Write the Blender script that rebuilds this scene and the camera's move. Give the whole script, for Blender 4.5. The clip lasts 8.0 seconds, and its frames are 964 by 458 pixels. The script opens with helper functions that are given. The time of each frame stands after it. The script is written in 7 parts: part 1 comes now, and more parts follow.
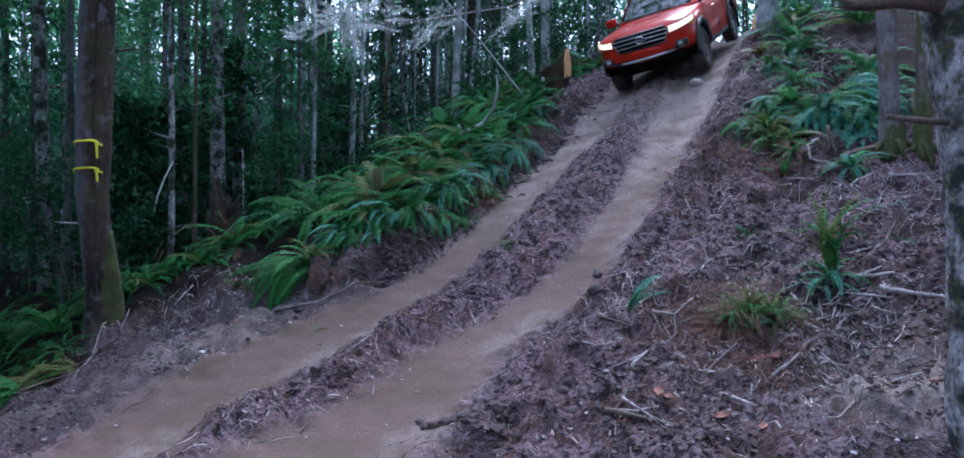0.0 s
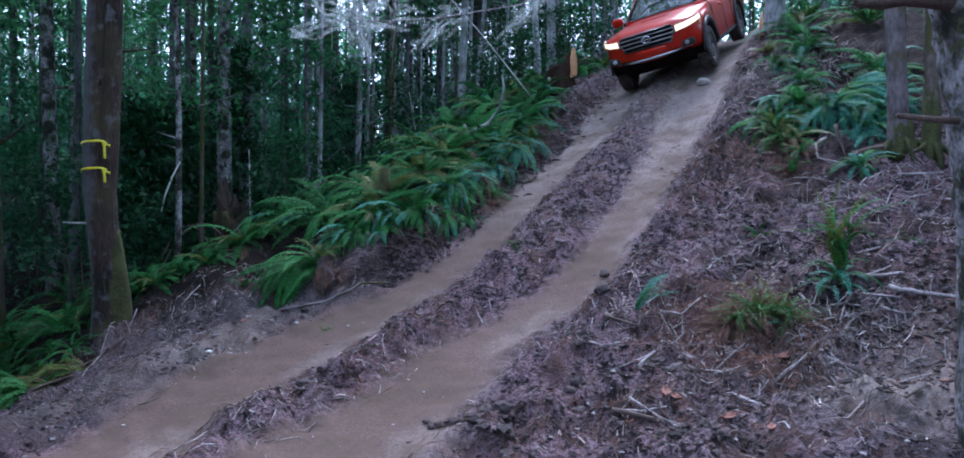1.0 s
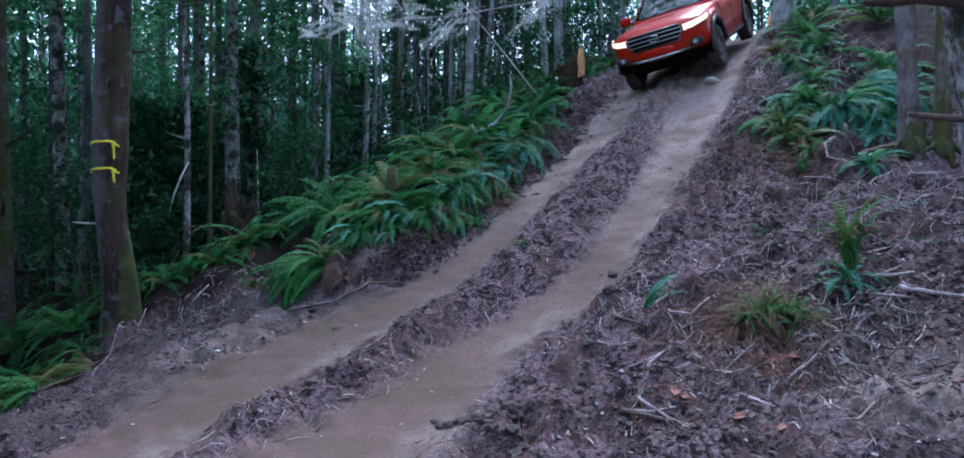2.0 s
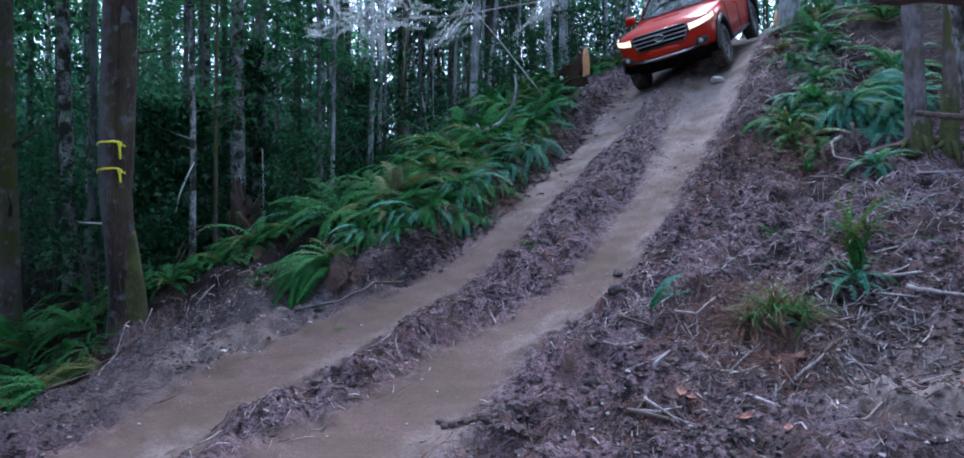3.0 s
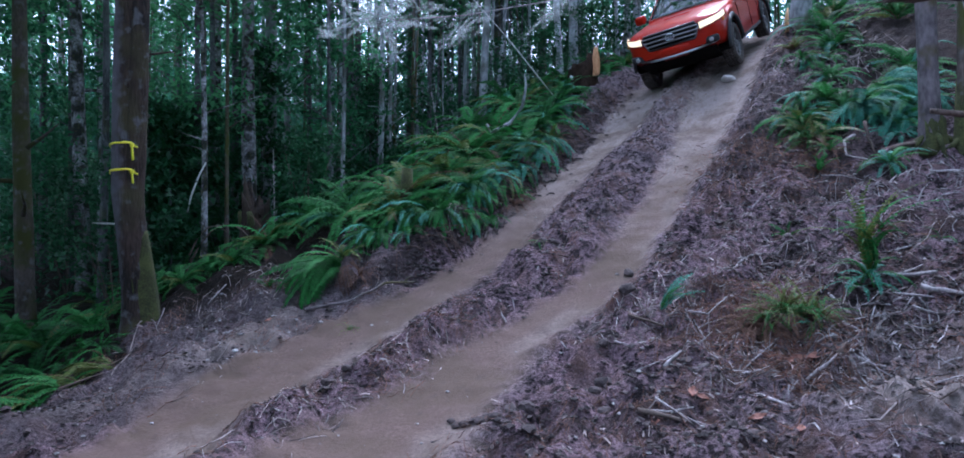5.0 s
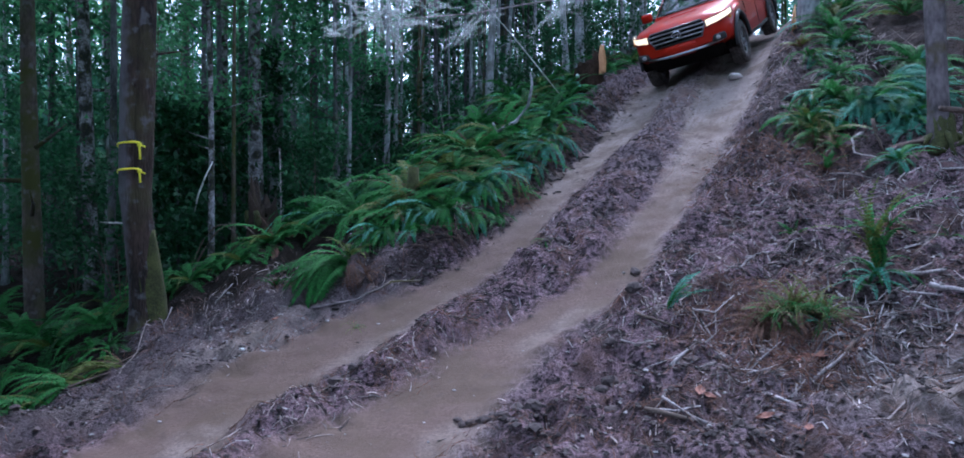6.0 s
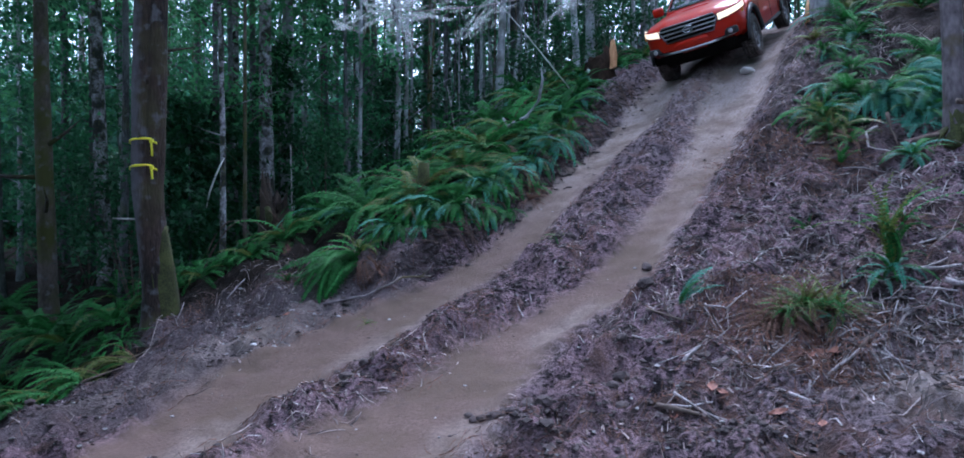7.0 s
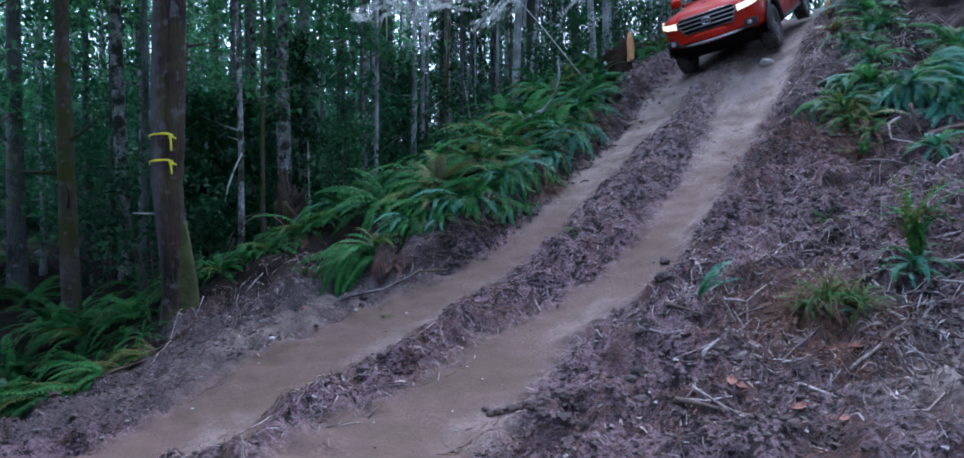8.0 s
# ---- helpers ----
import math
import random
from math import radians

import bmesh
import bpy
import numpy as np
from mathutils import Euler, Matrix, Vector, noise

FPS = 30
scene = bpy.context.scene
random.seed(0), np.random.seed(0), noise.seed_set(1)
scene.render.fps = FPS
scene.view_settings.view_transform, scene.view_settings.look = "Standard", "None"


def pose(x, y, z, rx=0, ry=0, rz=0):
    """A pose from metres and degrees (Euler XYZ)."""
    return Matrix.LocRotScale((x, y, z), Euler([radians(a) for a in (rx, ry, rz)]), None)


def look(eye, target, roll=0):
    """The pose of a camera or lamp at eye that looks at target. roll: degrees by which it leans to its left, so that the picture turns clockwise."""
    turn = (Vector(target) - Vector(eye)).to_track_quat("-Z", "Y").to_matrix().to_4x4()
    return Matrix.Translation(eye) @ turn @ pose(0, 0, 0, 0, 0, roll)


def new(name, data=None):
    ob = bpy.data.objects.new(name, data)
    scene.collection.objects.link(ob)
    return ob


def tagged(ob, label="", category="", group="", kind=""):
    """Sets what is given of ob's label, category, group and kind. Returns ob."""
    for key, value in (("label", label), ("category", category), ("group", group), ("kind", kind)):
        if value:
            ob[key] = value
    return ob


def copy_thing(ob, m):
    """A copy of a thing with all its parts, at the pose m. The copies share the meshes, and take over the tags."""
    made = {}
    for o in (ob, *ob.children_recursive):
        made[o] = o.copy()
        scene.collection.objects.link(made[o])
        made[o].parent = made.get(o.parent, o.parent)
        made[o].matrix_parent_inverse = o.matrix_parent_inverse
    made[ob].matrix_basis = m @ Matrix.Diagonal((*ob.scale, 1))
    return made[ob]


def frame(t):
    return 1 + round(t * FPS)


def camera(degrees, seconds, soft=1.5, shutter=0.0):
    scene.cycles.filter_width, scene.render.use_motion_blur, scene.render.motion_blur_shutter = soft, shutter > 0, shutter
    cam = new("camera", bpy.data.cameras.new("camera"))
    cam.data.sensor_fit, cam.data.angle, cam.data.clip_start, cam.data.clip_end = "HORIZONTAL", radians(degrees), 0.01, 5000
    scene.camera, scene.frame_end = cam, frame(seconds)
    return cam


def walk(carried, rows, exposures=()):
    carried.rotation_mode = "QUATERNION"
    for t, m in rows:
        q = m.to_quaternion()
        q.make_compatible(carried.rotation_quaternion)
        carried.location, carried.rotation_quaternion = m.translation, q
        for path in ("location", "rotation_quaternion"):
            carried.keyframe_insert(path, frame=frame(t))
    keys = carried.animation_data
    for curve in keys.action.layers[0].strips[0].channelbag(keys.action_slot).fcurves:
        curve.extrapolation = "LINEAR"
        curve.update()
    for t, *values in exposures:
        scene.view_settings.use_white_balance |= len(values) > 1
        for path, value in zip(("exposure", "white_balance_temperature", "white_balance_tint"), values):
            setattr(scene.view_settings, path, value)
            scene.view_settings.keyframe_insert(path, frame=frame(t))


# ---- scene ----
cam = camera(68.1, 8.0, soft=1.7)
EYE = 1.6
# seconds, turn to the left, tilt, lean, metres to the right, ahead and up
ROWS = [
    (0.0, 0.00, 0.00, 0.00, 0.000, 0.000, 0.000),
    (0.5, 0.28, -0.01, -0.02, -0.003, 0.003, 0.000),
    (1.0, 0.46, -0.01, -0.03, -0.008, 0.007, -0.001),
    (1.5, 0.75, -0.01, -0.05, -0.012, 0.011, -0.002),
    (3.0, 1.41, -0.03, -0.10, -0.020, 0.018, -0.003),
    (3.5, 1.56, -0.03, -0.13, -0.020, 0.018, -0.003),
    (4.0, 1.76, -0.02, -0.15, -0.022, 0.018, -0.003),
    (4.5, 1.98, -0.03, -0.16, -0.025, 0.019, -0.003),
    (6.0, 2.69, -0.14, -0.27, -0.026, 0.023, -0.003),
    (6.5, 3.04, -0.28, -0.31, -0.027, 0.027, -0.004),
    (7.0, 3.53, -0.47, -0.36, -0.028, 0.036, -0.007),
    (7.5, 4.17, -0.70, -0.41, -0.030, 0.042, -0.011),
    (8.0, 4.85, -0.91, -0.50, -0.033, 0.048, -0.014),
]
walk(
    cam,
    [(t, pose(right, ahead, EYE + up, 90 + tilt, 0, turn) @ pose(0, 0, 0, 0, 0, lean)) for t, turn, tilt, lean, right, ahead, up in ROWS],
    exposures=[(0.0, 1.8, 5050, 23), (8.0, 1.8, 5050, 23)],
)

# ---- light: a pale sky over the wood, no direct sun on the track ----
SUN_UP, SUN_ROUND = 56, 15
world = bpy.data.worlds.new("sky")
scene.world = world
world.use_nodes = True
sky = world.node_tree.nodes.new("ShaderNodeTexSky")
sky.sky_type, sky.sun_disc = "NISHITA", False
sky.sun_elevation, sky.sun_rotation = radians(SUN_UP), radians(SUN_ROUND)
sky.air_density, sky.dust_density, sky.ozone_density = 1.0, 2.5, 1.0
# thin high cloud over the blue
haze = world.node_tree.nodes.new("ShaderNodeMix")
haze.data_type = "RGBA"
haze.inputs["Factor"].default_value, haze.inputs["B"].default_value = 0.6, (6.0, 6.4, 6.6, 1)
world.node_tree.links.new(sky.outputs["Color"], haze.inputs["A"])
world.node_tree.links.new(haze.outputs["Result"], world.node_tree.nodes["Background"].inputs["Color"])
world.node_tree.nodes["Background"].inputs["Strength"].default_value = 0.15
sun = new("sun", bpy.data.lights.new("sun", "SUN"))
sun.data.energy, sun.data.angle, sun.data.color = 1.6, radians(18), (1.0, 0.95, 0.9)
a, b = radians(SUN_ROUND), radians(SUN_UP)
sun.matrix_world = look((math.sin(a) * math.cos(b) * 60, math.cos(a) * math.cos(b) * 60, math.sin(b) * 60), (0, 0, 0))


# ---- materials ----
def material(name):
    m = bpy.data.materials.new(name)
    m.use_nodes = True
    return m, m.node_tree.nodes, m.node_tree.links, m.node_tree.nodes["Principled BSDF"]


def surface(name, dark, light, size=0.05, blotch=0.6, roughness=0.85, bump=0.4, stretch=(1, 1, 1), island=0.0, each=0.0, metal=0.0, coat=0.0, depth=0.01, third=None, spots=0.62, fourth=None, flecks=0.58):
    """Two scales of grain between two colours, a third and fourth colour in patches, with relief."""
    m, n, l, p = material(name)
    co = n.new("ShaderNodeTexCoord")
    mp = n.new("ShaderNodeMapping")
    mp.inputs["Scale"].default_value = stretch
    l.new(co.outputs["Object"], mp.inputs["Vector"])
    fine, wide = n.new("ShaderNodeTexNoise"), n.new("ShaderNodeTexNoise")
    fine.inputs["Scale"].default_value, fine.inputs["Detail"].default_value = 1 / size, 5
    wide.inputs["Scale"].default_value, wide.inputs["Detail"].default_value = 1 / blotch, 3
    l.new(mp.outputs["Vector"], fine.inputs["Vector"])
    l.new(co.outputs["Object"], wide.inputs["Vector"])
    s = n.new("ShaderNodeMath")
    s.operation = "MULTIPLY_ADD"
    s.inputs[1].default_value, s.inputs[2].default_value = 0.5, 0.0
    t = n.new("ShaderNodeMath")
    t.operation = "MULTIPLY_ADD"
    t.inputs[1].default_value = 0.5
    l.new(fine.outputs["Fac"], s.inputs[0])
    l.new(wide.outputs["Fac"], t.inputs[0])
    l.new(s.outputs[0], t.inputs[2])
    ramp = n.new("ShaderNodeValToRGB")
    ramp.color_ramp.elements[0].position, ramp.color_ramp.elements[1].position = 0.36, 0.64
    ramp.color_ramp.elements[0].color, ramp.color_ramp.elements[1].color = (*dark, 1), (*light, 1)
    l.new(t.outputs[0], ramp.inputs["Fac"])
    out = ramp.outputs["Color"]
    for shade, spots, step in ((third, spots, 0.7), (fourth, flecks, 3.4)):
        if not shade:
            continue
        patch = n.new("ShaderNodeTexNoise")
        patch.inputs["Scale"].default_value, patch.inputs["Detail"].default_value = step / blotch, 6
        l.new(co.outputs["Object"], patch.inputs["Vector"])
        cut = n.new("ShaderNodeMapRange")
        cut.inputs["From Min"].default_value, cut.inputs["From Max"].default_value = spots - 0.06, spots + 0.06
        l.new(patch.outputs["Fac"], cut.inputs["Value"])
        mx = n.new("ShaderNodeMix")
        mx.data_type = "RGBA"
        mx.inputs["B"].default_value = (*shade, 1)
        l.new(cut.outputs["Result"], mx.inputs["Factor"])
        l.new(out, mx.inputs["A"])
        out = mx.outputs["Result"]
    if island or each:
        hsv = n.new("ShaderNodeHueSaturation")
        r = n.new("ShaderNodeMapRange")
        v = island or each
        r.inputs["To Min"].default_value, r.inputs["To Max"].default_value = 1 - v, 1 + v
        src = n.new("ShaderNodeNewGeometry").outputs["Random Per Island"] if island else n.new("ShaderNodeObjectInfo").outputs["Random"]
        l.new(src, r.inputs["Value"])
        l.new(r.outputs["Result"], hsv.inputs["Value"])
        l.new(out, hsv.inputs["Color"])
        out = hsv.outputs["Color"]
    l.new(out, p.inputs["Base Color"])
    p.inputs["Roughness"].default_value, p.inputs["Metallic"].default_value, p.inputs["Coat Weight"].default_value = roughness, metal, coat
    if bump:
        bp = n.new("ShaderNodeBump")
        bp.inputs["Strength"].default_value, bp.inputs["Distance"].default_value = bump, depth
        l.new(t.outputs[0], bp.inputs["Height"])
        l.new(bp.outputs["Normal"], p.inputs["Normal"])
    return m


def plain(name, colour, roughness=0.5, metal=0.0, coat=0.0, glow=0.0, glow_colour=(1, 1, 1), clear=0.0):
    m, n, l, p = material(name)
    p.inputs["Base Color"].default_value = (*colour, 1)
    p.inputs["Roughness"].default_value, p.inputs["Metallic"].default_value, p.inputs["Coat Weight"].default_value = roughness, metal, coat
    p.inputs["Transmission Weight"].default_value = clear
    p.inputs["Emission Color"].default_value, p.inputs["Emission Strength"].default_value = (*glow_colour, 1), glow
    return m


def leafy(name, dark, light, through_light=0.35, roughness=0.5, whole=0.3):
    """Leaves: each its own shade, some light coming through."""
    m, n, l, p = material(name)
    geo, inf = n.new("ShaderNodeNewGeometry"), n.new("ShaderNodeObjectInfo")
    add = n.new("ShaderNodeMath")
    add.operation = "MULTIPLY_ADD"
    add.inputs[1].default_value = 1 - whole
    half = n.new("ShaderNodeMath")
    half.operation = "MULTIPLY"
    half.inputs[1].default_value = whole
    l.new(inf.outputs["Random"], half.inputs[0])
    l.new(geo.outputs["Random Per Island"], add.inputs[0])
    l.new(half.outputs[0], add.inputs[2])
    ramp = n.new("ShaderNodeValToRGB")
    ramp.color_ramp.elements[0].color, ramp.color_ramp.elements[1].color = (*dark, 1), (*light, 1)
    l.new(add.outputs[0], ramp.inputs["Fac"])
    l.new(ramp.outputs["Color"], p.inputs["Base Color"])
    p.inputs["Roughness"].default_value, p.inputs["Specular IOR Level"].default_value = roughness, 0.25
    tr, mix = n.new("ShaderNodeBsdfTranslucent"), n.new("ShaderNodeMixShader")
    l.new(ramp.outputs["Color"], tr.inputs["Color"])
    mix.inputs["Fac"].default_value = through_light
    l.new(p.outputs["BSDF"], mix.inputs[1])
    l.new(tr.outputs["BSDF"], mix.inputs[2])
    l.new(mix.outputs["Shader"], n["Material Output"].inputs["Surface"])
    return m


def dirt_material():
    """Loose dark soil and, where wheels have packed it, pale dust; both grained and stained."""
    m, n, l, p = material("soil")
    co = n.new("ShaderNodeTexCoord")

    def grain(scale, detail, lo, hi):
        t = n.new("ShaderNodeTexNoise")
        t.inputs["Scale"].default_value, t.inputs["Detail"].default_value, t.inputs["Roughness"].default_value = scale, detail, 0.65
        l.new(co.outputs["Object"], t.inputs["Vector"])
        r = n.new("ShaderNodeMapRange")
        r.inputs["From Min"].default_value, r.inputs["From Max"].default_value = lo, hi
        l.new(t.outputs["Fac"], r.inputs["Value"])
        return r.outputs["Result"], t.outputs["Fac"]

    def blend(fac, a, b):
        x = n.new("ShaderNodeMix")
        x.data_type = "RGBA"
        l.new(fac, x.inputs["Factor"])
        for key, v in (("A", a), ("B", b)):
            if isinstance(v, tuple):
                x.inputs[key].default_value = (*v, 1)
            else:
                l.new(v, x.inputs[key])
        return x.outputs["Result"]

    def part_of(fac, amount):
        x = n.new("ShaderNodeMath")
        x.operation, x.inputs[1].default_value = "MULTIPLY", amount
        l.new(fac, x.inputs[0])
        return x.outputs[0]

    g1, f1 = grain(38, 6, 0.37, 0.64)
    g2, f2 = grain(5, 5, 0.35, 0.65)
    g3, f3 = grain(1.1, 5, 0.46, 0.60)
    g4, f4 = grain(120, 3, 0.60, 0.72)
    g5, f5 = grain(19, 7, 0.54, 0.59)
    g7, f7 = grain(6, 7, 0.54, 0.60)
    loose = blend(g1, (0.084, 0.057, 0.066), (0.365, 0.250, 0.288))
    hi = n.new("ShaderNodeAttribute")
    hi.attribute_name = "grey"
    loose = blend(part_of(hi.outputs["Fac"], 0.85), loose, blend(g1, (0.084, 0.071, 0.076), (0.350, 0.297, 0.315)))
    # noise patches: shadow between clods, and damp, darkened into the colour
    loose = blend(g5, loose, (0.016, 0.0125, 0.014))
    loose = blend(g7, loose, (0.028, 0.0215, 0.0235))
    g6, f6 = grain(2.6, 5, 0.50, 0.66)
    loose = blend(g6, loose, (0.150, 0.092, 0.082))
    loose = blend(g4, loose, (0.28, 0.25, 0.25))
    # fine, even grey soil pushed up beside the left rut
    fine = n.new("ShaderNodeAttribute")
    fine.attribute_name = "fine"
    loose = blend(part_of(fine.outputs["Fac"], 0.85), loose, blend(g4, blend(g1, (0.084, 0.070, 0.075), (0.172, 0.144, 0.153)), (0.25, 0.23, 0.23)))
    dust = blend(g1, (0.092, 0.065, 0.053), (0.174, 0.124, 0.102))
    dust = blend(g2, dust, (0.118, 0.083, 0.070))
    # dust turned greyer, paler up the hill and towards each rut's right side
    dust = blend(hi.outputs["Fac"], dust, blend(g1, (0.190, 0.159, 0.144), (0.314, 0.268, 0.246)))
    # damp brown stains, crumbs of dark soil and streaks along the way of the wheels
    dust = blend(part_of(g3, 0.8), dust, (0.100, 0.074, 0.055))
    g8, f8 = grain(9, 7, 0.57, 0.66)
    dust = blend(part_of(g8, 0.6), dust, (0.085, 0.064, 0.056))
    turned = n.new("ShaderNodeMapping")
    turned.vector_type = "TEXTURE"
    turned.inputs["Rotation"].default_value, turned.inputs["Scale"].default_value = (0, 0, radians(-30)), (0.07, 1.1, 0.4)
    streak = n.new("ShaderNodeTexNoise")
    streak.inputs["Scale"].default_value, streak.inputs["Detail"].default_value = 1.0, 5
    l.new(co.outputs["Object"], turned.inputs["Vector"])
    l.new(turned.outputs["Vector"], streak.inputs["Vector"])
    cut = n.new("ShaderNodeMapRange")
    cut.inputs["From Min"].default_value, cut.inputs["From Max"].default_value, cut.inputs["To Max"].default_value = 0.52, 0.68, 0.5
    l.new(streak.outputs["Fac"], cut.inputs["Value"])
    dust = blend(cut.outputs["Result"], dust, (0.117, 0.086, 0.070))
    at = n.new("ShaderNodeAttribute")
    at.attribute_name = "packed"
    w = n.new("ShaderNodeMath")
    w.operation = "MULTIPLY_ADD"
    w.inputs[1].default_value = 0.5
    l.new(f2, w.inputs[0])
    l.new(at.outputs["Fac"], w.inputs[2])
    k = n.new("ShaderNodeMapRange")
    k.inputs["From Min"].default_value, k.inputs["From Max"].default_value = 0.45, 0.95
    l.new(w.outputs[0], k.inputs["Value"])
    # near-black blend: leaf mould and the shade among the ferns
    dim = n.new("ShaderNodeAttribute")
    dim.attribute_name = "mould_shade"
    l.new(blend(dim.outputs["Fac"], blend(k.outputs["Result"], loose, dust), blend(g2, (0.011, 0.009, 0.007), (0.034, 0.026, 0.020))), p.inputs["Base Color"])
    p.inputs["Roughness"].default_value = 0.95
    p.inputs["Specular IOR Level"].default_value = 0.15
    bp = n.new("ShaderNodeBump")
    bp.inputs["Strength"].default_value, bp.inputs["Distance"].default_value = 1.0, 0.055
    both = n.new("ShaderNodeMath")
    l.new(f1, both.inputs[0])
    l.new(f5, both.inputs[1])
    l.new(both.outputs[0], bp.inputs["Height"])
    # packed soil is smoother
    calm = n.new("ShaderNodeMapRange")
    calm.inputs["To Min"].default_value, calm.inputs["To Max"].default_value = 1.0, 0.3
    l.new(k.outputs["Result"], calm.inputs["Value"])
    l.new(calm.outputs["Result"], bp.inputs["Strength"])
    l.new(bp.outputs["Normal"], p.inputs["Normal"])
    return m


SOIL = dirt_material()
CLOD = surface("clod", (0.015, 0.0115, 0.0115), (0.078, 0.060, 0.059), 0.02, 0.3, 0.95, 0.6, island=0.5)
BARK_BROWN = surface("brown_bark", (0.013, 0.0145, 0.0145), (0.118, 0.126, 0.128), 0.022, 0.5, 0.95, 0.9, (1, 1, 0.25), each=0.25, depth=0.02, third=(0.07, 0.085, 0.025), spots=0.60, fourth=(0.15, 0.155, 0.16), flecks=0.63)
BARK_PALE = surface("pale_bark", (0.10, 0.112, 0.115), (0.38, 0.41, 0.42), 0.06, 0.5, 0.85, 0.6, (1, 1, 0.5), each=0.2, depth=0.012, third=(0.07, 0.075, 0.045), spots=0.57)
BARK_MOSS = surface("mossy_bark", (0.04, 0.032, 0.026), (0.13, 0.105, 0.09), 0.035, 0.5, 0.95, 0.9, (1, 1, 0.4), each=0.2, depth=0.02, third=(0.055, 0.060, 0.010), spots=0.50, fourth=(0.13, 0.13, 0.125), flecks=0.62)
BARK_SMOOTH = surface("smooth_bark", (0.050, 0.042, 0.044), (0.200, 0.172, 0.180), 0.05, 0.35, 0.9, 0.6, (1, 1, 0.5), depth=0.012, third=(0.075, 0.062, 0.020), spots=0.58)
BARK_LICHEN = surface("lichen_bark", (0.060, 0.057, 0.060), (0.48, 0.47, 0.50), 0.03, 0.14, 0.95, 1.0, (1, 1, 0.7), depth=0.025, third=(0.020, 0.024, 0.018), spots=0.51, fourth=(0.075, 0.080, 0.030), flecks=0.60)
BARK_TAPED = surface("reddish_bark", (0.008, 0.0055, 0.0045), (0.066, 0.042, 0.031), 0.030, 0.5, 0.95, 1.0, (1, 1, 0.22), depth=0.06, third=(0.058, 0.050, 0.022), spots=0.55, fourth=(0.105, 0.105, 0.110), flecks=0.62)


def pale_side(m, shade, lo, hi):
    """A paler tone over that side of a trunk that lies at low x, with a ragged edge."""
    n, l, p = m.node_tree.nodes, m.node_tree.links, m.node_tree.nodes["Principled BSDF"]
    co, ax, t, s, r, mx = n.new("ShaderNodeTexCoord"), n.new("ShaderNodeSeparateXYZ"), n.new("ShaderNodeTexNoise"), n.new("ShaderNodeMath"), n.new("ShaderNodeMapRange"), n.new("ShaderNodeMix")
    t.inputs["Scale"].default_value, t.inputs["Detail"].default_value = 7, 6
    s.operation, s.inputs[1].default_value = "MULTIPLY_ADD", 0.26
    l.new(co.outputs["Object"], ax.inputs[0])
    l.new(co.outputs["Object"], t.inputs["Vector"])
    l.new(t.outputs["Fac"], s.inputs[0])
    l.new(ax.outputs["X"], s.inputs[2])
    r.inputs["From Min"].default_value, r.inputs["From Max"].default_value, r.inputs["To Min"].default_value, r.inputs["To Max"].default_value = lo, hi, 0.75, 0.0
    l.new(s.outputs[0], r.inputs["Value"])
    mx.data_type = "RGBA"
    mx.inputs["B"].default_value = (*shade, 1)
    l.new(p.inputs["Base Color"].links[0].from_socket, mx.inputs["A"])
    l.new(r.outputs["Result"], mx.inputs["Factor"])
    l.new(mx.outputs["Result"], p.inputs["Base Color"])


pale_side(BARK_TAPED, (0.130, 0.127, 0.145), -0.03, 0.06)
BLEACHED = surface("bleached_wood", (0.30, 0.31, 0.29), (0.62, 0.63, 0.60), 0.02, 0.3, 0.9, 0.4, depth=0.004)
MOSS = surface("moss", (0.020, 0.024, 0.008), (0.075, 0.085, 0.022), 0.02, 0.15, 0.95, 0.9, depth=0.015)
WOOD_DRY = surface("weathered_wood", (0.10, 0.086, 0.084), (0.46, 0.42, 0.42), 0.012, 0.15, 0.85, 0.5, (1, 1, 0.3), island=0.4, depth=0.004)
WOOD_DARK = surface("damp_wood", (0.035, 0.026, 0.021), (0.14, 0.105, 0.085), 0.015, 0.2, 0.9, 0.6, island=0.3, depth=0.005)
WOOD_CUT = surface("fresh_cut_wood", (0.36, 0.165, 0.065), (0.62, 0.36, 0.17), 0.01, 0.12, 0.7, 0.3, (1, 1, 0.2), depth=0.003)
TWIGS = surface("dead_twigs", (0.050, 0.040, 0.037), (0.34, 0.285, 0.27), 0.05, 0.9, 0.9, 0.2, island=0.85)
NEEDLES = surface("dead_needles", (0.06, 0.031, 0.022), (0.22, 0.105, 0.068), 0.05, 0.6, 0.9, 0.0, island=0.45)
STONE = surface("stone", (0.12, 0.112, 0.112), (0.34, 0.325, 0.325), 0.02, 0.1, 0.85, 0.5, island=0.35)
ROOTS = surface("thin_roots", (0.030, 0.019, 0.016), (0.135, 0.085, 0.068), 0.05, 0.6, 0.9, 0.0, island=0.6)
LEAF_DEAD = surface("dead_leaf", (0.13, 0.052, 0.036), (0.29, 0.13, 0.09), 0.02, 0.1, 0.8, 0.4, island=0.3)
FERN_GREEN = leafy("fern_green", (0.001, 0.008, 0.0025), (0.060, 0.275, 0.058), 0.22, 0.7, 0.55)
FERN_PALE = leafy("fern_pale", (0.024, 0.110, 0.075), (0.120, 0.390, 0.270), 0.25, 0.65, 0.7)
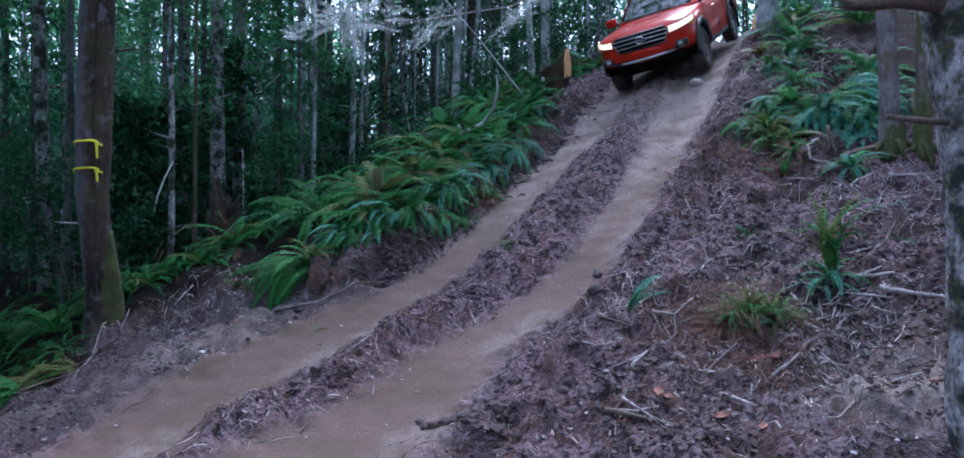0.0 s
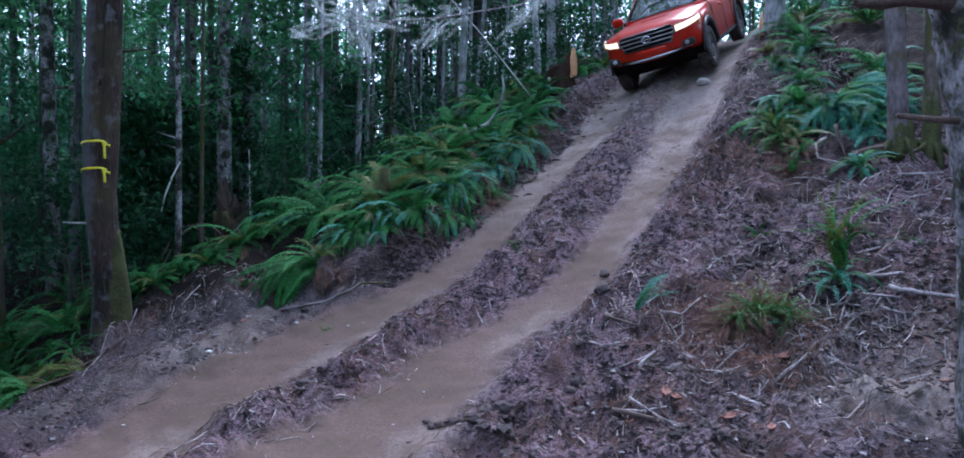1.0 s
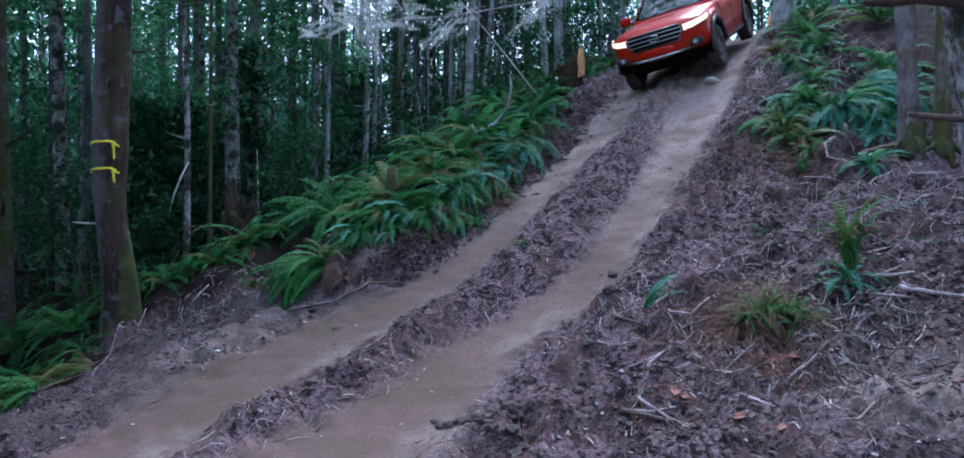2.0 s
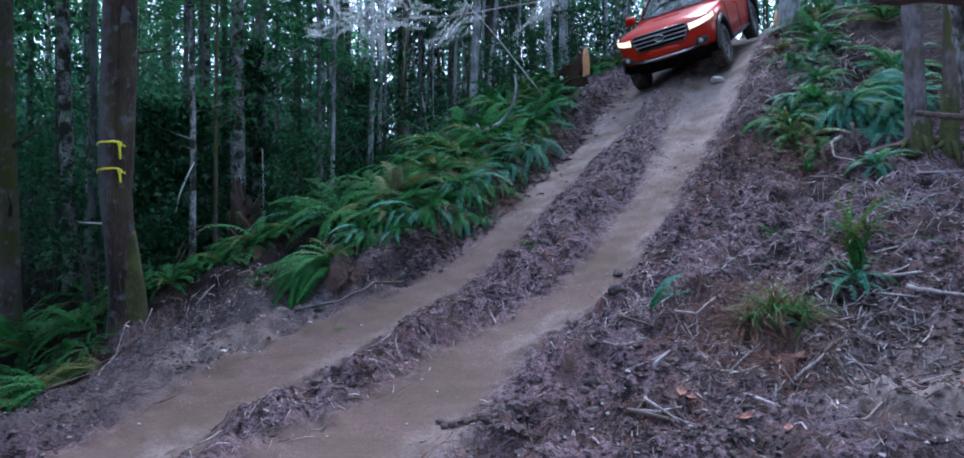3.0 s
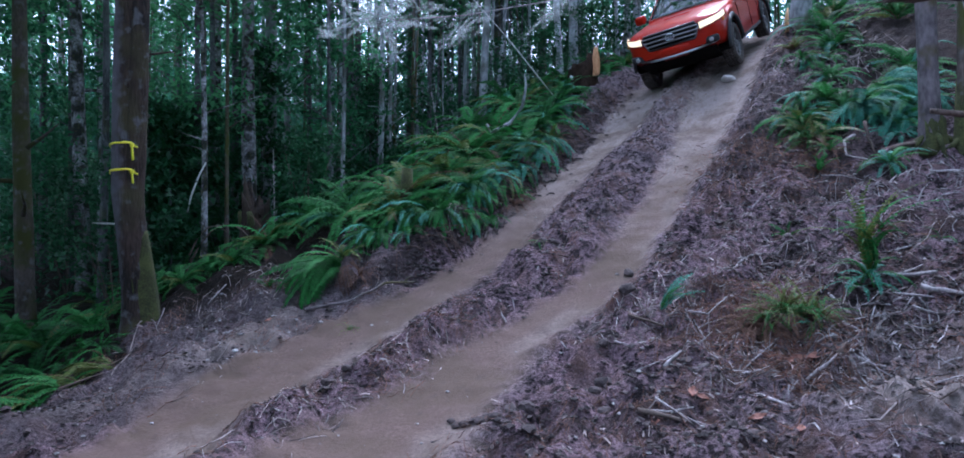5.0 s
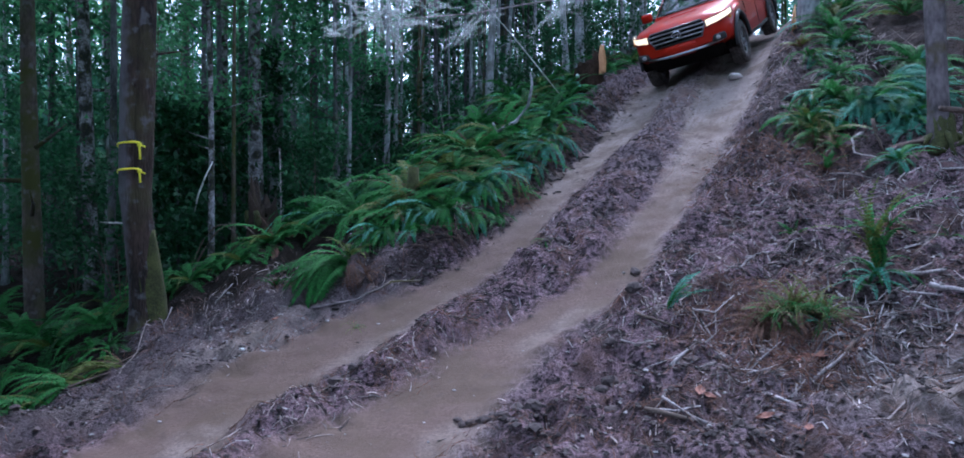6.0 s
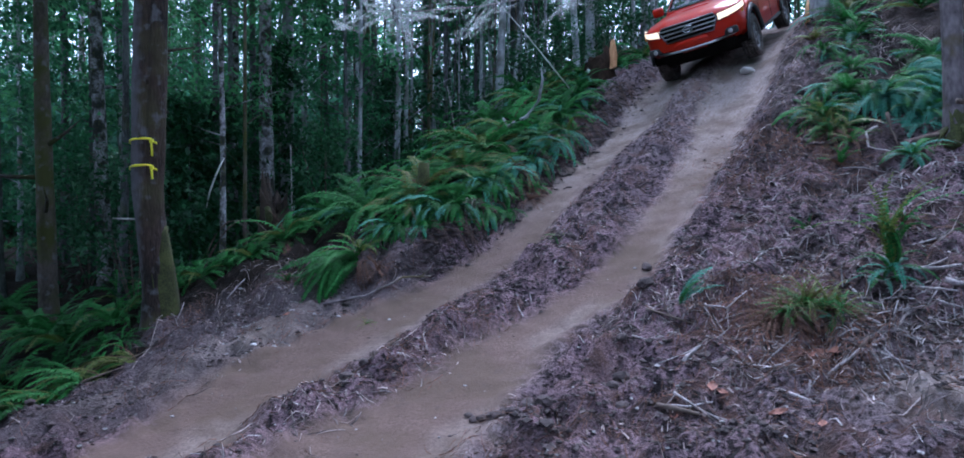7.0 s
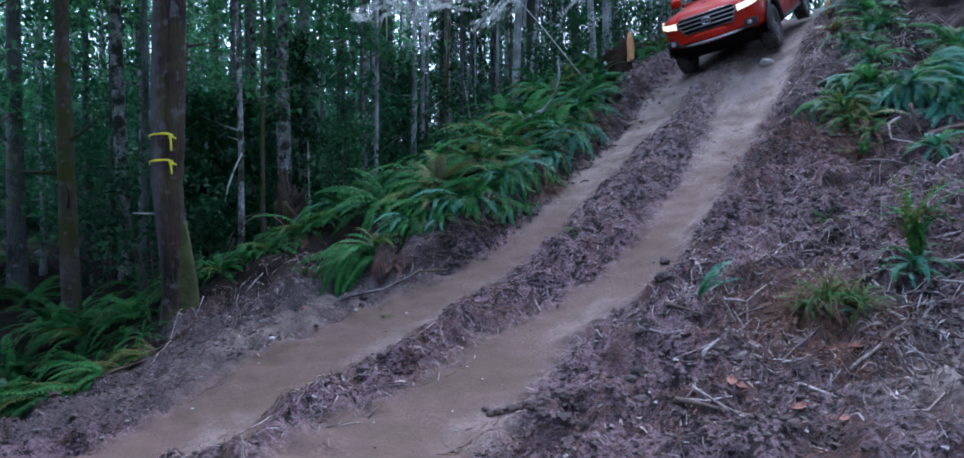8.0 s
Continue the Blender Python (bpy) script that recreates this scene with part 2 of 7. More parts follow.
FERN_YELLOW = leafy("fern_yellow", (0.040, 0.075, 0.014), (0.185, 0.225, 0.050), 0.25)
FERN_DEAD = leafy("fern_dead", (0.050, 0.028, 0.020), (0.19, 0.104, 0.070), 0.15, 0.8)
# darker leaf copy for undergrowth: the wood's shade is put into its colour
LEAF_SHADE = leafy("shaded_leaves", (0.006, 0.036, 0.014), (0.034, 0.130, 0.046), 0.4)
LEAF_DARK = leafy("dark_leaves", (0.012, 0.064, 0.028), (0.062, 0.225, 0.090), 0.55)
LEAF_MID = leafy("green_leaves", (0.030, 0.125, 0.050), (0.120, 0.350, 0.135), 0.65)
# bluer leaves, with the haze of distance put into the colour
LEAF_FAR = leafy("far_leaves", (0.022, 0.084, 0.052), (0.080, 0.230, 0.140), 0.6)
LICHEN = leafy("hanging_lichen", (0.48, 0.53, 0.52), (0.76, 0.81, 0.80), 0.45, 0.9)


def gauzy(m, amount):
    """A loose mesh of threads, through which most of what is behind shows."""
    n, l = m.node_tree.nodes, m.node_tree.links
    clear, mix = n.new("ShaderNodeBsdfTransparent"), n.new("ShaderNodeMixShader")
    mix.inputs["Fac"].default_value = amount
    l.new(n["Material Output"].inputs["Surface"].links[0].from_socket, mix.inputs[1])
    l.new(clear.outputs["BSDF"], mix.inputs[2])
    l.new(mix.outputs["Shader"], n["Material Output"].inputs["Surface"])
    return m


WISP = gauzy(leafy("lichen_gauze", (0.44, 0.52, 0.50), (0.66, 0.74, 0.73), 0.45, 0.9), 0.895)


# the lie of the land
TRACK_Y = [-8, 0, 2.6, 4.4, 5.6, 6.8, 8.2, 9.8, 12, 14.2, 17, 20, 26, 60]
TRACK_X = [-18, -8.2, -4.9, -2.75, -1.58, -0.57, 0.38, 1.25, 2.5, 3.62, 5.0, 6.2, 8.0, 16]
EDGE_Y = [-8, 2, 4, 6.2, 7.7, 8.6, 9.8, 12, 15.2, 20, 60]
EDGE_X = [-21, -8.5, -4.9, -4.3, -4.0, -2.9, -1.1, 0.3, 1.8, 4.2, 13]
RISE_S = [-60, -6, -3.5, 0, 2, 5.73, 8.2, 10.66, 14.4, 16.5, 19, 26, 60, 400]
RISE_Z = [-3.5, -0.35, -0.15, 0.0, 0.55, 2.12, 3.30, 4.55, 6.0, 6.65, 7.0, 7.3, 7.8, 9.0]


def curve(x, xs, ys):
    """A smooth curve through points, by cubic Hermite pieces."""
    xs, ys = np.array(xs, float), np.array(ys, float)
    m = np.gradient(ys, xs)
    i = np.clip(np.searchsorted(xs, x) - 1, 0, len(xs) - 2)
    h = xs[i + 1] - xs[i]
    t = np.clip((x - xs[i]) / h, 0, 1)
    a, b = ys[i], ys[i + 1]
    return a + (b - a) * (3 * t**2 - 2 * t**3) + h * (m[i] * t * (1 - t) ** 2 - m[i + 1] * t**2 * (1 - t))


def smooth(t):
    t = np.clip(t, 0, 1)
    return t * t * (3 - 2 * t)


def lattice(ix, iy, seed):
    n = (ix.astype(np.int64) * 374761393 + iy.astype(np.int64) * 668265263 + seed * 974634777) & 0x7FFFFFFF
    n = ((n ^ (n >> 13)) * 1274126177) & 0x7FFFFFFF
    return ((n ^ (n >> 16)) & 0xFFFF) / 32767.5 - 1


def rough(x, y, size, seed):
    """Value noise, -1 to 1, with lumps of that size."""
    x, y = x / size, y / size
    ix, iy = np.floor(x), np.floor(y)
    fx, fy = smooth(x - ix), smooth(y - iy)
    a, b = lattice(ix, iy, seed), lattice(ix + 1, iy, seed)
    c, d = lattice(ix, iy + 1, seed), lattice(ix + 1, iy + 1, seed)
    return (a * (1 - fx) + b * fx) * (1 - fy) + (c * (1 - fx) + d * fx) * fy


def across(x, y):
    """Metres to the right of the track's middle, looking uphill."""
    c = curve(y, TRACK_Y, TRACK_X)
    k = (curve(y + 0.2, TRACK_Y, TRACK_X) - curve(y - 0.2, TRACK_Y, TRACK_X)) / 0.4
    return (x - c) / np.sqrt(1 + k * k)


def beyond(x, y):
    """Metres past the track's left shoulder, into the wood."""
    return (curve(y, EDGE_Y, EDGE_X) - x) * 0.8


# each rut's middle and half width, metres from the track's middle, along y
LEFT_Y = [4.6, 5.1, 5.5, 6.0, 6.5, 7.0, 7.5, 8.1, 8.65, 9.4, 10.4, 11.7, 13, 14.4]
LEFT_U = [-0.35, -0.48, -0.75, -0.92, -1.08, -1.10, -1.02, -0.88, -0.72, -0.74, -0.73, -0.78, -0.82, -0.82]
LEFT_W = [0.40, 0.40, 0.40, 0.48, 0.55, 0.58, 0.50, 0.41, 0.32, 0.34, 0.36, 0.35, 0.35, 0.36]
RIGHT_Y = [4.6, 5.1, 5.55, 6.0, 6.45, 6.9, 7.35, 8.0, 8.7, 9.45, 10.4, 11.4, 12.6, 14]
RIGHT_U = [0.97, 0.76, 0.68, 0.63, 0.62, 0.77, 0.91, 0.90, 0.89, 0.95, 0.88, 0.84, 0.79, 0.72]
RIGHT_W = [0.54, 0.52, 0.46, 0.43, 0.44, 0.42, 0.33, 0.32, 0.35, 0.35, 0.38, 0.40, 0.44, 0.44]


def hill(x, y):
    u = across(x, y)
    z = curve((x + 1.65) * 0.46 + (y - 4.8) * 0.888, RISE_S, RISE_Z)
    # the track leans towards the wood where it comes over the top
    z = z + 0.14 * np.clip(u, -1.3, 1.3) * smooth((y - 9.5) / 3) * smooth((22 - y) / 4)
    # cut bank on the right
    z = z + 0.28 * smooth((u - 1.25) / 0.5) * smooth((y - 8.5) / 3) * smooth((24 - y) / 4)
    # cut edge under the fern bank on the left
    edge = -np.interp(y, LEFT_Y, LEFT_U) + np.interp(y, LEFT_Y, LEFT_W)
    z = z + 0.24 * smooth((-u - edge - 0.12) / 0.30) * smooth((y - 8.0) / 0.7) * smooth((17 - y) / 3)
    floor = np.clip(np.interp(y, [0, 6, 9, 16, 60], [-1.5, -1.3, -0.4, 0.8, 4.8]), -1.5, 4.5)
    low = smooth((10 - y) / 2)
    w = smooth((beyond(x, y) - 1.2 + 1.2 * low) / (5.0 - 2.3 * low))
    return z * (1 - w) + np.minimum(floor, z) * w


def ruts(u, x, y):
    wob = 0.05 * rough(x, y, 1.1, 5) + 0.035 * rough(x, y, 0.33, 6)
    a = np.abs(u + wob - np.interp(y, LEFT_Y, LEFT_U)) / (1.08 * np.interp(y, LEFT_Y, LEFT_W))
    b = np.abs(u - wob - np.interp(y, RIGHT_Y, RIGHT_U)) / (1.08 * np.interp(y, RIGHT_Y, RIGHT_W))
    return np.maximum(np.exp(-(a**4)), np.exp(-(b**4)))


def ground_z(x, y):
    x, y = np.asarray(x, float), np.asarray(y, float)
    u = across(x, y)
    r = ruts(u, x, y)
    far = smooth((np.hypot(x, y - 8) - 14) / 20)
    lump = 0.07 * rough(x, y, 0.9, 1) + 0.09 * np.abs(rough(x, y, 0.42, 2)) + 0.085 * rough(x, y, 0.20, 3) + 0.06 * rough(x, y, 0.105, 4) - 0.03
    berm = np.exp(-(((u - 1.42) / 0.16) ** 2)) + 0.8 * np.exp(-(((u + 1.55) / 0.18) ** 2)) + 1.6 * np.exp(-(((u + 0.02) / 0.33) ** 2)) * (1 - r)
    z = hill(x, y) - 0.07 * r + 0.05 * berm + lump * (1 - 0.88 * r)
    return z + far * 0.5 * rough(x, y, 9, 7)


# ---- mesh helpers ----
def mesh_data(name, verts, faces, mat, round_shade=True):
    me = bpy.data.meshes.new(name)
    me.from_pydata([tuple(v) for v in verts], [], [tuple(int(i) for i in f) for f in faces])
    me.materials.append(mat)
    me.polygons.foreach_set("use_smooth", [round_shade] * len(me.polygons))
    me.update()
    return me


def thing(name, place, label, category, group="", kind="", turn=None):
    ob = new(name)
    ob.empty_display_size = 0.1
    ob.matrix_world = Matrix.Translation(place) @ (turn or Matrix())
    return tagged(ob, label, category, group, kind)


def part(name, data, parent, label="", m=None):
    ob = new(name, data)
    ob.parent = parent
    if m is not None:
        ob.matrix_basis = m
    return tagged(ob, label)


class Build:
    """Gathers verts and faces of one mesh."""

    def __init__(self):
        self.v, self.f = [], []

    def add(self, verts, faces):
        k = len(self.v)
        self.v.extend(verts)
        self.f.extend([tuple(i + k for i in f) for f in faces])
        return self

    def tube(self, path, radii, sides=8, lump=0.0, rnd=random):
        """A tapering round bar along a path, closed at both ends."""
        path = [Vector(p) for p in path]
        rings, up = [], Vector((0.31, 0.17, 0.93))
        for i, p in enumerate(path):
            d = (path[min(i + 1, len(path) - 1)] - path[max(i - 1, 0)]).normalized()
            side = d.cross(up if abs(d.dot(up)) < 0.95 else Vector((1, 0, 0))).normalized()
            rise = side.cross(d)
            rings.append([p + (side * math.cos(q) + rise * math.sin(q)) * radii[i] * (1 + lump * rnd.uniform(-1, 1)) for q in [k * math.tau / sides for k in range(sides)]])
        verts = [v for r in rings for v in r] + [path[0], path[-1]]
        faces = []
        for i in range(len(path) - 1):
            for k in range(sides):
                a, b = i * sides + k, i * sides + (k + 1) % sides
                faces.append((a, b, b + sides, a + sides))
        n = len(path) * sides
        faces += [((k + 1) % sides, k, n) for k in range(sides)]
        faces += [(n - sides + k, n - sides + (k + 1) % sides, n + 1) for k in range(sides)]
        return self.add(verts, faces)

    def box(self, lo, hi, soft=0.0):
        bm = bmesh.new()
        bmesh.ops.create_cube(bm, size=1)
        for v in bm.verts:
            v.co = Vector([(a + b) / 2 + c * (b - a) for a, b, c in zip(lo, hi, v.co)])
        if soft:
            bmesh.ops.bevel(bm, geom=bm.edges[:], offset=soft, segments=2, affect="EDGES", profile=0.5)
        bm.verts.index_update()
        self.add([v.co.copy() for v in bm.verts], [[v.index for v in f.verts] for f in bm.faces])
        bm.free()
        return self

    def data(self, name, mat, round_shade=True):
        return mesh_data(name, self.v, self.f, mat, round_shade)


def height(x, y):
    return float(ground_z(np.array([x]), np.array([y]))[0])


def slope_turn(x, y, amount=1.0):
    """The turn that lays a thing on the slope."""
    e = 0.3
    gx, gy = (height(x + e, y) - height(x - e, y)) / (2 * e), (height(x, y + e) - height(x, y - e)) / (2 * e)
    return Vector((0, 0, 1)).rotation_difference(Vector((-gx * amount, -gy * amount, 1)).normalized()).to_matrix().to_4x4()


# ---- the ground: one sheet, fine along the track ----
def spread(lo, hi, step, far):
    mid = list(np.arange(lo, hi + step / 2, step))
    out, d = [], step
    x = 0.0
    while x < far:
        d *= 1.22
        x += d
        out.append(x)
    return np.array([lo - v for v in reversed(out)] + mid + [hi + v for v in out])


def build_ground():
    xs, ys = spread(-5.2, 6.0, 0.040, 420), spread(3.6, 16.5, 0.045, 420)
    gx, gy = np.meshgrid(xs, ys)
    gz = ground_z(gx, gy)
    nx, ny = len(xs), len(ys)
    verts = np.stack([gx, gy, gz], -1).reshape(-1, 3)
    i = (np.arange(ny - 1)[:, None] * nx + np.arange(nx - 1)[None, :]).ravel()
    faces = np.stack([i, i + 1, i + 1 + nx, i + nx], -1)
    me = bpy.data.meshes.new("ground")
    me.vertices.add(len(verts))
    me.vertices.foreach_set("co", verts.ravel())
    me.loops.add(faces.size)
    me.loops.foreach_set("vertex_index", faces.ravel())
    me.polygons.add(len(faces))
    me.polygons.foreach_set("loop_start", np.arange(0, faces.size, 4))
    me.polygons.foreach_set("loop_total", np.full(len(faces), 4))
    me.update(calc_edges=True)
    me.polygons.foreach_set("use_smooth", np.ones(len(faces), bool))
    u = across(gx, gy)
    packed = np.clip(ruts(u, gx, gy) * 0.75 + 0.32 * np.exp(-((u / 1.5) ** 4)) * smooth((6.2 - gy) / 2.2) + 0.14 * np.exp(-(((u + 1.7) / 0.6) ** 2)) + 0.42 * np.exp(-((u / 1.4) ** 4)) * smooth((gy - 10.8) / 2.0) + 0.35 * np.exp(-(((u - 0.8) / 0.55) ** 4)) * smooth((gy - 10.0) / 2.0) + 0.75 * np.exp(-(((gx - 2.8) / 0.75) ** 2) - ((gy - 4.8) / 0.5) ** 2) + 0.30 * np.exp(-(((u + 2.2) / 0.6) ** 2)) * smooth((gy - 5.6) / 0.6) * smooth((8.2 - gy) / 0.6) + 0.25 * np.exp(-(((gx + 2.9) / 0.65) ** 2) - ((gy - 7.35) / 0.4) ** 2) + 0.5 * np.exp(-(((gx - 3.5) / 0.5) ** 2) - ((gy - 5.45) / 0.35) ** 2), 0, 1)
    packed *= smooth((26 - gy) / 6) * smooth((14 - np.abs(gx)) / 4)
    me.attributes.new("packed", "FLOAT", "POINT").data.foreach_set("value", packed.ravel().astype(np.float32))
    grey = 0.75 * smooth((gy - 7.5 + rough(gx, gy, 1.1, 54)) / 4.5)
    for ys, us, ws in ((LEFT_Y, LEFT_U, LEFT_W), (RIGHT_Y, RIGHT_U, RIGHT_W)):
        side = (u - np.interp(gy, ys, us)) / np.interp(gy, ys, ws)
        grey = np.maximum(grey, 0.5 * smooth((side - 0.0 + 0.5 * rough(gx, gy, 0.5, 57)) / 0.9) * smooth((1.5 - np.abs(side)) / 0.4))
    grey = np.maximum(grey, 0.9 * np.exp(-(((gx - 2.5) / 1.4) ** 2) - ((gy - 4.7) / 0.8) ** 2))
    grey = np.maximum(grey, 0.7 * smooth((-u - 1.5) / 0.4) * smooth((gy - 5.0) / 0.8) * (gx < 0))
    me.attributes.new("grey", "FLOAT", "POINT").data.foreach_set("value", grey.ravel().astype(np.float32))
    fine = smooth((-u - 1.15) / 0.3) * smooth((8.7 - gy + 0.5 * rough(gx, gy, 0.4, 62)) / 0.5) * (gx < 0) * np.clip(0.85 + 0.6 * rough(gx, gy, 0.4, 63), 0.2, 1)
    me.attributes.new("fine", "FLOAT", "POINT").data.foreach_set("value", fine.ravel().astype(np.float32))
    # leaf mould of the wood, with shade below the fern bank put into its colour
    mould_shade = smooth((beyond(gx, gy) - 0.15 + 0.80 * smooth((gy - 8.2) / 0.6) * smooth((14 - gy) / 3) + 0.4 * rough(gx, gy, 0.35, 51)) / 0.7)
    mould_shade = np.maximum(mould_shade, 0.85 * smooth((u - 1.75 + 0.5 * rough(gx, gy, 0.6, 52)) / 0.6) * smooth((gy - 8.9 + 0.6 * rough(gx, gy, 0.5, 53)) / 0.8))
    mould_shade = np.maximum(mould_shade, 0.8 * np.exp(-(((gx + 1.75) / 0.6) ** 2) - ((gy - 8.9 - 0.28 * (gx + 1.75)) / 0.28) ** 2))
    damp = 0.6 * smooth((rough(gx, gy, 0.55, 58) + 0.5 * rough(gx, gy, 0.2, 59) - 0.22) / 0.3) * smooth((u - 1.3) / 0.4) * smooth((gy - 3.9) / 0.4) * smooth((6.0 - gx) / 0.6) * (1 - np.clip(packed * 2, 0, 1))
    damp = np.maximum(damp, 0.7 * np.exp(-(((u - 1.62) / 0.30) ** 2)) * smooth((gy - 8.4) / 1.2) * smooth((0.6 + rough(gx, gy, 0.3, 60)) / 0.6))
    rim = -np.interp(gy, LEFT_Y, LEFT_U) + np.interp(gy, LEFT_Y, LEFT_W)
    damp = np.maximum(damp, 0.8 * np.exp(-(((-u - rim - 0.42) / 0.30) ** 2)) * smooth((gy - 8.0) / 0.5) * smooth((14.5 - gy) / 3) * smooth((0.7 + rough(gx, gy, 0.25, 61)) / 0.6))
    mould_shade = np.maximum(mould_shade, damp)
    # hollow before the taped tree, its shade painted on
    mould_shade = np.maximum(mould_shade, 0.95 * smooth((-4.12 - gx + 0.2 * rough(gx, gy, 0.3, 64)) / 0.15) * smooth((gy - 6.7) / 0.4))
    me.attributes.new("mould_shade", "FLOAT", "POINT").data.foreach_set("value", mould_shade.ravel().astype(np.float32))
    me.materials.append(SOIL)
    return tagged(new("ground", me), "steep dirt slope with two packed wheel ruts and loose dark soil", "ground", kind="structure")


build_ground()


# ---- trees ----
def leaf_quads(centres, size, droop, rnd, aspect=0.55, slim=False):
    """Small pointed leaves, each a bent pair of triangles."""
    n = len(centres)
    yaw = rnd.uniform(0, math.tau, n)
    dip = rnd.normal(droop, 0.5, n)
    s = size * rnd.uniform(0.55, 1.35, n)
    ax = np.stack([np.cos(yaw) * np.cos(dip), np.sin(yaw) * np.cos(dip), -np.sin(dip)], -1)
    tw = rnd.normal(0, 0.6, n)
    sd = np.stack([-np.sin(yaw) * np.cos(tw), np.cos(yaw) * np.cos(tw), np.sin(tw)], -1)
    c, s1 = np.asarray(centres), s[:, None]
    if slim:
        v = np.stack([c - ax * s1 * 0.4 + sd * s1 * aspect * 0.5, c + ax * s1 * 0.6, c - ax * s1 * 0.4 - sd * s1 * aspect * 0.5], 1).reshape(-1, 3)
        return v, np.arange(n * 3).reshape(-1, 3)
    v = np.stack([c - ax * s1 * 0.5, c + sd * s1 * aspect * 0.5, c + ax * s1 * 0.6, c - sd * s1 * aspect * 0.5 + [0, 0, 0.01]], 1).reshape(-1, 3)
    return v, np.arange(n * 4).reshape(-1, 4)


def crown_data(name, kind, tall, mat, seed, low):
    rnd = np.random.default_rng(seed)
    pts = []
    if kind == "conifer":
        for k in range(78):
            h = low + (tall - low) * (k / 78) ** 0.9
            reach = (1 - h / tall) * tall * 0.20 + 0.35
            a = rnd.uniform(0, math.tau)
            n = int(30 + 46 * reach / 2)
            t = rnd.uniform(0.12, 1, n) ** 0.8
            p = np.stack([np.cos(a) * t * reach, np.sin(a) * t * reach, h + 0.15 * t - 0.32 * reach * t**2], -1)
            pts.append(p + rnd.normal(0, 1, (n, 3)) * [0.14, 0.14, 0.07])
        size, droop = (0.14 if mat is LEAF_SHADE else 0.12), 0.45
    elif kind == "broad":
        for k in range(70):
            h = rnd.uniform(low, tall)
            f = math.sin(math.pi * min(1, max(0, (h - low) / (tall - low)) * 0.9 + 0.08))
            a, r = rnd.uniform(0, math.tau), (0.3 + tall * 0.16 * f) * math.sqrt(rnd.uniform(0, 1))
            n = rnd.integers(28, 62)
            pts.append(np.array([math.cos(a) * r, math.sin(a) * r, h]) + rnd.normal(0, 1, (n, 3)) * [0.38, 0.38, 0.2])
        size, droop = 0.12, 0.3
    else:  # bush
        for k in range(34):
            a, r, h = rnd.uniform(0, math.tau), rnd.uniform(0.05, 1) * tall * 0.55, rnd.uniform(0.12, 1) * tall
            n = rnd.integers(30, 60)
            pts.append(np.array([math.cos(a) * r * (1.2 - h / tall * 0.6), math.sin(a) * r * (1.2 - h / tall * 0.6), h]) + rnd.normal(0, 1, (n, 3)) * 0.16)
        size, droop = 0.11, 0.3
    v, f = leaf_quads(np.concatenate(pts), size, droop, rnd, 0.7, True)
    return mesh_data(name, v, f, mat, False)


def trunk_data(tall, r, mat, seed, lean=0.0, limbs=10, low=2.5, sides=12, flare=0.5):
    """A tapering trunk with a flared foot, uneven bark and bare limbs."""
    rnd = random.Random(seed)
    b = Build()
    steps = 16
    bend = [rnd.uniform(-1, 1) * 0.012 * tall for _ in range(2)]
    path, radii = [], []
    for k in range(steps):
        t = (k / (steps - 1)) ** 1.4
        h = -0.35 + t * (tall + 0.35)
        path.append((lean * h + bend[0] * math.sin(t * 3.5), bend[1] * math.sin(t * 2.7 + 1) - bend[1] * 0.84, h))
        radii.append(r * ((1 - t) ** 0.75 * 0.93 + 0.07) * (1 + flare * math.exp(-max(h, 0) / (1.3 * r + 0.05))))
    b.tube(path, radii, sides, 0.05, rnd)
    for k in range(limbs):
        t = rnd.uniform(low / tall, 0.97)
        i = min(int(t ** (1 / 1.4) * (steps - 1)), steps - 2)
        base = Vector(path[i]).lerp(Vector(path[i + 1]), rnd.random())
        a, reach = rnd.uniform(0, math.tau), rnd.uniform(0.35, 1.0) * (1.25 - t) * tall * 0.13
        d = Vector((math.cos(a), math.sin(a), rnd.uniform(-0.15, 0.6)))
        q = [base, base + d * reach * 0.5 + Vector((0, 0, 0.05 * reach)), base + d * reach + Vector((rnd.uniform(-0.1, 0.1), rnd.uniform(-0.1, 0.1), 0.12)) * reach]
        lr = min(radii[i] * 0.35, 0.045)
        b.tube(q, [lr, lr * 0.6, lr * 0.15], 5, 0.1, rnd)
    return b.data("trunk", mat)


CROWNS = {
    ("conifer", 0): crown_data("crown", "conifer", 11.0, LEAF_DARK, 11, 1.4),
    ("conifer", 1): crown_data("crown", "conifer", 8.0, LEAF_DARK, 12, 0.8),
    ("conifer", 2): crown_data("crown", "conifer", 14.0, LEAF_DARK, 13, 3.0),
    ("broad", 0): crown_data("crown", "broad", 15.0, LEAF_MID, 14, 5.5),
    ("broad", 1): crown_data("crown", "broad", 11.0, LEAF_MID, 15, 3.2),
    ("broad", 2): crown_data("crown", "broad", 17.0, LEAF_FAR, 16, 7.0),
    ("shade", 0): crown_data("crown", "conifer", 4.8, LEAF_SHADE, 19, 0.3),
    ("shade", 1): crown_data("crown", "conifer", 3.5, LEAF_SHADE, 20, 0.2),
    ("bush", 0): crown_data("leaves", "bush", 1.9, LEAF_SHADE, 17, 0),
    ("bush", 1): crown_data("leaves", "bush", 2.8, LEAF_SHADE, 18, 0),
}


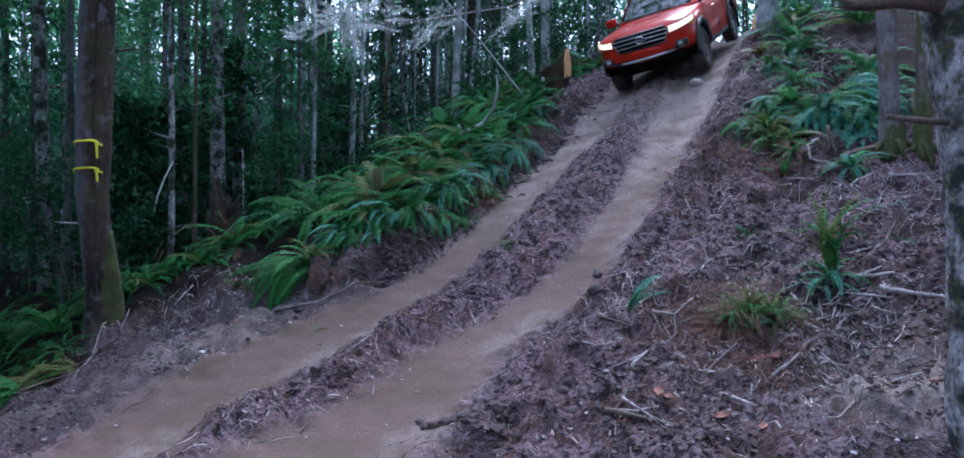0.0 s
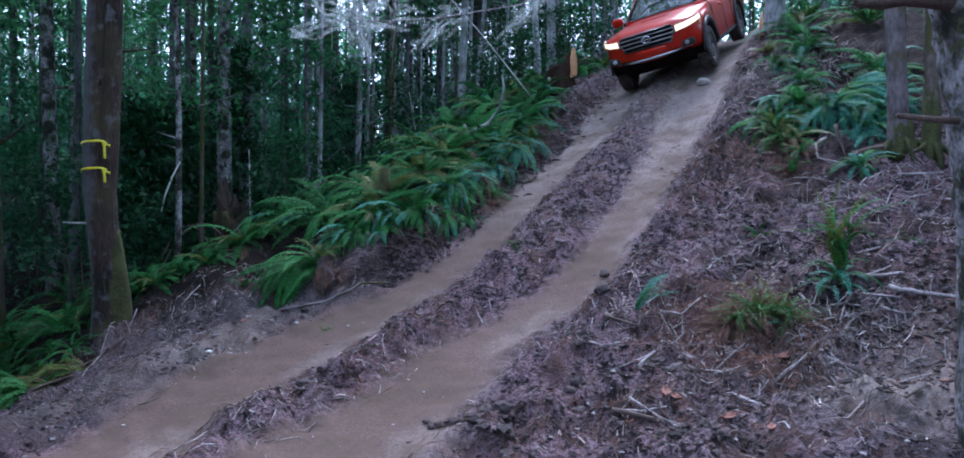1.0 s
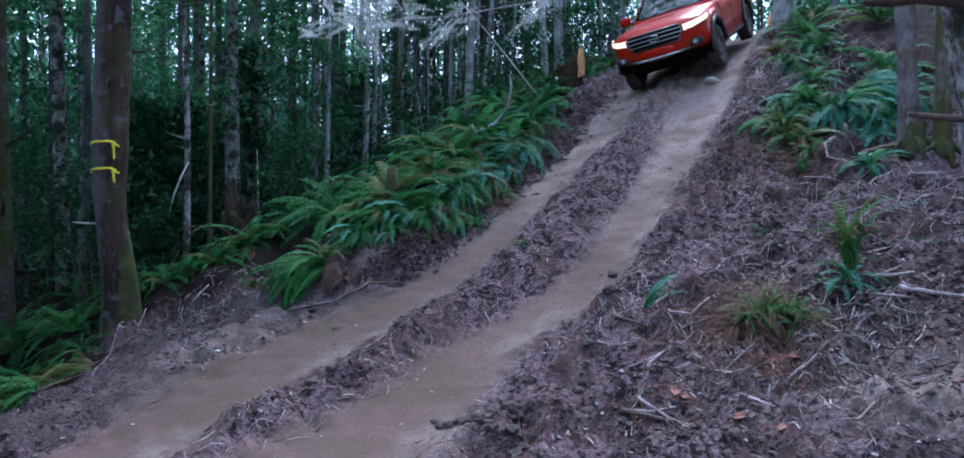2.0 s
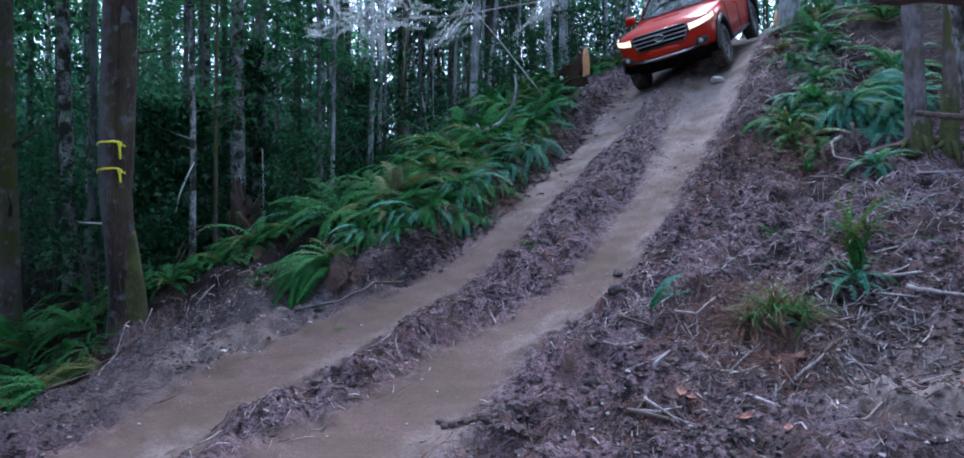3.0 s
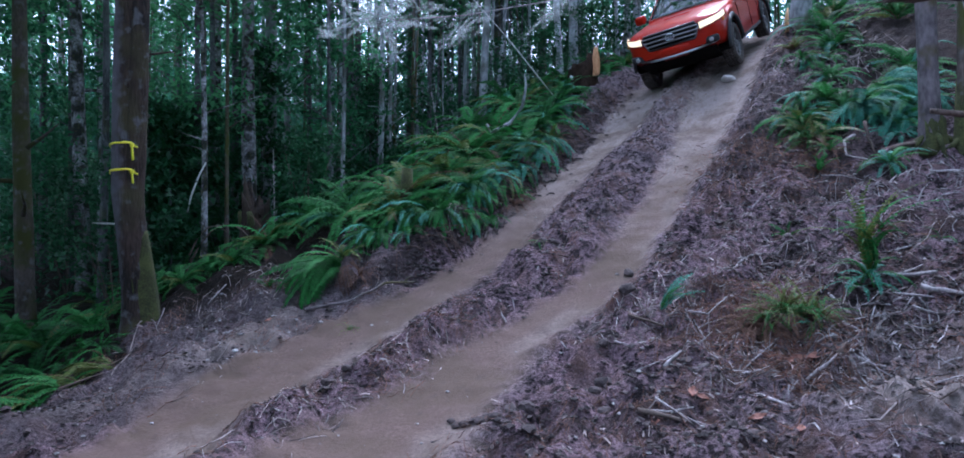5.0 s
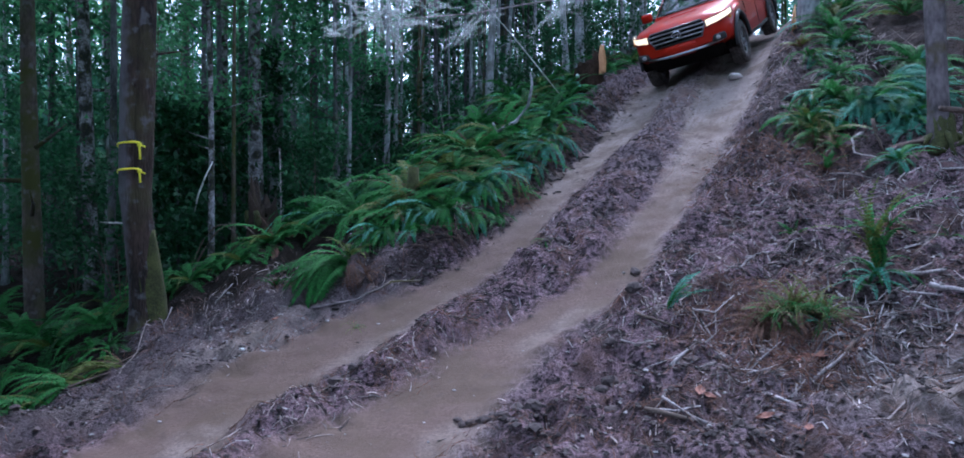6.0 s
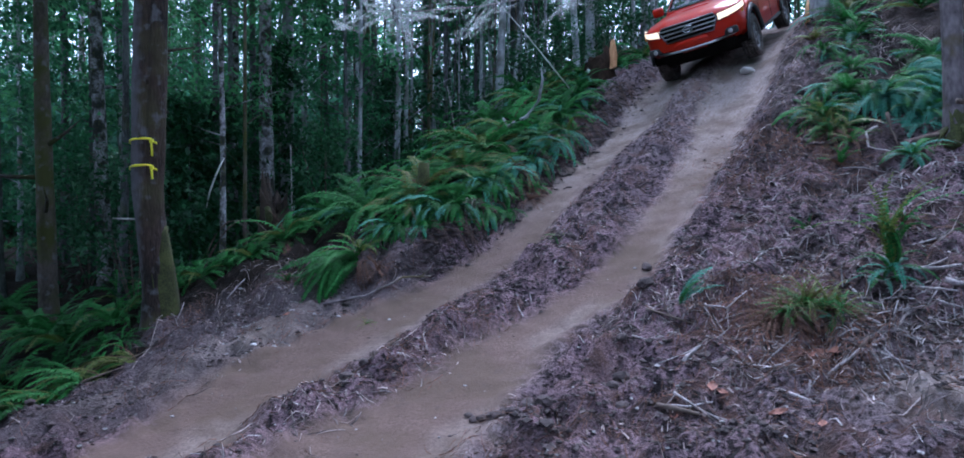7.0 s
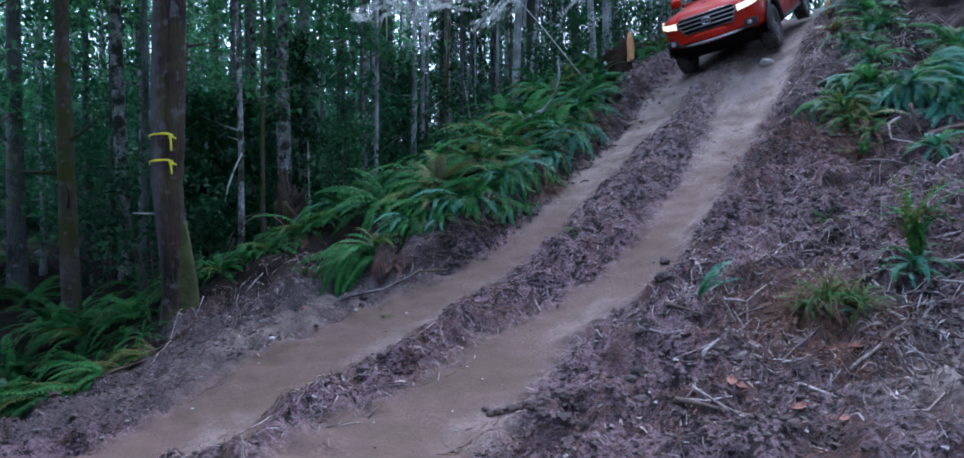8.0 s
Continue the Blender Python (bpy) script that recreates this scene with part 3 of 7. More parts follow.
def tree(x, y, r, tall, crown, mat, label, seed, lean=0.0, limbs=10, low=2.5, flare=0.5):
    ob = thing("tree", (x, y, height(x, y) - 0.03), label, "tree", "trees of the wood")
    part("trunk", trunk_data(tall, r, mat, seed, lean, limbs, low, 14 if r > 0.15 else 9, flare), ob)
    if crown:
        part("crown", CROWNS[crown], ob, "", Matrix.Translation((lean * 7, 0, 0)) @ Matrix.Rotation(seed * 1.7, 4, "Z"))
    else:
        part("crown", CROWNS[("bush", 1)], ob, "", Matrix.Translation((lean * tall, 0, tall - 2.4)))
    return ob


PALE, BROWN, MOSSY = "tall slim tree with pale blotched bark in the wood", "tall tree with rough brown bark in the wood", "tree with green moss on its brown trunk"
# x, y, radius, height, crown, bark, label, lean
TREES_LOW = [
    (-7.46, 10.75, 0.15, 13, ("broad", 0), BARK_MOSS, MOSSY, 0.0),
    (-10.5, 15.7, 0.09, 13, ("broad", 1), BARK_BROWN, BROWN, 0.0),
    (-8.34, 13.7, 0.15, 15, ("broad", 0), BARK_LICHEN, PALE, -0.01),
    (-7.22, 12.3, 0.08, 11, None, BARK_BROWN, BROWN, 0.0),
    (-5.17, 11.8, 0.06, 9, None, BARK_LICHEN, PALE, -0.02),
    (-6.7, 15.8, 0.13, 14, ("broad", 0), BARK_LICHEN, PALE, 0.0),
    (-7.0, 17.8, 0.11, 14, ("conifer", 2), BARK_BROWN, BROWN, 0.0),
    (-5.46, 14.8, 0.17, 14, ("broad", 0), BARK_LICHEN, PALE, 0.01),
    (-5.72, 16.8, 0.19, 15, ("broad", 2), BARK_PALE, PALE, 0.03),
    (-5.55, 19.8, 0.09, 14, None, BARK_BROWN, BROWN, 0.0),
    (-5.16, 21.8, 0.28, 17, ("broad", 2), BARK_BROWN, BROWN, 0.0),
    (-3.46, 23.9, 0.12, 14, ("conifer", 0), BARK_BROWN, BROWN, 0.0),
    (-2.28, 19.9, 0.08, 13, ("broad", 0), BARK_BROWN, BROWN, 0.01),
    (-2.07, 26.0, 0.12, 15, ("broad", 2), BARK_PALE, PALE, 0.0),
    (-0.25, 24.0, 0.24, 16, ("broad", 2), BARK_BROWN, BROWN, 0.0),
]
TREES_MIDDLE = [
    # crown above view, added to put leaves in the windshield's reflection
    (-0.7, 16.9, 0.10, 17, ("broad", 2), BARK_PALE, PALE, 0.02),
    (1.15, 28.0, 0.16, 15, ("broad", 0), BARK_BROWN, BROWN, 0.0),
    (1.28, 18.1, 0.09, 13, ("broad", 0), BARK_PALE, PALE, -0.03),
    (1.64, 18.6, 0.13, 14, ("broad", 0), BARK_PALE, PALE, -0.02),
    (3.56, 22.1, 0.12, 14, ("broad", 0), BARK_PALE, PALE, 0.0),
    (-9.9, 12.7, 0.17, 14, ("conifer", 0), BARK_BROWN, BROWN, 0.0),
    (-9.2, 10.7, 0.14, 12, ("broad", 1), BARK_MOSS, MOSSY, 0.0),
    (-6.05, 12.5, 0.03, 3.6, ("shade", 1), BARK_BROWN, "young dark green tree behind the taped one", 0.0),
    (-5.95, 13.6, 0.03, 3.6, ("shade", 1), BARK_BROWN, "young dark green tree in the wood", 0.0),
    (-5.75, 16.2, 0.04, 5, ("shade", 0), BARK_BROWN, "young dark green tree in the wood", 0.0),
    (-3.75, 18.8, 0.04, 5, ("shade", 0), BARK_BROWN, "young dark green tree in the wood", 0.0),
    (-6.1, 14.4, 0.08, 11, ("broad", 1), BARK_BROWN, BROWN, 0.0),
    (-3.9, 15.6, 0.07, 8, ("conifer", 1), BARK_BROWN, BROWN, 0.0),
    (-3.2, 17.2, 0.08, 11, None, BARK_PALE, PALE, 0.0),
]
TREES_BACK = [
    (-9.2, 14.6, 0.07, 8, ("conifer", 1), BARK_BROWN, BROWN, 0.0),
    (2.4, 24.0, 0.10, 13, ("broad", 1), BARK_PALE, PALE, 0.0),
    (4.6, 26.0, 0.14, 14, ("broad", 0), BARK_BROWN, BROWN, 0.0),
    (6.3, 27.5, 0.10, 13, ("conifer", 0), BARK_PALE, PALE, 0.0),
    (8.2, 24.0, 0.13, 14, ("broad", 1), BARK_PALE, PALE, 0.0),
    (7.2, 31.0, 0.14, 14, ("conifer", 2), BARK_BROWN, BROWN, 0.0),
    (3.0, 30.0, 0.12, 14, ("conifer", 0), BARK_BROWN, BROWN, 0.0),
    (9.6, 20.5, 0.12, 13, ("broad", 1), BARK_PALE, PALE, 0.0),
    (4.9, 23.6, 0.06, 8, ("conifer", 1), BARK_BROWN, BROWN, 0.0),
    (-1.5, 22.5, 0.08, 11, ("conifer", 0), BARK_BROWN, BROWN, 0.0),
    (-3.6, 26.4, 0.08, 11, ("conifer", 0), BARK_BROWN, BROWN, 0.0),
    (2.0, 21.0, 0.06, 11, ("broad", 1), BARK_PALE, PALE, 0.0),
    (-4.4, 18.4, 0.07, 11, None, BARK_PALE, PALE, 0.0),
    (-8.0, 18.4, 0.08, 11, ("conifer", 0), BARK_BROWN, BROWN, 0.0),
    (-11.5, 17.0, 0.08, 11, ("conifer", 0), BARK_BROWN, BROWN, 0.0),
]
TREES_CREST = [
    (-5.9, 13.3, 0.07, 11, ("broad", 1), BARK_BROWN, BROWN, 0.0),
    (-3.5, 14.6, 0.05, 11, ("broad", 1), BARK_PALE, PALE, 0.0),
    (3.1, 20.6, 0.06, 11, ("broad", 1), BARK_PALE, "young leafy tree beyond the crest", 0.0),
    (4.0, 22.4, 0.06, 11, ("broad", 1), BARK_PALE, "young leafy tree beyond the crest", 0.0),
    (8.8, 21.3, 0.06, 8, ("conifer", 1), BARK_BROWN, "young dark green tree beyond the crest", 0.0),
    (9.8, 23.0, 0.06, 8, ("conifer", 1), BARK_BROWN, "young dark green tree beyond the crest", 0.0),
    (10.6, 21.6, 0.06, 8, ("conifer", 1), BARK_BROWN, "young dark green tree beyond the crest", 0.0),
    (6.6, 25.4, 0.06, 8, ("conifer", 1), BARK_BROWN, "young dark green tree beyond the crest", 0.0),
    (5.6, 24.6, 0.06, 8, ("conifer", 1), BARK_BROWN, "young dark green tree beyond the crest", 0.0),
    (5.66, 14.2, 0.19, 14, ("broad", 0), BARK_PALE, "pale-barked tree at the rim of the cut bank", 0.0),
    (4.95, 8.60, 0.122, 13, ("broad", 0), BARK_SMOOTH, "smooth greyish tree with a mossy foot among the ferns", -0.01),
    (5.20, 8.42, 0.085, 12, None, BARK_MOSS, "slim mossy tree close behind a thicker one", 0.0),
]
STAND = TREES_LOW + TREES_MIDDLE + TREES_BACK + TREES_CREST
for k, (x, y, r, tall, crown, bark, label, lean) in enumerate(STAND):
    tree(x, y, r, tall, crown, bark, label, 100 + k, lean, 9 if crown else 14, flare=0.25)


def filler_trees():
    """The rest of the wood, thinner and younger trees between the others."""
    rnd = random.Random(5)
    kinds = [(("conifer", 0), 0.09, 11), (("conifer", 1), 0.07, 8), (("conifer", 2), 0.12, 14), (("broad", 0), 0.13, 15), (("broad", 1), 0.09, 11), (("broad", 2), 0.15, 17)]
    bases = []
    for k, (crown, r, tall) in enumerate(kinds):
        ob = thing("tree", (0, 0, 0), "young dark green tree standing in the wood" if crown[0] == "conifer" else "slender leafy tree standing in the wood", "tree", "trees of the wood")
        part("trunk", trunk_data(tall, r, BARK_PALE if k != 3 else BARK_BROWN, 300 + k, 0, 14, 1.5, 8), ob)
        part("crown", CROWNS[crown], ob)
        bases.append(ob)
    places = []
    tries = 0
    while len(places) < 110 and tries < 30000:
        tries += 1
        x, y = rnd.uniform(-24, 24), rnd.uniform(-12, 42)
        u, e = float(across(np.array(x), np.array(y))), float(beyond(np.array(x), np.array(y)))
        if y < 6:
            ok = math.hypot(x, y) > 9 and abs(u) > 3.5
        elif u < 0:
            ok = e > 4.0 and y > 12
        else:
            ok = u > 3.6 and (x > 7.5 or y > 17) and x > 0.6 * y - 6
        if ok and all((x - a) ** 2 + (y - b) ** 2 > 1.6 for a, b in places) and all((x - t[0]) ** 2 + (y - t[1]) ** 2 > 1.0 for t in STAND):
            places.append((x, y))
    used = set()
    for x, y in places:
        k = rnd.choice((0, 1, 2, 2, 3, 3, 4, 5))
        s = rnd.uniform(0.8, 1.2)
        m = Matrix.Translation((x, y, height(x, y) - 0.05)) @ Matrix.Rotation(rnd.uniform(0, 6.28), 4, "Z") @ Matrix.Diagonal((s, s, s * rnd.uniform(0.9, 1.15), 1))
        if k not in used:
            used.add(k)
            bases[k].matrix_world = m
        else:
            o = copy_thing(bases[k], Matrix())
            o.matrix_basis = m
    for k in range(6):
        if k not in used:
            bases[k].matrix_world = Matrix.Translation((-20 + k * 3, 30, height(-20 + k * 3, 30)))


filler_trees()


def slim_stems():
    """Thin bare young trees that stand close together in the wood."""
    rnd = random.Random(23)
    bases = []
    for k, (r, tall, bark) in enumerate(((0.035, 9, BARK_PALE), (0.05, 11, BARK_BROWN), (0.065, 12, BARK_PALE), (0.045, 10, BARK_MOSS))):
        ob = thing("tree", (0, 0, 0), "slim bare young tree with few dead side twigs", "tree", "slim stems in the wood")
        part("trunk", trunk_data(tall, r, bark, 350 + k, 0.01 * (k - 1), 22, 1.0, 7, 0.2), ob)
        part("crown", CROWNS[("bush", 1)], ob, "", Matrix.Translation((0, 0, tall - 2.2)))
        bases.append(ob)
    n = 0
    while n < 106:
        x, y = (rnd.uniform(-15, 9), rnd.uniform(12, 30)) if n % 2 else (rnd.uniform(-4, 4), rnd.uniform(16, 32))
        if n >= 84:
            y = rnd.uniform(17, 30)
            x = rnd.uniform(-0.30, 0.03) * y
        u, e = float(across(np.array(x), np.array(y))), float(beyond(np.array(x), np.array(y)))
        if not ((u < 0 and e > 3.2) or (y > 21 and u < 6)):
            continue
        m = Matrix.Translation((x, y, height(x, y) - 0.05)) @ Matrix.Rotation(rnd.uniform(0, 6.28), 4, "Z") @ Matrix.Rotation(rnd.gauss(0, 0.035), 4, "X")
        if n < 4:
            bases[n].matrix_world = m
        else:
            copy_thing(bases[n % 4 if n < 84 else (1, 3, 1, 2)[n % 4]], Matrix()).matrix_basis = m
        n += 1


slim_stems()


def unseen_canopy():
    """Unseen tall trees added round and behind the viewer to block most of the sky over the track."""
    rnd = random.Random(15)
    base = thing("tree", (0, 0, 0), "tall leafy tree added out of view to block the sky", "tree", "tall trees over the track")
    part("trunk", trunk_data(17, 0.17, BARK_BROWN, 390, 0, 16, 6.5, 10), base)
    part("crown", CROWNS[("broad", 2)], base)
    n = 0
    for gx in range(-4, 6):
        for gy in range(-4, 5):
            x, y = gx * 3.6 + rnd.uniform(-1.2, 1.2), gy * 3.6 - 2.5 + rnd.uniform(-1.2, 1.2)
            u = float(across(np.array(x), np.array(y)))
            seen = y > 0.5 and abs(x) < 0.85 * y + 1.2
            if seen or abs(u) < 3.0 or math.hypot(x - 1, y - 1) < (9.5 if x > -5 else 7.0):
                continue
            s = rnd.uniform(0.95, 1.3)
            m = Matrix.Translation((x, y, height(x, y) - 0.05)) @ Matrix.Rotation(rnd.uniform(0, 6.28), 4, "Z") @ Matrix.Diagonal((s * 1.25, s * 1.25, s, 1))
            if n == 0:
                base.matrix_world = m
            else:
                copy_thing(base, Matrix()).matrix_basis = m
            n += 1
    # out-of-view trees added to darken the wood's floor on the low side
    for k, (x, y) in enumerate([(-7.4, 3.2), (-6.4, 1.4), (-8.8, 5.0), (-9.6, 2.8), (-7.6, -0.4), (-10.4, 6.4)]):
        tree(x, y, 0.09, 11, ("conifer", 0), BARK_BROWN, "young dark green tree standing in the wood", 950 + k)
    for k, (x, y) in enumerate([(-5.6, 5.0), (-6.4, 6.2), (-7.6, 7.4), (-5.2, 4.0)]):
        tree(x, y, 0.04, 5, ("shade", 0), BARK_BROWN, "young dark green tree in the wood", 970 + k)
    for k, (x, y) in enumerate([(-6.7, 6.5), (-8.0, 8.2), (-6.1, 4.4), (-9.3, 9.8), (-5.6, 2.6), (-6.2, 7.3), (-7.1, 8.3), (-7.2, 6.2), (-5.9, 5.6)]):
        tree(x, y, 0.12, 15, ("broad", 0), BARK_BROWN, "unseen leafy tree added to shade the low side", 960 + k, low=5.0)


unseen_canopy()


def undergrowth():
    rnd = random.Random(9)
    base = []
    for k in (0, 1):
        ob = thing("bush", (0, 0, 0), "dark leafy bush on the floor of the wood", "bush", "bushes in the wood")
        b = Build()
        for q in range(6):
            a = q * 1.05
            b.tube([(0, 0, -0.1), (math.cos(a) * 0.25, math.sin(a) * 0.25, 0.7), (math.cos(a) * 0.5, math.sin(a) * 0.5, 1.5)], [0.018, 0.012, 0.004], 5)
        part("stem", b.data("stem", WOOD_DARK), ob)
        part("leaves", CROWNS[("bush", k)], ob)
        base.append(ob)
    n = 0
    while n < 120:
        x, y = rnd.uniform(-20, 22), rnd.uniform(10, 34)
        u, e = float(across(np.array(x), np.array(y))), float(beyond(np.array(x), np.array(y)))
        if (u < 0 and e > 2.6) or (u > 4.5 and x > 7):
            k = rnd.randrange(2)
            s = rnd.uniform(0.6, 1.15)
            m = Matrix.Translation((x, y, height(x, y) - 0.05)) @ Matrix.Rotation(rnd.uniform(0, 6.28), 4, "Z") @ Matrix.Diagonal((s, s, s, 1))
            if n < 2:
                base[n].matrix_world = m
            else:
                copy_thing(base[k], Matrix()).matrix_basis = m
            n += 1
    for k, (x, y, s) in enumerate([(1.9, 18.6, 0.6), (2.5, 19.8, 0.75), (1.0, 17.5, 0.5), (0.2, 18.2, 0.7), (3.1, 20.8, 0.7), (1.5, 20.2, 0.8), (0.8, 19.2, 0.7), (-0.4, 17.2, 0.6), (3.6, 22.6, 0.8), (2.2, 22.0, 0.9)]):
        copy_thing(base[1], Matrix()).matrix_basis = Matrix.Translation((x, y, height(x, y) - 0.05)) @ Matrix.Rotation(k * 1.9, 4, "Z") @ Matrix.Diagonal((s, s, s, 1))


undergrowth()


def far_wood():
    """Far stems and leaves that close the wood all round."""
    rnd = np.random.default_rng(21)
    b = Build()
    r2 = random.Random(3)
    for k in range(850):
        a, d = r2.uniform(0, math.tau), r2.uniform(28, 70)
        x, y = math.sin(a) * d, math.cos(a) * d
        if abs(float(across(np.array(x), np.array(y)))) < 4 and 0 < y < 60:
            continue
        z, r, t = height(x, y), r2.uniform(0.05, 0.16), r2.uniform(11, 19)
        l = r2.uniform(-0.4, 0.4)
        b.tube([(x, y, z - 0.3), (x + l * 0.4, y, z + t * 0.5), (x + l, y, z + t)], [r, r * 0.75, r * 0.3], 5)
    # pale bark stands in for haze over the far trunks
    tagged(new("far_trunks", b.data("far_trunks", BARK_PALE)), "many slim tree trunks far back in the wood", "tree trunks", kind="stuff")
    pts = []
    for k in range(2900):
        a, d = rnd.uniform(-0.8, 0.7) if k % 2 else rnd.uniform(0, math.tau), rnd.uniform(36, 75)
        x, y = math.sin(a) * d, math.cos(a) * d
        n = rnd.integers(40, 80)
        h = rnd.uniform(0.0, 11) if k % 4 else rnd.uniform(6, 17)
        z0 = float(hill(np.array(x), np.array(y)))
        pts.append(np.array([x, y, z0 + h]) + rnd.normal(0, 1, (n, 3)) * [1.3, 1.3, 0.8])
    for k in range(560):
        a, d = rnd.uniform(-0.78, -0.24), rnd.uniform(26, 40)
        x, y = math.sin(a) * d, math.cos(a) * d
        n = rnd.integers(30, 60)
        pts.append(np.array([x, y, float(hill(np.array(x), np.array(y))) + rnd.uniform(0.2, 4.5)]) + rnd.normal(0, 1, (n, 3)) * [0.9, 0.9, 0.6])
    v, f = leaf_quads(np.concatenate(pts), 0.38, 0.3, rnd, 0.7, True)
    tagged(new("far_foliage", mesh_data("far_foliage", v, f, LEAF_FAR, False)), "dense green foliage closing the wood far back", "foliage", kind="stuff")


far_wood()


# the tree with the two yellow tapes
def taped_tree():
    x, y = -4.42, 8.25
    ob = thing("tree", (x, y, height(x, y) - 0.03), "brown tree with mossy foot and two yellow tapes", "tree", "trees of the wood")
    rnd = random.Random(77)
    hs = [-0.35, -0.1, 0.05, 0.2, 0.4, 0.65, 0.95, 1.3, 1.7, 2.1, 2.5, 3.0, 3.6, 4.4, 5.5, 7, 9, 11, 13]
    xs = np.interp(hs, [0, 0.5, 1.7, 2.4, 3.4, 5, 13], [0.06, 0.03, -0.11, -0.10, -0.06, -0.02, -0.15])
    rs = np.interp(hs, [-0.35, 0, 0.2, 0.5, 1.0, 3, 13], [0.32, 0.25, 0.205, 0.18, 0.168, 0.166, 0.04])
    b = Build().tube([(x - 0.035 * smooth((h - 1.2) / 1.2), 0.02 * math.sin(h), h) for x, h in zip(xs, hs)], [r * (1 - 0.16 * smooth((h - 1.2) / 1.2)) for r, h in zip(rs, hs)], 22, 0.05, rnd)
    b.tube([(x + 0.02 + 0.10 * smooth((h - 0.6) / 1.6), -0.01, h) for x, h in zip(xs[5:], hs[5:])], [r * 0.62 * smooth((h - 0.4) / 0.5) + 0.01 for r, h in zip(rs[5:], hs[5:])], 18, 0.05, rnd)
    for h, a, l in ((3.3, 0.4, 0.5), (2.9, 5.2, 0.3), (4.2, 2.0, 0.9), (5.0, 4.0, 1.0), (6.0, 1.0, 1.2)):
        q = Vector((float(np.interp(h, hs, xs)), 0, h))
        d = Vector((math.cos(a), math.sin(a), 0.2)) * l
        b.tube([q, q + d * 0.6, q + d], [0.022, 0.014, 0.006], 6, 0.1, rnd)
    part("trunk", b.data("trunk", BARK_TAPED), ob)
    part("dead_twig", Build().tube([(-0.20, 0.0, 1.33), (-0.36, -0.03, 1.335), (-0.50, -0.04, 1.345)], [0.014, 0.011, 0.006], 6, 0.1, rnd).data("dead_twig", BLEACHED), ob, "short bleached dead twig")
    mo = Build().tube([(x + 0.055, -0.004, h) for x, h in zip(xs[1:7], hs[1:7])], [r * f for r, f in zip(rs[1:7], (0.93, 0.92, 0.90, 0.88, 0.84, 0.70))], 22, 0.09, rnd)
    mo.v = [Vector((p[0], p[1], p[2] + (0.5 * rough(np.array(math.atan2(p[1], p[0])), np.array(0.0), 0.5, 8) * max(0, p[2] - 0.2)))) for p in mo.v]
    part("moss", mo.data("moss", MOSS), ob, "green moss round the foot")
    part("crown", CROWNS[("broad", 0)], ob, "", Matrix.Rotation(2.1, 4, "Z"))
    return ob


TAPED = taped_tree()


def moss_foot(x, y, r, tall):
    """Moss on the foot of a trunk, grown together with it."""
    rnd = random.Random(int(x * 100))
    z0 = height(x, y) - 0.1
    b = Build().tube([(x, y, z0 + h) for h in (0, 0.12, 0.28, tall * 0.75, tall)], [r * f for f in (1.5, 1.25, 1.08, 1.03, 0.85)], 18, 0.10, rnd)
    b.v = [Vector((p[0], p[1], p[2] + rnd.uniform(-0.45, 0.55) * max(0, p[2] - z0 - 0.2))) for p in b.v]
    for k in range(5):
        a = k * 1.3 + 3.3
        q = (x + math.cos(a) * r * 2.6, y + math.sin(a) * r * 2.6)
        b.tube([(x, y, height(x, y) + 0.22), (x + math.cos(a) * r * 1.3, y + math.sin(a) * r * 1.3, height(x, y) + 0.10), (*q, height(*q) - 0.02)], [0.035, 0.035, 0.02], 7, 0.1, rnd)
    return tagged(new("moss_cushion", b.data("moss_cushion", MOSS)), "yellow-green moss over a tree's roots and foot", "moss", "moss on tree feet")


moss_foot(4.95, 8.60, 0.128, 0.5)
moss_foot(5.20, 8.42, 0.092, 0.7)


# ---- ferns ----
def frond_data(mat, seed, first=68, last=-40, pairs=50, blade=0.085):
    """One frond, a metre along its stalk, that rises at one angle and droops to another, with pointed leaflets."""
    rnd = random.Random(seed)
    b = Build()
    ribs = [Vector((0, 0, 0))]
    for k in range(60):
        a = radians(first + (last - first) * (k / 59) ** 0.9)
        ribs.append(ribs[-1] + Vector((0.0025 * math.sin(k * 0.08 + seed), math.cos(a), math.sin(a))) / 60)

    def rib(t):
        i = min(int(t * 60), 59)
        return ribs[i].lerp(ribs[i + 1], t * 60 - i)

    b.tube([rib(k / 9) for k in range(10)], [0.0055 * (1 - 0.09 * k) for k in range(10)], 4)
    for k in range(pairs):
        t = 0.14 + 0.85 * k / pairs
        w = blade * (math.sin(math.pi * (0.14 + 0.86 * t) ** 0.85) ** 0.7 + 0.05)
        c, d = rib(t), (rib(min(t + 0.03, 1.0)) - rib(t - 0.03)).normalized()
        side = Vector((1, 0, 0))
        up = side.cross(d)
        for sgn in (-1, 1):
            q = w * rnd.uniform(0.8, 1.12)
            tip = c + side * sgn * q + d * q * rnd.uniform(0.1, 0.4) - up * q * rnd.uniform(0.0, 0.5)
            mid = c.lerp(tip, 0.35)
            h = d * (0.0088 if pairs > 40 else 0.0135)
            b.add([c - h * 0.4, mid - h, tip, mid + h + up * 0.004], [(0, 1, 2, 3) if sgn > 0 else (3, 2, 1, 0)])
    return b.data("frond", mat, False)


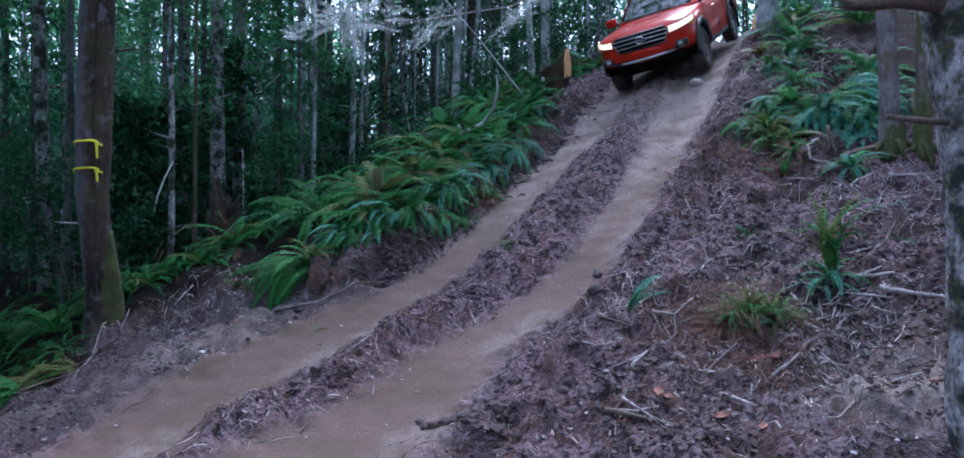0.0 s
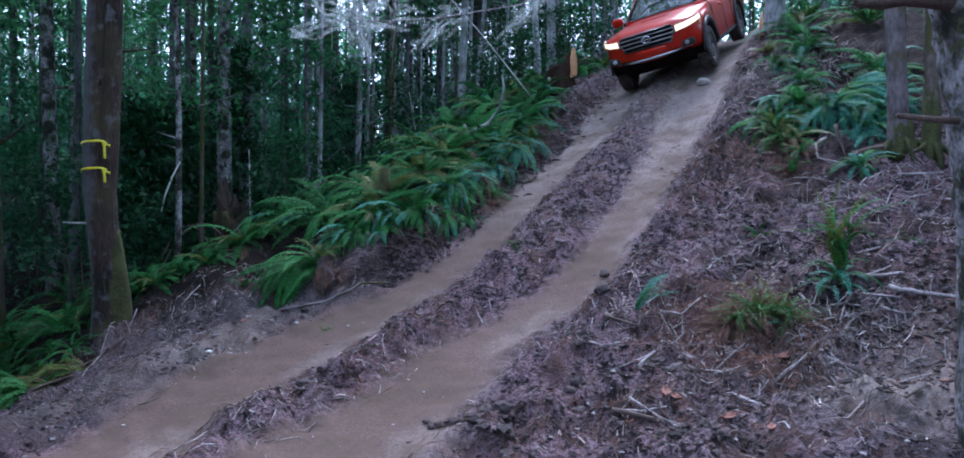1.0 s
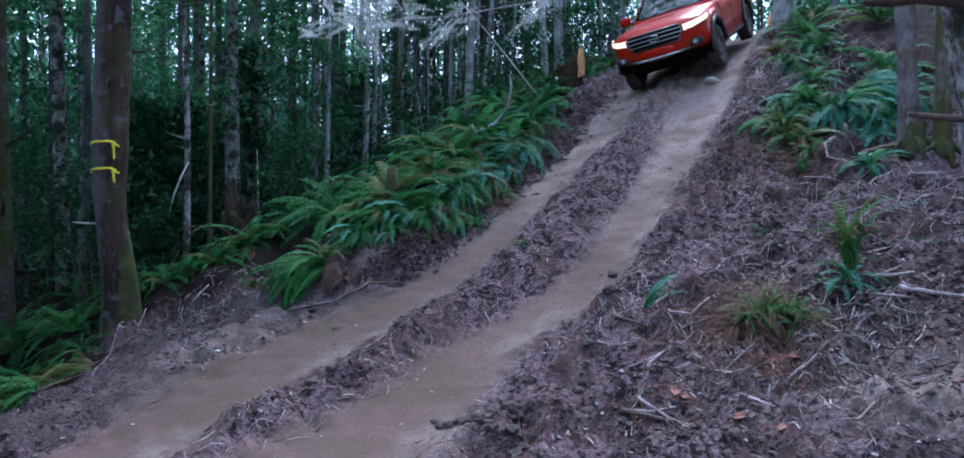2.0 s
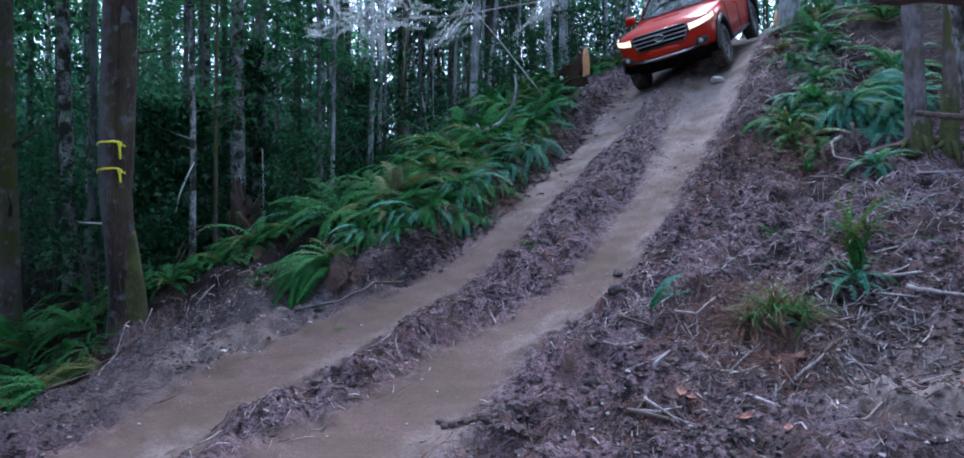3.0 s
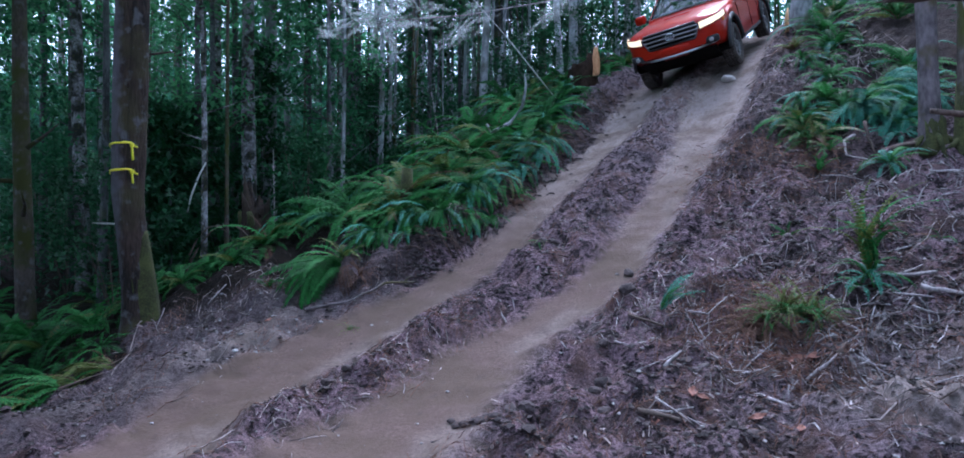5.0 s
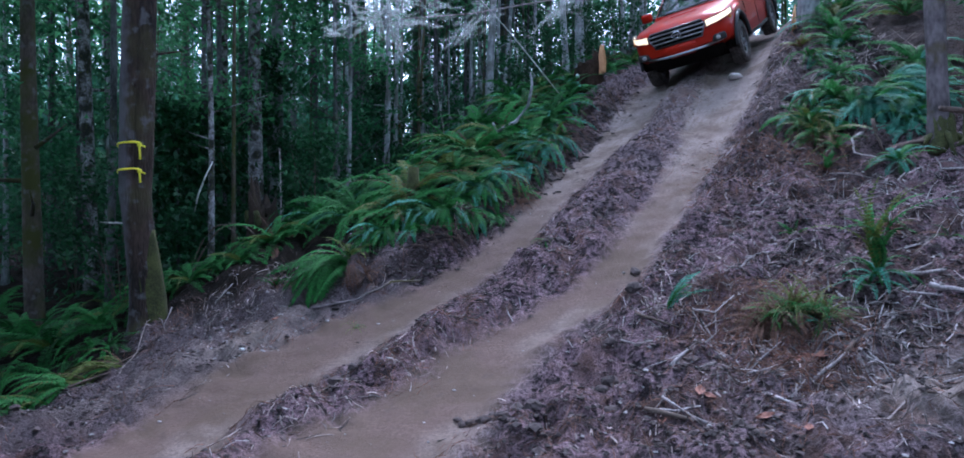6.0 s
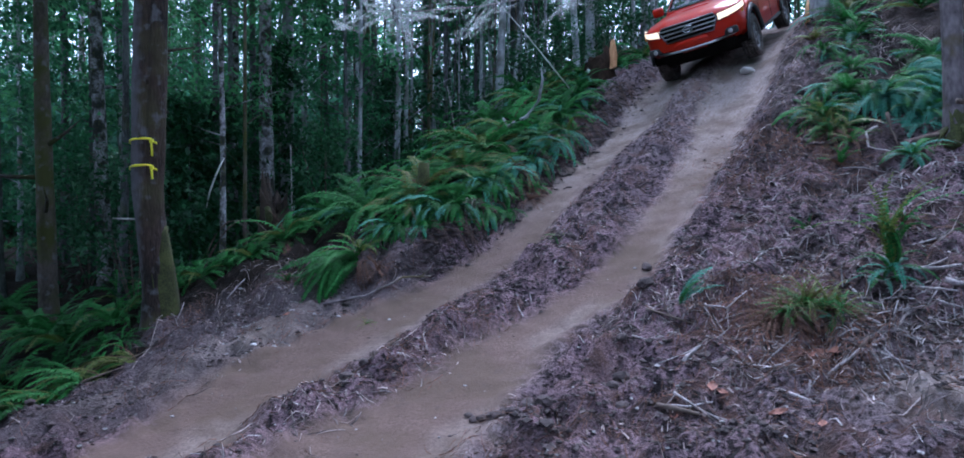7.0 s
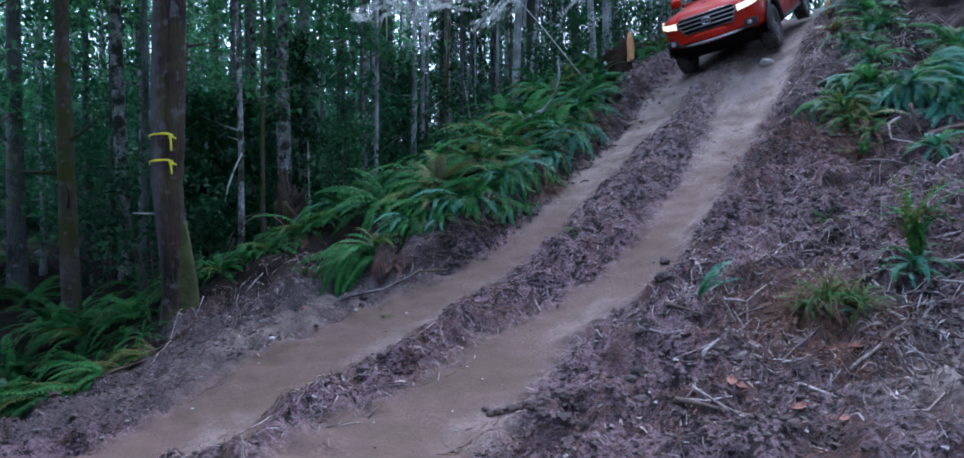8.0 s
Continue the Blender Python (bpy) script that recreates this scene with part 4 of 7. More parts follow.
FRONDS = {
    "green": [frond_data(FERN_GREEN, 1, 66, -35), frond_data(FERN_GREEN, 2, 55, -60), frond_data(FERN_GREEN, 3, 75, -25), frond_data(FERN_GREEN, 4, 48, -30), frond_data(FERN_GREEN, 11, 70, -75)],
    "pale": [frond_data(FERN_PALE, 5, 60, -50), frond_data(FERN_PALE, 6, 45, -65)],
    "hang": [frond_data(FERN_GREEN, 25, 62, -84), frond_data(FERN_GREEN, 26, 50, -88), frond_data(FERN_GREEN, 27, 70, -80)],
    "droop": [frond_data(FERN_PALE, 15, 72, -88), frond_data(FERN_PALE, 16, 60, -92), frond_data(FERN_PALE, 17, 80, -86)],
    "yellow": [frond_data(FERN_YELLOW, 7, 62, -30), frond_data(FERN_YELLOW, 8, 72, -50)],
    "wisp": [frond_data(FERN_YELLOW, 21, 70, -20, 22, 0.045), frond_data(FERN_YELLOW, 22, 55, -45, 22, 0.04), frond_data(FERN_GREEN, 23, 65, -50, 24, 0.05)],
    "stand": [frond_data(FERN_PALE, 51, 55, -5, 22, 0.11), frond_data(FERN_PALE, 52, 45, -25, 22, 0.10)],
    "dull": [frond_data(FERN_GREEN, 41, 66, -50, 40, 0.05), frond_data(FERN_GREEN, 42, 72, -70, 40, 0.05)],
    "grass": [frond_data(FERN_YELLOW, 43, 78, -70, 26, 0.022), frond_data(FERN_GREEN, 44, 70, -85, 26, 0.025), frond_data(FERN_YELLOW, 45, 85, -55, 26, 0.02)],
    "brown": [frond_data(ROOTS, 61, 30, -86, 22, 0.035), frond_data(ROOTS, 62, 10, -88, 22, 0.03), frond_data(FERN_DEAD, 63, 45, -84, 22, 0.03)],
    "dead": [frond_data(FERN_DEAD, 31, 60, -40, 18, 0.03), frond_data(FERN_DEAD, 32, 35, -75, 18, 0.035), frond_data(FERN_DEAD, 33, 80, -10, 14, 0.025), frond_data(FERN_DEAD, 9, 25, -50, 30, 0.08), frond_data(FERN_DEAD, 10, 5, -35, 30, 0.08), frond_data(FERN_DEAD, 12, 40, -70, 30, 0.07)],
}


def fern(x, y, size, mix, label, seed, count=17, flat=0.0, facing=None, opening=math.tau, group="sword ferns on the bank"):
    """A clump of fronds springing from one crown; mix names the fronds' kinds in turn."""
    rnd = random.Random(seed)
    ob = thing("fern", (x, y, height(x, y) - 0.02), label, "fern", group, turn=slope_turn(x, y, 0.6))
    for k in range(count):
        a = (k / count) * math.tau + rnd.uniform(-0.25, 0.25) if facing is None else facing + rnd.uniform(-0.5, 0.5) * opening
        kind = mix[k % len(mix)]
        s = size * rnd.uniform(0.7, 1.12)
        lift = rnd.uniform(-22, 14) - flat
        m = Matrix.Rotation(a, 4, "Z") @ Matrix.Rotation(radians(lift), 4, "X") @ Matrix.Diagonal((s * rnd.uniform(0.9, 1.2), s, s, 1)) @ Matrix.Rotation(rnd.uniform(-0.3, 0.3), 4, "Y")
        part("frond", FRONDS[kind][rnd.randrange(len(FRONDS[kind]))], ob, "" if kind not in ("dead", "brown") else "brown dead frond", m)
    return ob


GREEN = ("green", "green", "dull", "green", "hang", "pale")
MIXED = ("green", "green", "yellow", "green", "dead")
GREENLABEL, MIXLABEL = "lush green sword fern on the bank", "green sword fern with some brown dead fronds"
BANK_FERNS = [(-1.6, 9.75, 0.9), (-1.05, 9.7, 0.9), (-0.62, 10.4, 0.95), (-1.5, 10.1, 1.05), (-2.2, 9.9, 0.95), (-0.2, 11.3, 1.0), (-1.0, 11.0, 1.1), (-1.9, 10.9, 1.1), (0.2, 12.2, 1.0),
              (-0.7, 12.1, 1.1), (-1.6, 12.0, 1.1), (0.6, 13.1, 1.0), (-0.3, 13.1, 1.1), (-1.2, 13.2, 1.1), (0.9, 13.9, 0.9), (0.2, 14.2, 1.1), (-0.7, 14.4, 1.1), (1.2, 15.6, 0.9), (0.6, 15.6, 1.0), (-2.9, 10.6, 0.9), (-2.7, 11.7, 1.0), (-3.3, 9.7, 0.75), (1.1, 14.4, 0.7), (2.2, 17.0, 0.9), (2.9, 18.2, 0.9), (0.0, 15.6, 1.1), (0.72, 13.45, 0.8)]
for k, (x, y, s) in enumerate(BANK_FERNS):
    fern(x, y, s * 1.15, GREEN if k % 3 else MIXED, GREENLABEL if k % 3 else MIXLABEL, 400 + k, 34)
# a drooping clump with its dead fronds at the track's edge
fern(-2.02, 8.50, 1.05, ("hang", "dull", "hang", "brown", "green", "dull"), "drooping green fern hanging over the edge of the track", 500, 56, 6, 2.1, 1.5)
fern(-1.95, 8.44, 0.58, ("brown",), "brown dead fronds hanging below a green fern", 504, 40, 10, 2.9, 1.8)
fern(-2.05, 8.60, 0.55, ("green", "yellow", "wisp"), "green fern with yellowing fronds at the cut edge", 503, 12, -14)
for k, (x, y, s) in enumerate([(-1.35, 9.45, 0.85), (-0.85, 9.65, 0.8), (-1.75, 9.25, 0.75), (-0.55, 9.95, 0.75), (-1.62, 9.0, 0.5), (-1.28, 9.02, 0.55), (-0.92, 9.15, 0.6), (-0.60, 9.35, 0.6), (-0.28, 9.6, 0.55), (-1.1, 9.3, 0.6)]):
    fern(x, y, s, ("hang", "green", "hang", "pale"), "bright green fern drooping over the cut edge", 515 + k, 30, 0, 2.9, 1.9)
for k, (x, y, s) in enumerate([(-4.3, 9.3, 0.75), (-4.0, 9.5, 0.7), (-4.75, 9.5, 0.8), (-3.4, 9.5, 0.6), (-2.9, 9.9, 0.75)]):
    fern(x, y, s, ("green",), "dense green fern beside the taped tree", 505 + k, 22, 8, group="ferns on the floor of the wood")
for k, (x, y, s) in enumerate([(0.12, 10.75, 0.75), (0.42, 11.35, 0.75), (0.66, 12.0, 0.7), (-0.12, 10.35, 0.7)]):
    fern(x, y, s, ("droop", "wisp", "droop", "green", "wisp"), "blue-green fern with pale tips hanging over the cut edge", 680 + k, 26, 0, 2.7, 2.4)
fern(-1.78, 8.36, 0.42, ("brown", "brown", "dead"), "clump of brown dead fern fronds at the edge of the track", 501, 44, -22)
fern(0.02, 9.85, 0.40, ("dead",), "clump of brown dead fern fronds at the edge of the track", 502, 30, -16)
for k, (x, y, s) in enumerate([(-3.9, 9.4, 0.6), (-4.6, 10.2, 0.9), (-3.9, 10.8, 0.9), (-5.5, 9.2, 0.9), (-5.2, 9.9, 0.9), (-5.9, 8.6, 0.9), (-6.6, 9.6, 1.0), (-6.4, 8.0, 0.9), (-4.9, 11.6, 1.0), (-6.2, 11.2, 1.0), (-7.2, 10.0, 1.0), (-3.6, 12.6, 1.0), (-7.6, 8.4, 1.0), (-8.2, 11.6, 1.0)]):
    fern(x, y, s, ("green",), "green fern on the shaded floor of the wood", 520 + k, 13, group="ferns on the floor of the wood")
for k, (x, y, s) in enumerate([(-5.9, 6.9, 0.9), (-6.9, 8.8, 1.05), (-6.1, 9.1, 1.05), (-4.9, 9.3, 0.75), (-4.2, 9.0, 0.6), (-3.6, 9.2, 0.6), (-7.2, 7.2, 1.0), (-6.9, 5.2, 1.0), (-7.9, 6.4, 1.0)]):
    fern(x, y, s, ("green",) * 4 + ("yellow",), "green fern below the shoulder of the track", 650 + k, 17, group="ferns on the floor of the wood")
rnd = random.Random(31)
placed = 0
while placed < 50:
    x, y = (rnd.uniform(-14, -1), rnd.uniform(8, 19)) if placed < 34 else (rnd.uniform(-12, -6), rnd.uniform(8, 14))
    if float(beyond(np.array(x), np.array(y))) > 2.4 and not (abs(x + 4.42) < 0.6 and abs(y - 8.25) < 0.6):
        fern(x, y, rnd.uniform(0.75, 1.1), ("green",) * 5 + ("yellow",), "dark green fern on the shaded floor of the wood", 800 + placed, 11, group="ferns on the floor of the wood")
        placed += 1
for k, (x, y, s) in enumerate([(-4.55, 7.35, 0.45), (-4.48, 7.65, 0.42), (-4.75, 7.8, 0.5), (-4.9, 7.4, 0.5), (-4.85, 8.15, 0.5)]):
    fern(x, y, s, ("dull", "green", "hang"), "dark green fern in the hollow before the taped tree", 530 + k, 16, 4, group="ferns on the floor of the wood")
# long fronds lying over the shoulder
for k, (x, y) in enumerate([(-4.48, 6.0), (-4.40, 6.2), (-4.34, 6.42), (-4.28, 6.65), (-4.21, 6.88), (-4.16, 7.15), (-4.12, 7.32)]):
    fern(x, y, 0.68, ("green", "green", "green", "wisp", "green", "yellow") if k < 4 else ("yellow", "dead", "wisp"), "low green fern lying over the shoulder of the track" if k < 4 else "yellow-brown low fern at the shoulder of the track", 540 + k, 22, 24, 2.0, 1.7, "ferns on the floor of the wood")
SIDE_FERNS = [(3.98, 10.25, 0.6, GREEN), (4.05, 9.75, 0.6, MIXED), (4.85, 11.05, 0.5, GREEN), (5.5, 12.4, 0.8, GREEN), (4.62, 10.05, 0.6, GREEN),
              (5.75, 10.2, 0.6, ("pale", "green")), (4.5, 10.4, 0.65, GREEN), (4.9, 9.25, 0.4, ("pale",)), (4.4, 8.5, 0.38, ("pale", "green")), (6.0, 11.0, 0.8, GREEN), (5.9, 13.6, 0.9, GREEN), (7.0, 13.2, 0.9, MIXED), (6.6, 14.8, 0.9, MIXED)]
for k, (x, y, s, mix) in enumerate(SIDE_FERNS):
    fern(x, y, s * 1.25, mix, "blue-green sword fern on the slope" if mix[0] == "pale" else MIXLABEL if mix is MIXED else GREENLABEL, 560 + k, 28)
for k, (x, y, s) in enumerate([(5.05, 10.05, 0.95), (4.75, 9.95, 0.85), (5.35, 9.95, 0.95), (5.05, 9.6, 0.75), (5.3, 10.4, 0.9), (4.85, 10.3, 0.9)]):
    fern(x, y, s, ("droop", "droop", "green", "droop", "pale"), "large blue-green fern with long hanging fronds", 640 + k, 34, 0, 3.6, 2.8)
for k, (x, y, s) in enumerate([(4.72, 11.75, 0.62), (5.05, 11.75, 0.62), (4.2, 10.55, 0.6)]):
    fern(x, y, s, ("pale", "dull", "hang", "wisp"), "ragged blue-green fern on the bare bank", 690 + k, 20, 0, 3.3, 3.6)
fern(4.0, 10.0, 0.62, ("wisp", "green", "yellow"), "dense yellow-green fern at the rim of the bank", 645, 34, -8)
fern(3.9, 9.75, 0.5, ("wisp", "green", "dead"), "dense yellow-green fern at the rim of the bank", 646, 30, -4)
fern(4.95, 12.7, 0.5, ("dead", "dead", "yellow"), "clump of brown dead fern below a tree", 647, 34, -18)
fern(3.98, 9.1, 0.42, ("wisp", "dead", "green"), "low ragged fern hanging from the bank", 648, 26, 0)
fern(3.95, 9.6, 0.45, ("dead", "dead", "yellow"), "clump of brown dead fern below green ones", 590, 40, -20)
fern(3.08, 6.28, 0.95, ("wisp", "wisp", "dull"), "thin upright fern with yellowing fronds", 591, 15, -48)
fern(3.04, 6.24, 0.5, ("droop", "dull"), "blue-green fern drooping below an upright one", 598, 12, -10)
fern(2.96, 6.20, 0.36, ("pale", "green"), "small blue-green fern on bare soil", 592, 9, -5)
fern(4.08, 6.95, 0.38, ("green", "dead"), "small dull fern on bare soil", 593, 8, 0)
fern(1.27, 6.20, 0.46, ("stand", "stand", "dull"), "single small bright fern on bare soil", 594, 7, -38, 4.9, 1.2)
for k, (x, y, s) in enumerate([(2.06, 5.90, 0.40), (2.20, 5.92, 0.48), (2.34, 5.86, 0.46), (2.44, 5.80, 0.38)]):
    fern(x, y, s, ("grass", "dead", "wisp", "brown", "grass", "dead"), "low yellow-green fern tuft with brown dead fronds", 670 + k, 85, -24, group="tufts on the bare soil")
fern(2.36, 5.70, 0.28, ("pale", "green"), "small blue-green fern below a yellow-green tuft", 597, 12, 5)
fern(1.96, 5.90, 0.40, ("dead",), "tuft of brown dead fern fronds on bare soil", 596, 70, -22)
for k, (x, y, s) in enumerate([(-0.28, 5.14, 0.20), (-0.38, 5.22, 0.18), (-0.18, 5.12, 0.18), (-0.10, 5.06, 0.18), (-1.54, 5.78, 0.18), (0.68, 5.34, 0.14), (-0.72, 5.86, 0.12)]):
    fern(x, y, s, ("dead",), "dark torn clump of roots and soil by the rut", 604 + k, 26, 6, group="torn root clumps")
fern(0.34, 8.43, 0.28, ("grass", "dull"), "torn green sprig lying on the ridge between ruts", 600, 14, 10)
fern(-1.69, 7.32, 0.22, ("dead", "grass"), "small tuft of pale dead grass at the rut's edge", 601, 22, 0)
for k, (x, y, s) in enumerate([(0.06, 10.1, 0.34), (0.35, 11.3, 0.4), (0.75, 12.3, 0.4), (1.15, 13.4, 0.4), (-2.9, 8.45, 0.3), (3.75, 8.9, 0.4), (2.9, 7.6, 0.3), (3.7, 7.3, 0.35)]):
    fern(x, y, s, ("dead", "dead", "dead", "green"), "low clump of reddish dead fern on the soil", 610 + k, 34, -20, group="dead fern clumps")


# ---- the pickup truck: x to its right, y ahead, z up, front axle over the origin ----
PAINT = surface("red_paint", (0.36, 0.013, 0.004), (0.45, 0.022, 0.007), 0.004, 0.9, 0.40, 0.0, metal=0.0, coat=0.5)
PAINT.node_tree.nodes["Principled BSDF"].inputs["Specular IOR Level"].default_value = 0.08
PAINT.node_tree.nodes["Principled BSDF"].inputs["Coat Roughness"].default_value = 0.06
TRIM = surface("black_plastic", (0.012, 0.012, 0.013), (0.03, 0.03, 0.032), 0.01, 0.2, 0.6, 0.2, depth=0.001)
CHROME = plain("chrome", (0.52, 0.54, 0.58), 0.22, 1.0)
SILVER = surface("dull_silver", (0.42, 0.42, 0.44), (0.56, 0.56, 0.58), 0.01, 0.2, 0.4, 0.0, metal=0.6)
RUBBER = surface("dusty_tyre", (0.022, 0.020, 0.019), (0.11, 0.095, 0.085), 0.03, 0.12, 0.9, 0.4, depth=0.004)
RIM = surface("grey_alloy", (0.12, 0.12, 0.125), (0.22, 0.22, 0.23), 0.02, 0.1, 0.4, 0.0, metal=0.8)
# near black, low specular: shadow beneath the truck is in the colour
UNDER = surface("underbody", (0.003, 0.003, 0.003), (0.012, 0.011, 0.010), 0.05, 0.3, 0.9, 0.2)
UNDER.node_tree.nodes["Principled BSDF"].inputs["Specular IOR Level"].default_value = 0.1
GLASS = plain("tinted_glass", (0.16, 0.20, 0.22), 0.0, clear=1.0)
GLASS.node_tree.nodes["Principled BSDF"].inputs["IOR"].default_value = 1.75
LAMP = plain("lit_headlight", (1.0, 0.93, 0.8), 0.1, glow=0.42, glow_colour=(1.0, 0.72, 0.36))
FOG = plain("fog_lamp_glass", (0.35, 0.35, 0.36), 0.1, coat=1.0, glow=0.0, glow_colour=(1.0, 0.88, 0.7))
AMBER = plain("amber_lens", (0.8, 0.25, 0.04), 0.15, coat=0.8)
REDLENS = plain("red_lens", (0.45, 0.01, 0.01), 0.15, coat=0.8)
CLOTH = surface("dark_cloth", (0.015, 0.015, 0.017), (0.035, 0.035, 0.038), 0.01, 0.2, 0.9, 0.2)
AXLE = -3.236


def truck_width(y):
    return float(np.interp(-y, [-0.90, -0.87, -0.80, -0.68, -0.5, -0.25, 0.5, 2.0, 4.2, 4.36, 4.40], [0.60, 0.70, 0.80, 0.875, 0.915, 0.935, 0.93, 0.935, 0.93, 0.905, 0.87]))


def truck_sections():
    """Cross sections of the lower body from nose to tail, with the wheel arches cut into their lower edge."""
    ys = sorted(set([0.90, 0.88, 0.86, 0.82, 0.77, 0.70, 0.62] + [round(0.56 - 0.04 * k, 3) for k in range(29)] + [-0.75, -1.0, -1.4, -1.55, -1.56, -2.0, -2.4, -2.60, -2.62] + [round(AXLE + 0.56 - 0.04 * k, 3) for k in range(29)] + [-4.0, -4.2, -4.32, -4.38, -4.40]), reverse=True)
    rows = []
    for y in ys:
        w = truck_width(y)
        zb = float(np.interp(-y, [-0.90, -0.6, 0.6, 2.6, 3.8, 4.4], [0.64, 0.57, 0.40, 0.40, 0.52, 0.62]))
        for c in (0.0, AXLE):
            if abs(y - c) < 0.52:
                zb = max(zb, 0.38 + math.sqrt(0.52**2 - (y - c) ** 2))
        zs = float(np.interp(-y, [-0.90, -0.84, -0.7, -0.4, 0.2, 0.6, 2.60, 2.63, 4.3, 4.4], [1.015, 1.065, 1.095, 1.13, 1.155, 1.18, 1.21, 1.26, 1.28, 1.25]))
        zt = float(np.interp(-y, [-0.90, -0.85, -0.75, -0.5, 0.0, 0.45, 0.6], [1.055, 1.11, 1.15, 1.18, 1.205, 1.22, 1.20]))
        low = min(zb + 0.05, zs - 0.2)
        sec = [(w - 0.06, zb), (w - 0.012, low), (w, low + (zs - low) * 0.35), (w, low + (zs - low) * 0.62), (w - 0.015, zs - 0.10), (w - 0.045, zs - 0.03)]
        if y > -2.61:
            sec += [(w - 0.12, zs + 0.006), (w * 0.66, zs + (zt - zs) * 0.75), (w * 0.60, zs + (zt - zs) * 0.95), (w * 0.3, zt), (0.0, zt + 0.004)]
        else:
            sec += [(w - 0.06, zs), (w - 0.13, zs - 0.005), (w - 0.14, 0.86), (w * 0.3, 0.86), (0.0, 0.86)]
        rows.append((y, sec))
    return rows


def truck_body():
    b = Build()
    rows = truck_sections()
    verts, n = [], None
    for y, sec in rows:
        line = [(-x, y, z) for x, z in sec] + [(x, y, z) for x, z in reversed(sec[:-1])]
        n = len(line)
        verts += line
    faces = [(i * n + k, i * n + k + 1, (i + 1) * n + k + 1, (i + 1) * n + k) for i in range(len(rows) - 1) for k in range(n - 1)]
    faces.append(tuple(range(n - 1, -1, -1)))
    b.add(verts, faces)
    return b.data("body", PAINT)


CAB = [(1.12, -0.36, -2.60, 0.845), (1.23, -0.42, -2.60, 0.83), (1.68, -1.13, -2.44, 0.645), (1.745, -1.27, -2.38, 0.60), (1.78, -1.45, -2.26, 0.50), (1.79, -1.7, -2.1, 0.25)]


def cab_at(f):
    """Front, rear and half width at a height f, in rings."""
    i = min(int(f), len(CAB) - 2)
    return [p + (q - p) * (f - i) for p, q in zip(CAB[i], CAB[i + 1])]


def cab_point(th, f):
    z, yf, yr, hw = cab_at(f)
    c, s = math.cos(th), math.sin(th)
    p = lambda v: math.copysign(abs(v) ** (2 / 6.5), v)
    return Vector((hw * p(c), (yf + yr) / 2 + (yf - yr) / 2 * p(s), z))


def cab_side(y, f, sgn, out=0.0):
    z, yf, yr, hw = cab_at(f)
    q = min(abs((y - (yf + yr) / 2) / ((yf - yr) / 2)), 0.999)
    return Vector((sgn * (hw * (1 - q**6.5) ** (1 / 6.5) + out), y, z + out * 0.3))


def cab_front(x, f, out=0.0, rear=False):
    z, yf, yr, hw = cab_at(f)
    q = min(abs(x / hw), 0.999)
    d = (yf - yr) / 2 * (1 - q**6.5) ** (1 / 6.5)
    return Vector((x, (yf + yr) / 2 + (-d - out if rear else d + out), z + (0.0 if rear else out)))


WINDOWS = [  # side windows: front edge low and high, rear edge
    (-0.98, -1.30, -1.62),
    (-1.70, -1.72, -2.30),
]


def in_window(p, f):
    if not 1.06 < f < 1.95:
        return False
    z, yf, yr, hw = cab_at(f)
    if p.y > yf - 0.16 and abs(p.x) < hw * 0.87:
        return True
    if p.y < yr + 0.1 and abs(p.x) < hw * 0.8:
        return True
    t = f - 1
    return any(c + 0.03 < p.y < a + (b - a) * t - 0.03 for a, b, c in WINDOWS) and abs(p.x) > hw * 0.9


def truck_cab():
    b = Build()
    N, fs = 220, [0, 0.5, 1.0, 1.03, 1.06] + [1.1 + 0.1 * k for k in range(9)] + [1.95, 2.0, 2.5, 3, 3.5, 4, 4.5, 5.0]
    # an even spacing round the ring
    ths, fine = [], [k * math.tau / 4000 for k in range(4001)]
    pts = [cab_point(t, 1.5) for t in fine]
    run = [0.0]
    for p, q in zip(pts, pts[1:]):
        run.append(run[-1] + (q - p).length)
    ths = list(np.interp([run[-1] * k / N for k in range(N)], run, fine))
    verts = [cab_point(t, f) for f in fs for t in ths]
    faces = []
    for i in range(len(fs) - 1):
        for k in range(N):
            q = (i * N + k, i * N + (k + 1) % N, (i + 1) * N + (k + 1) % N, (i + 1) * N + k)
            mid = sum((verts[j] for j in q), Vector()) / 4
            if not in_window(mid, (fs[i] + fs[i + 1]) / 2):
                faces.append(q)
    faces.append(tuple((len(fs) - 1) * N + k for k in range(N)))
    b.add(verts, faces)
    return b.data("cab", PAINT)


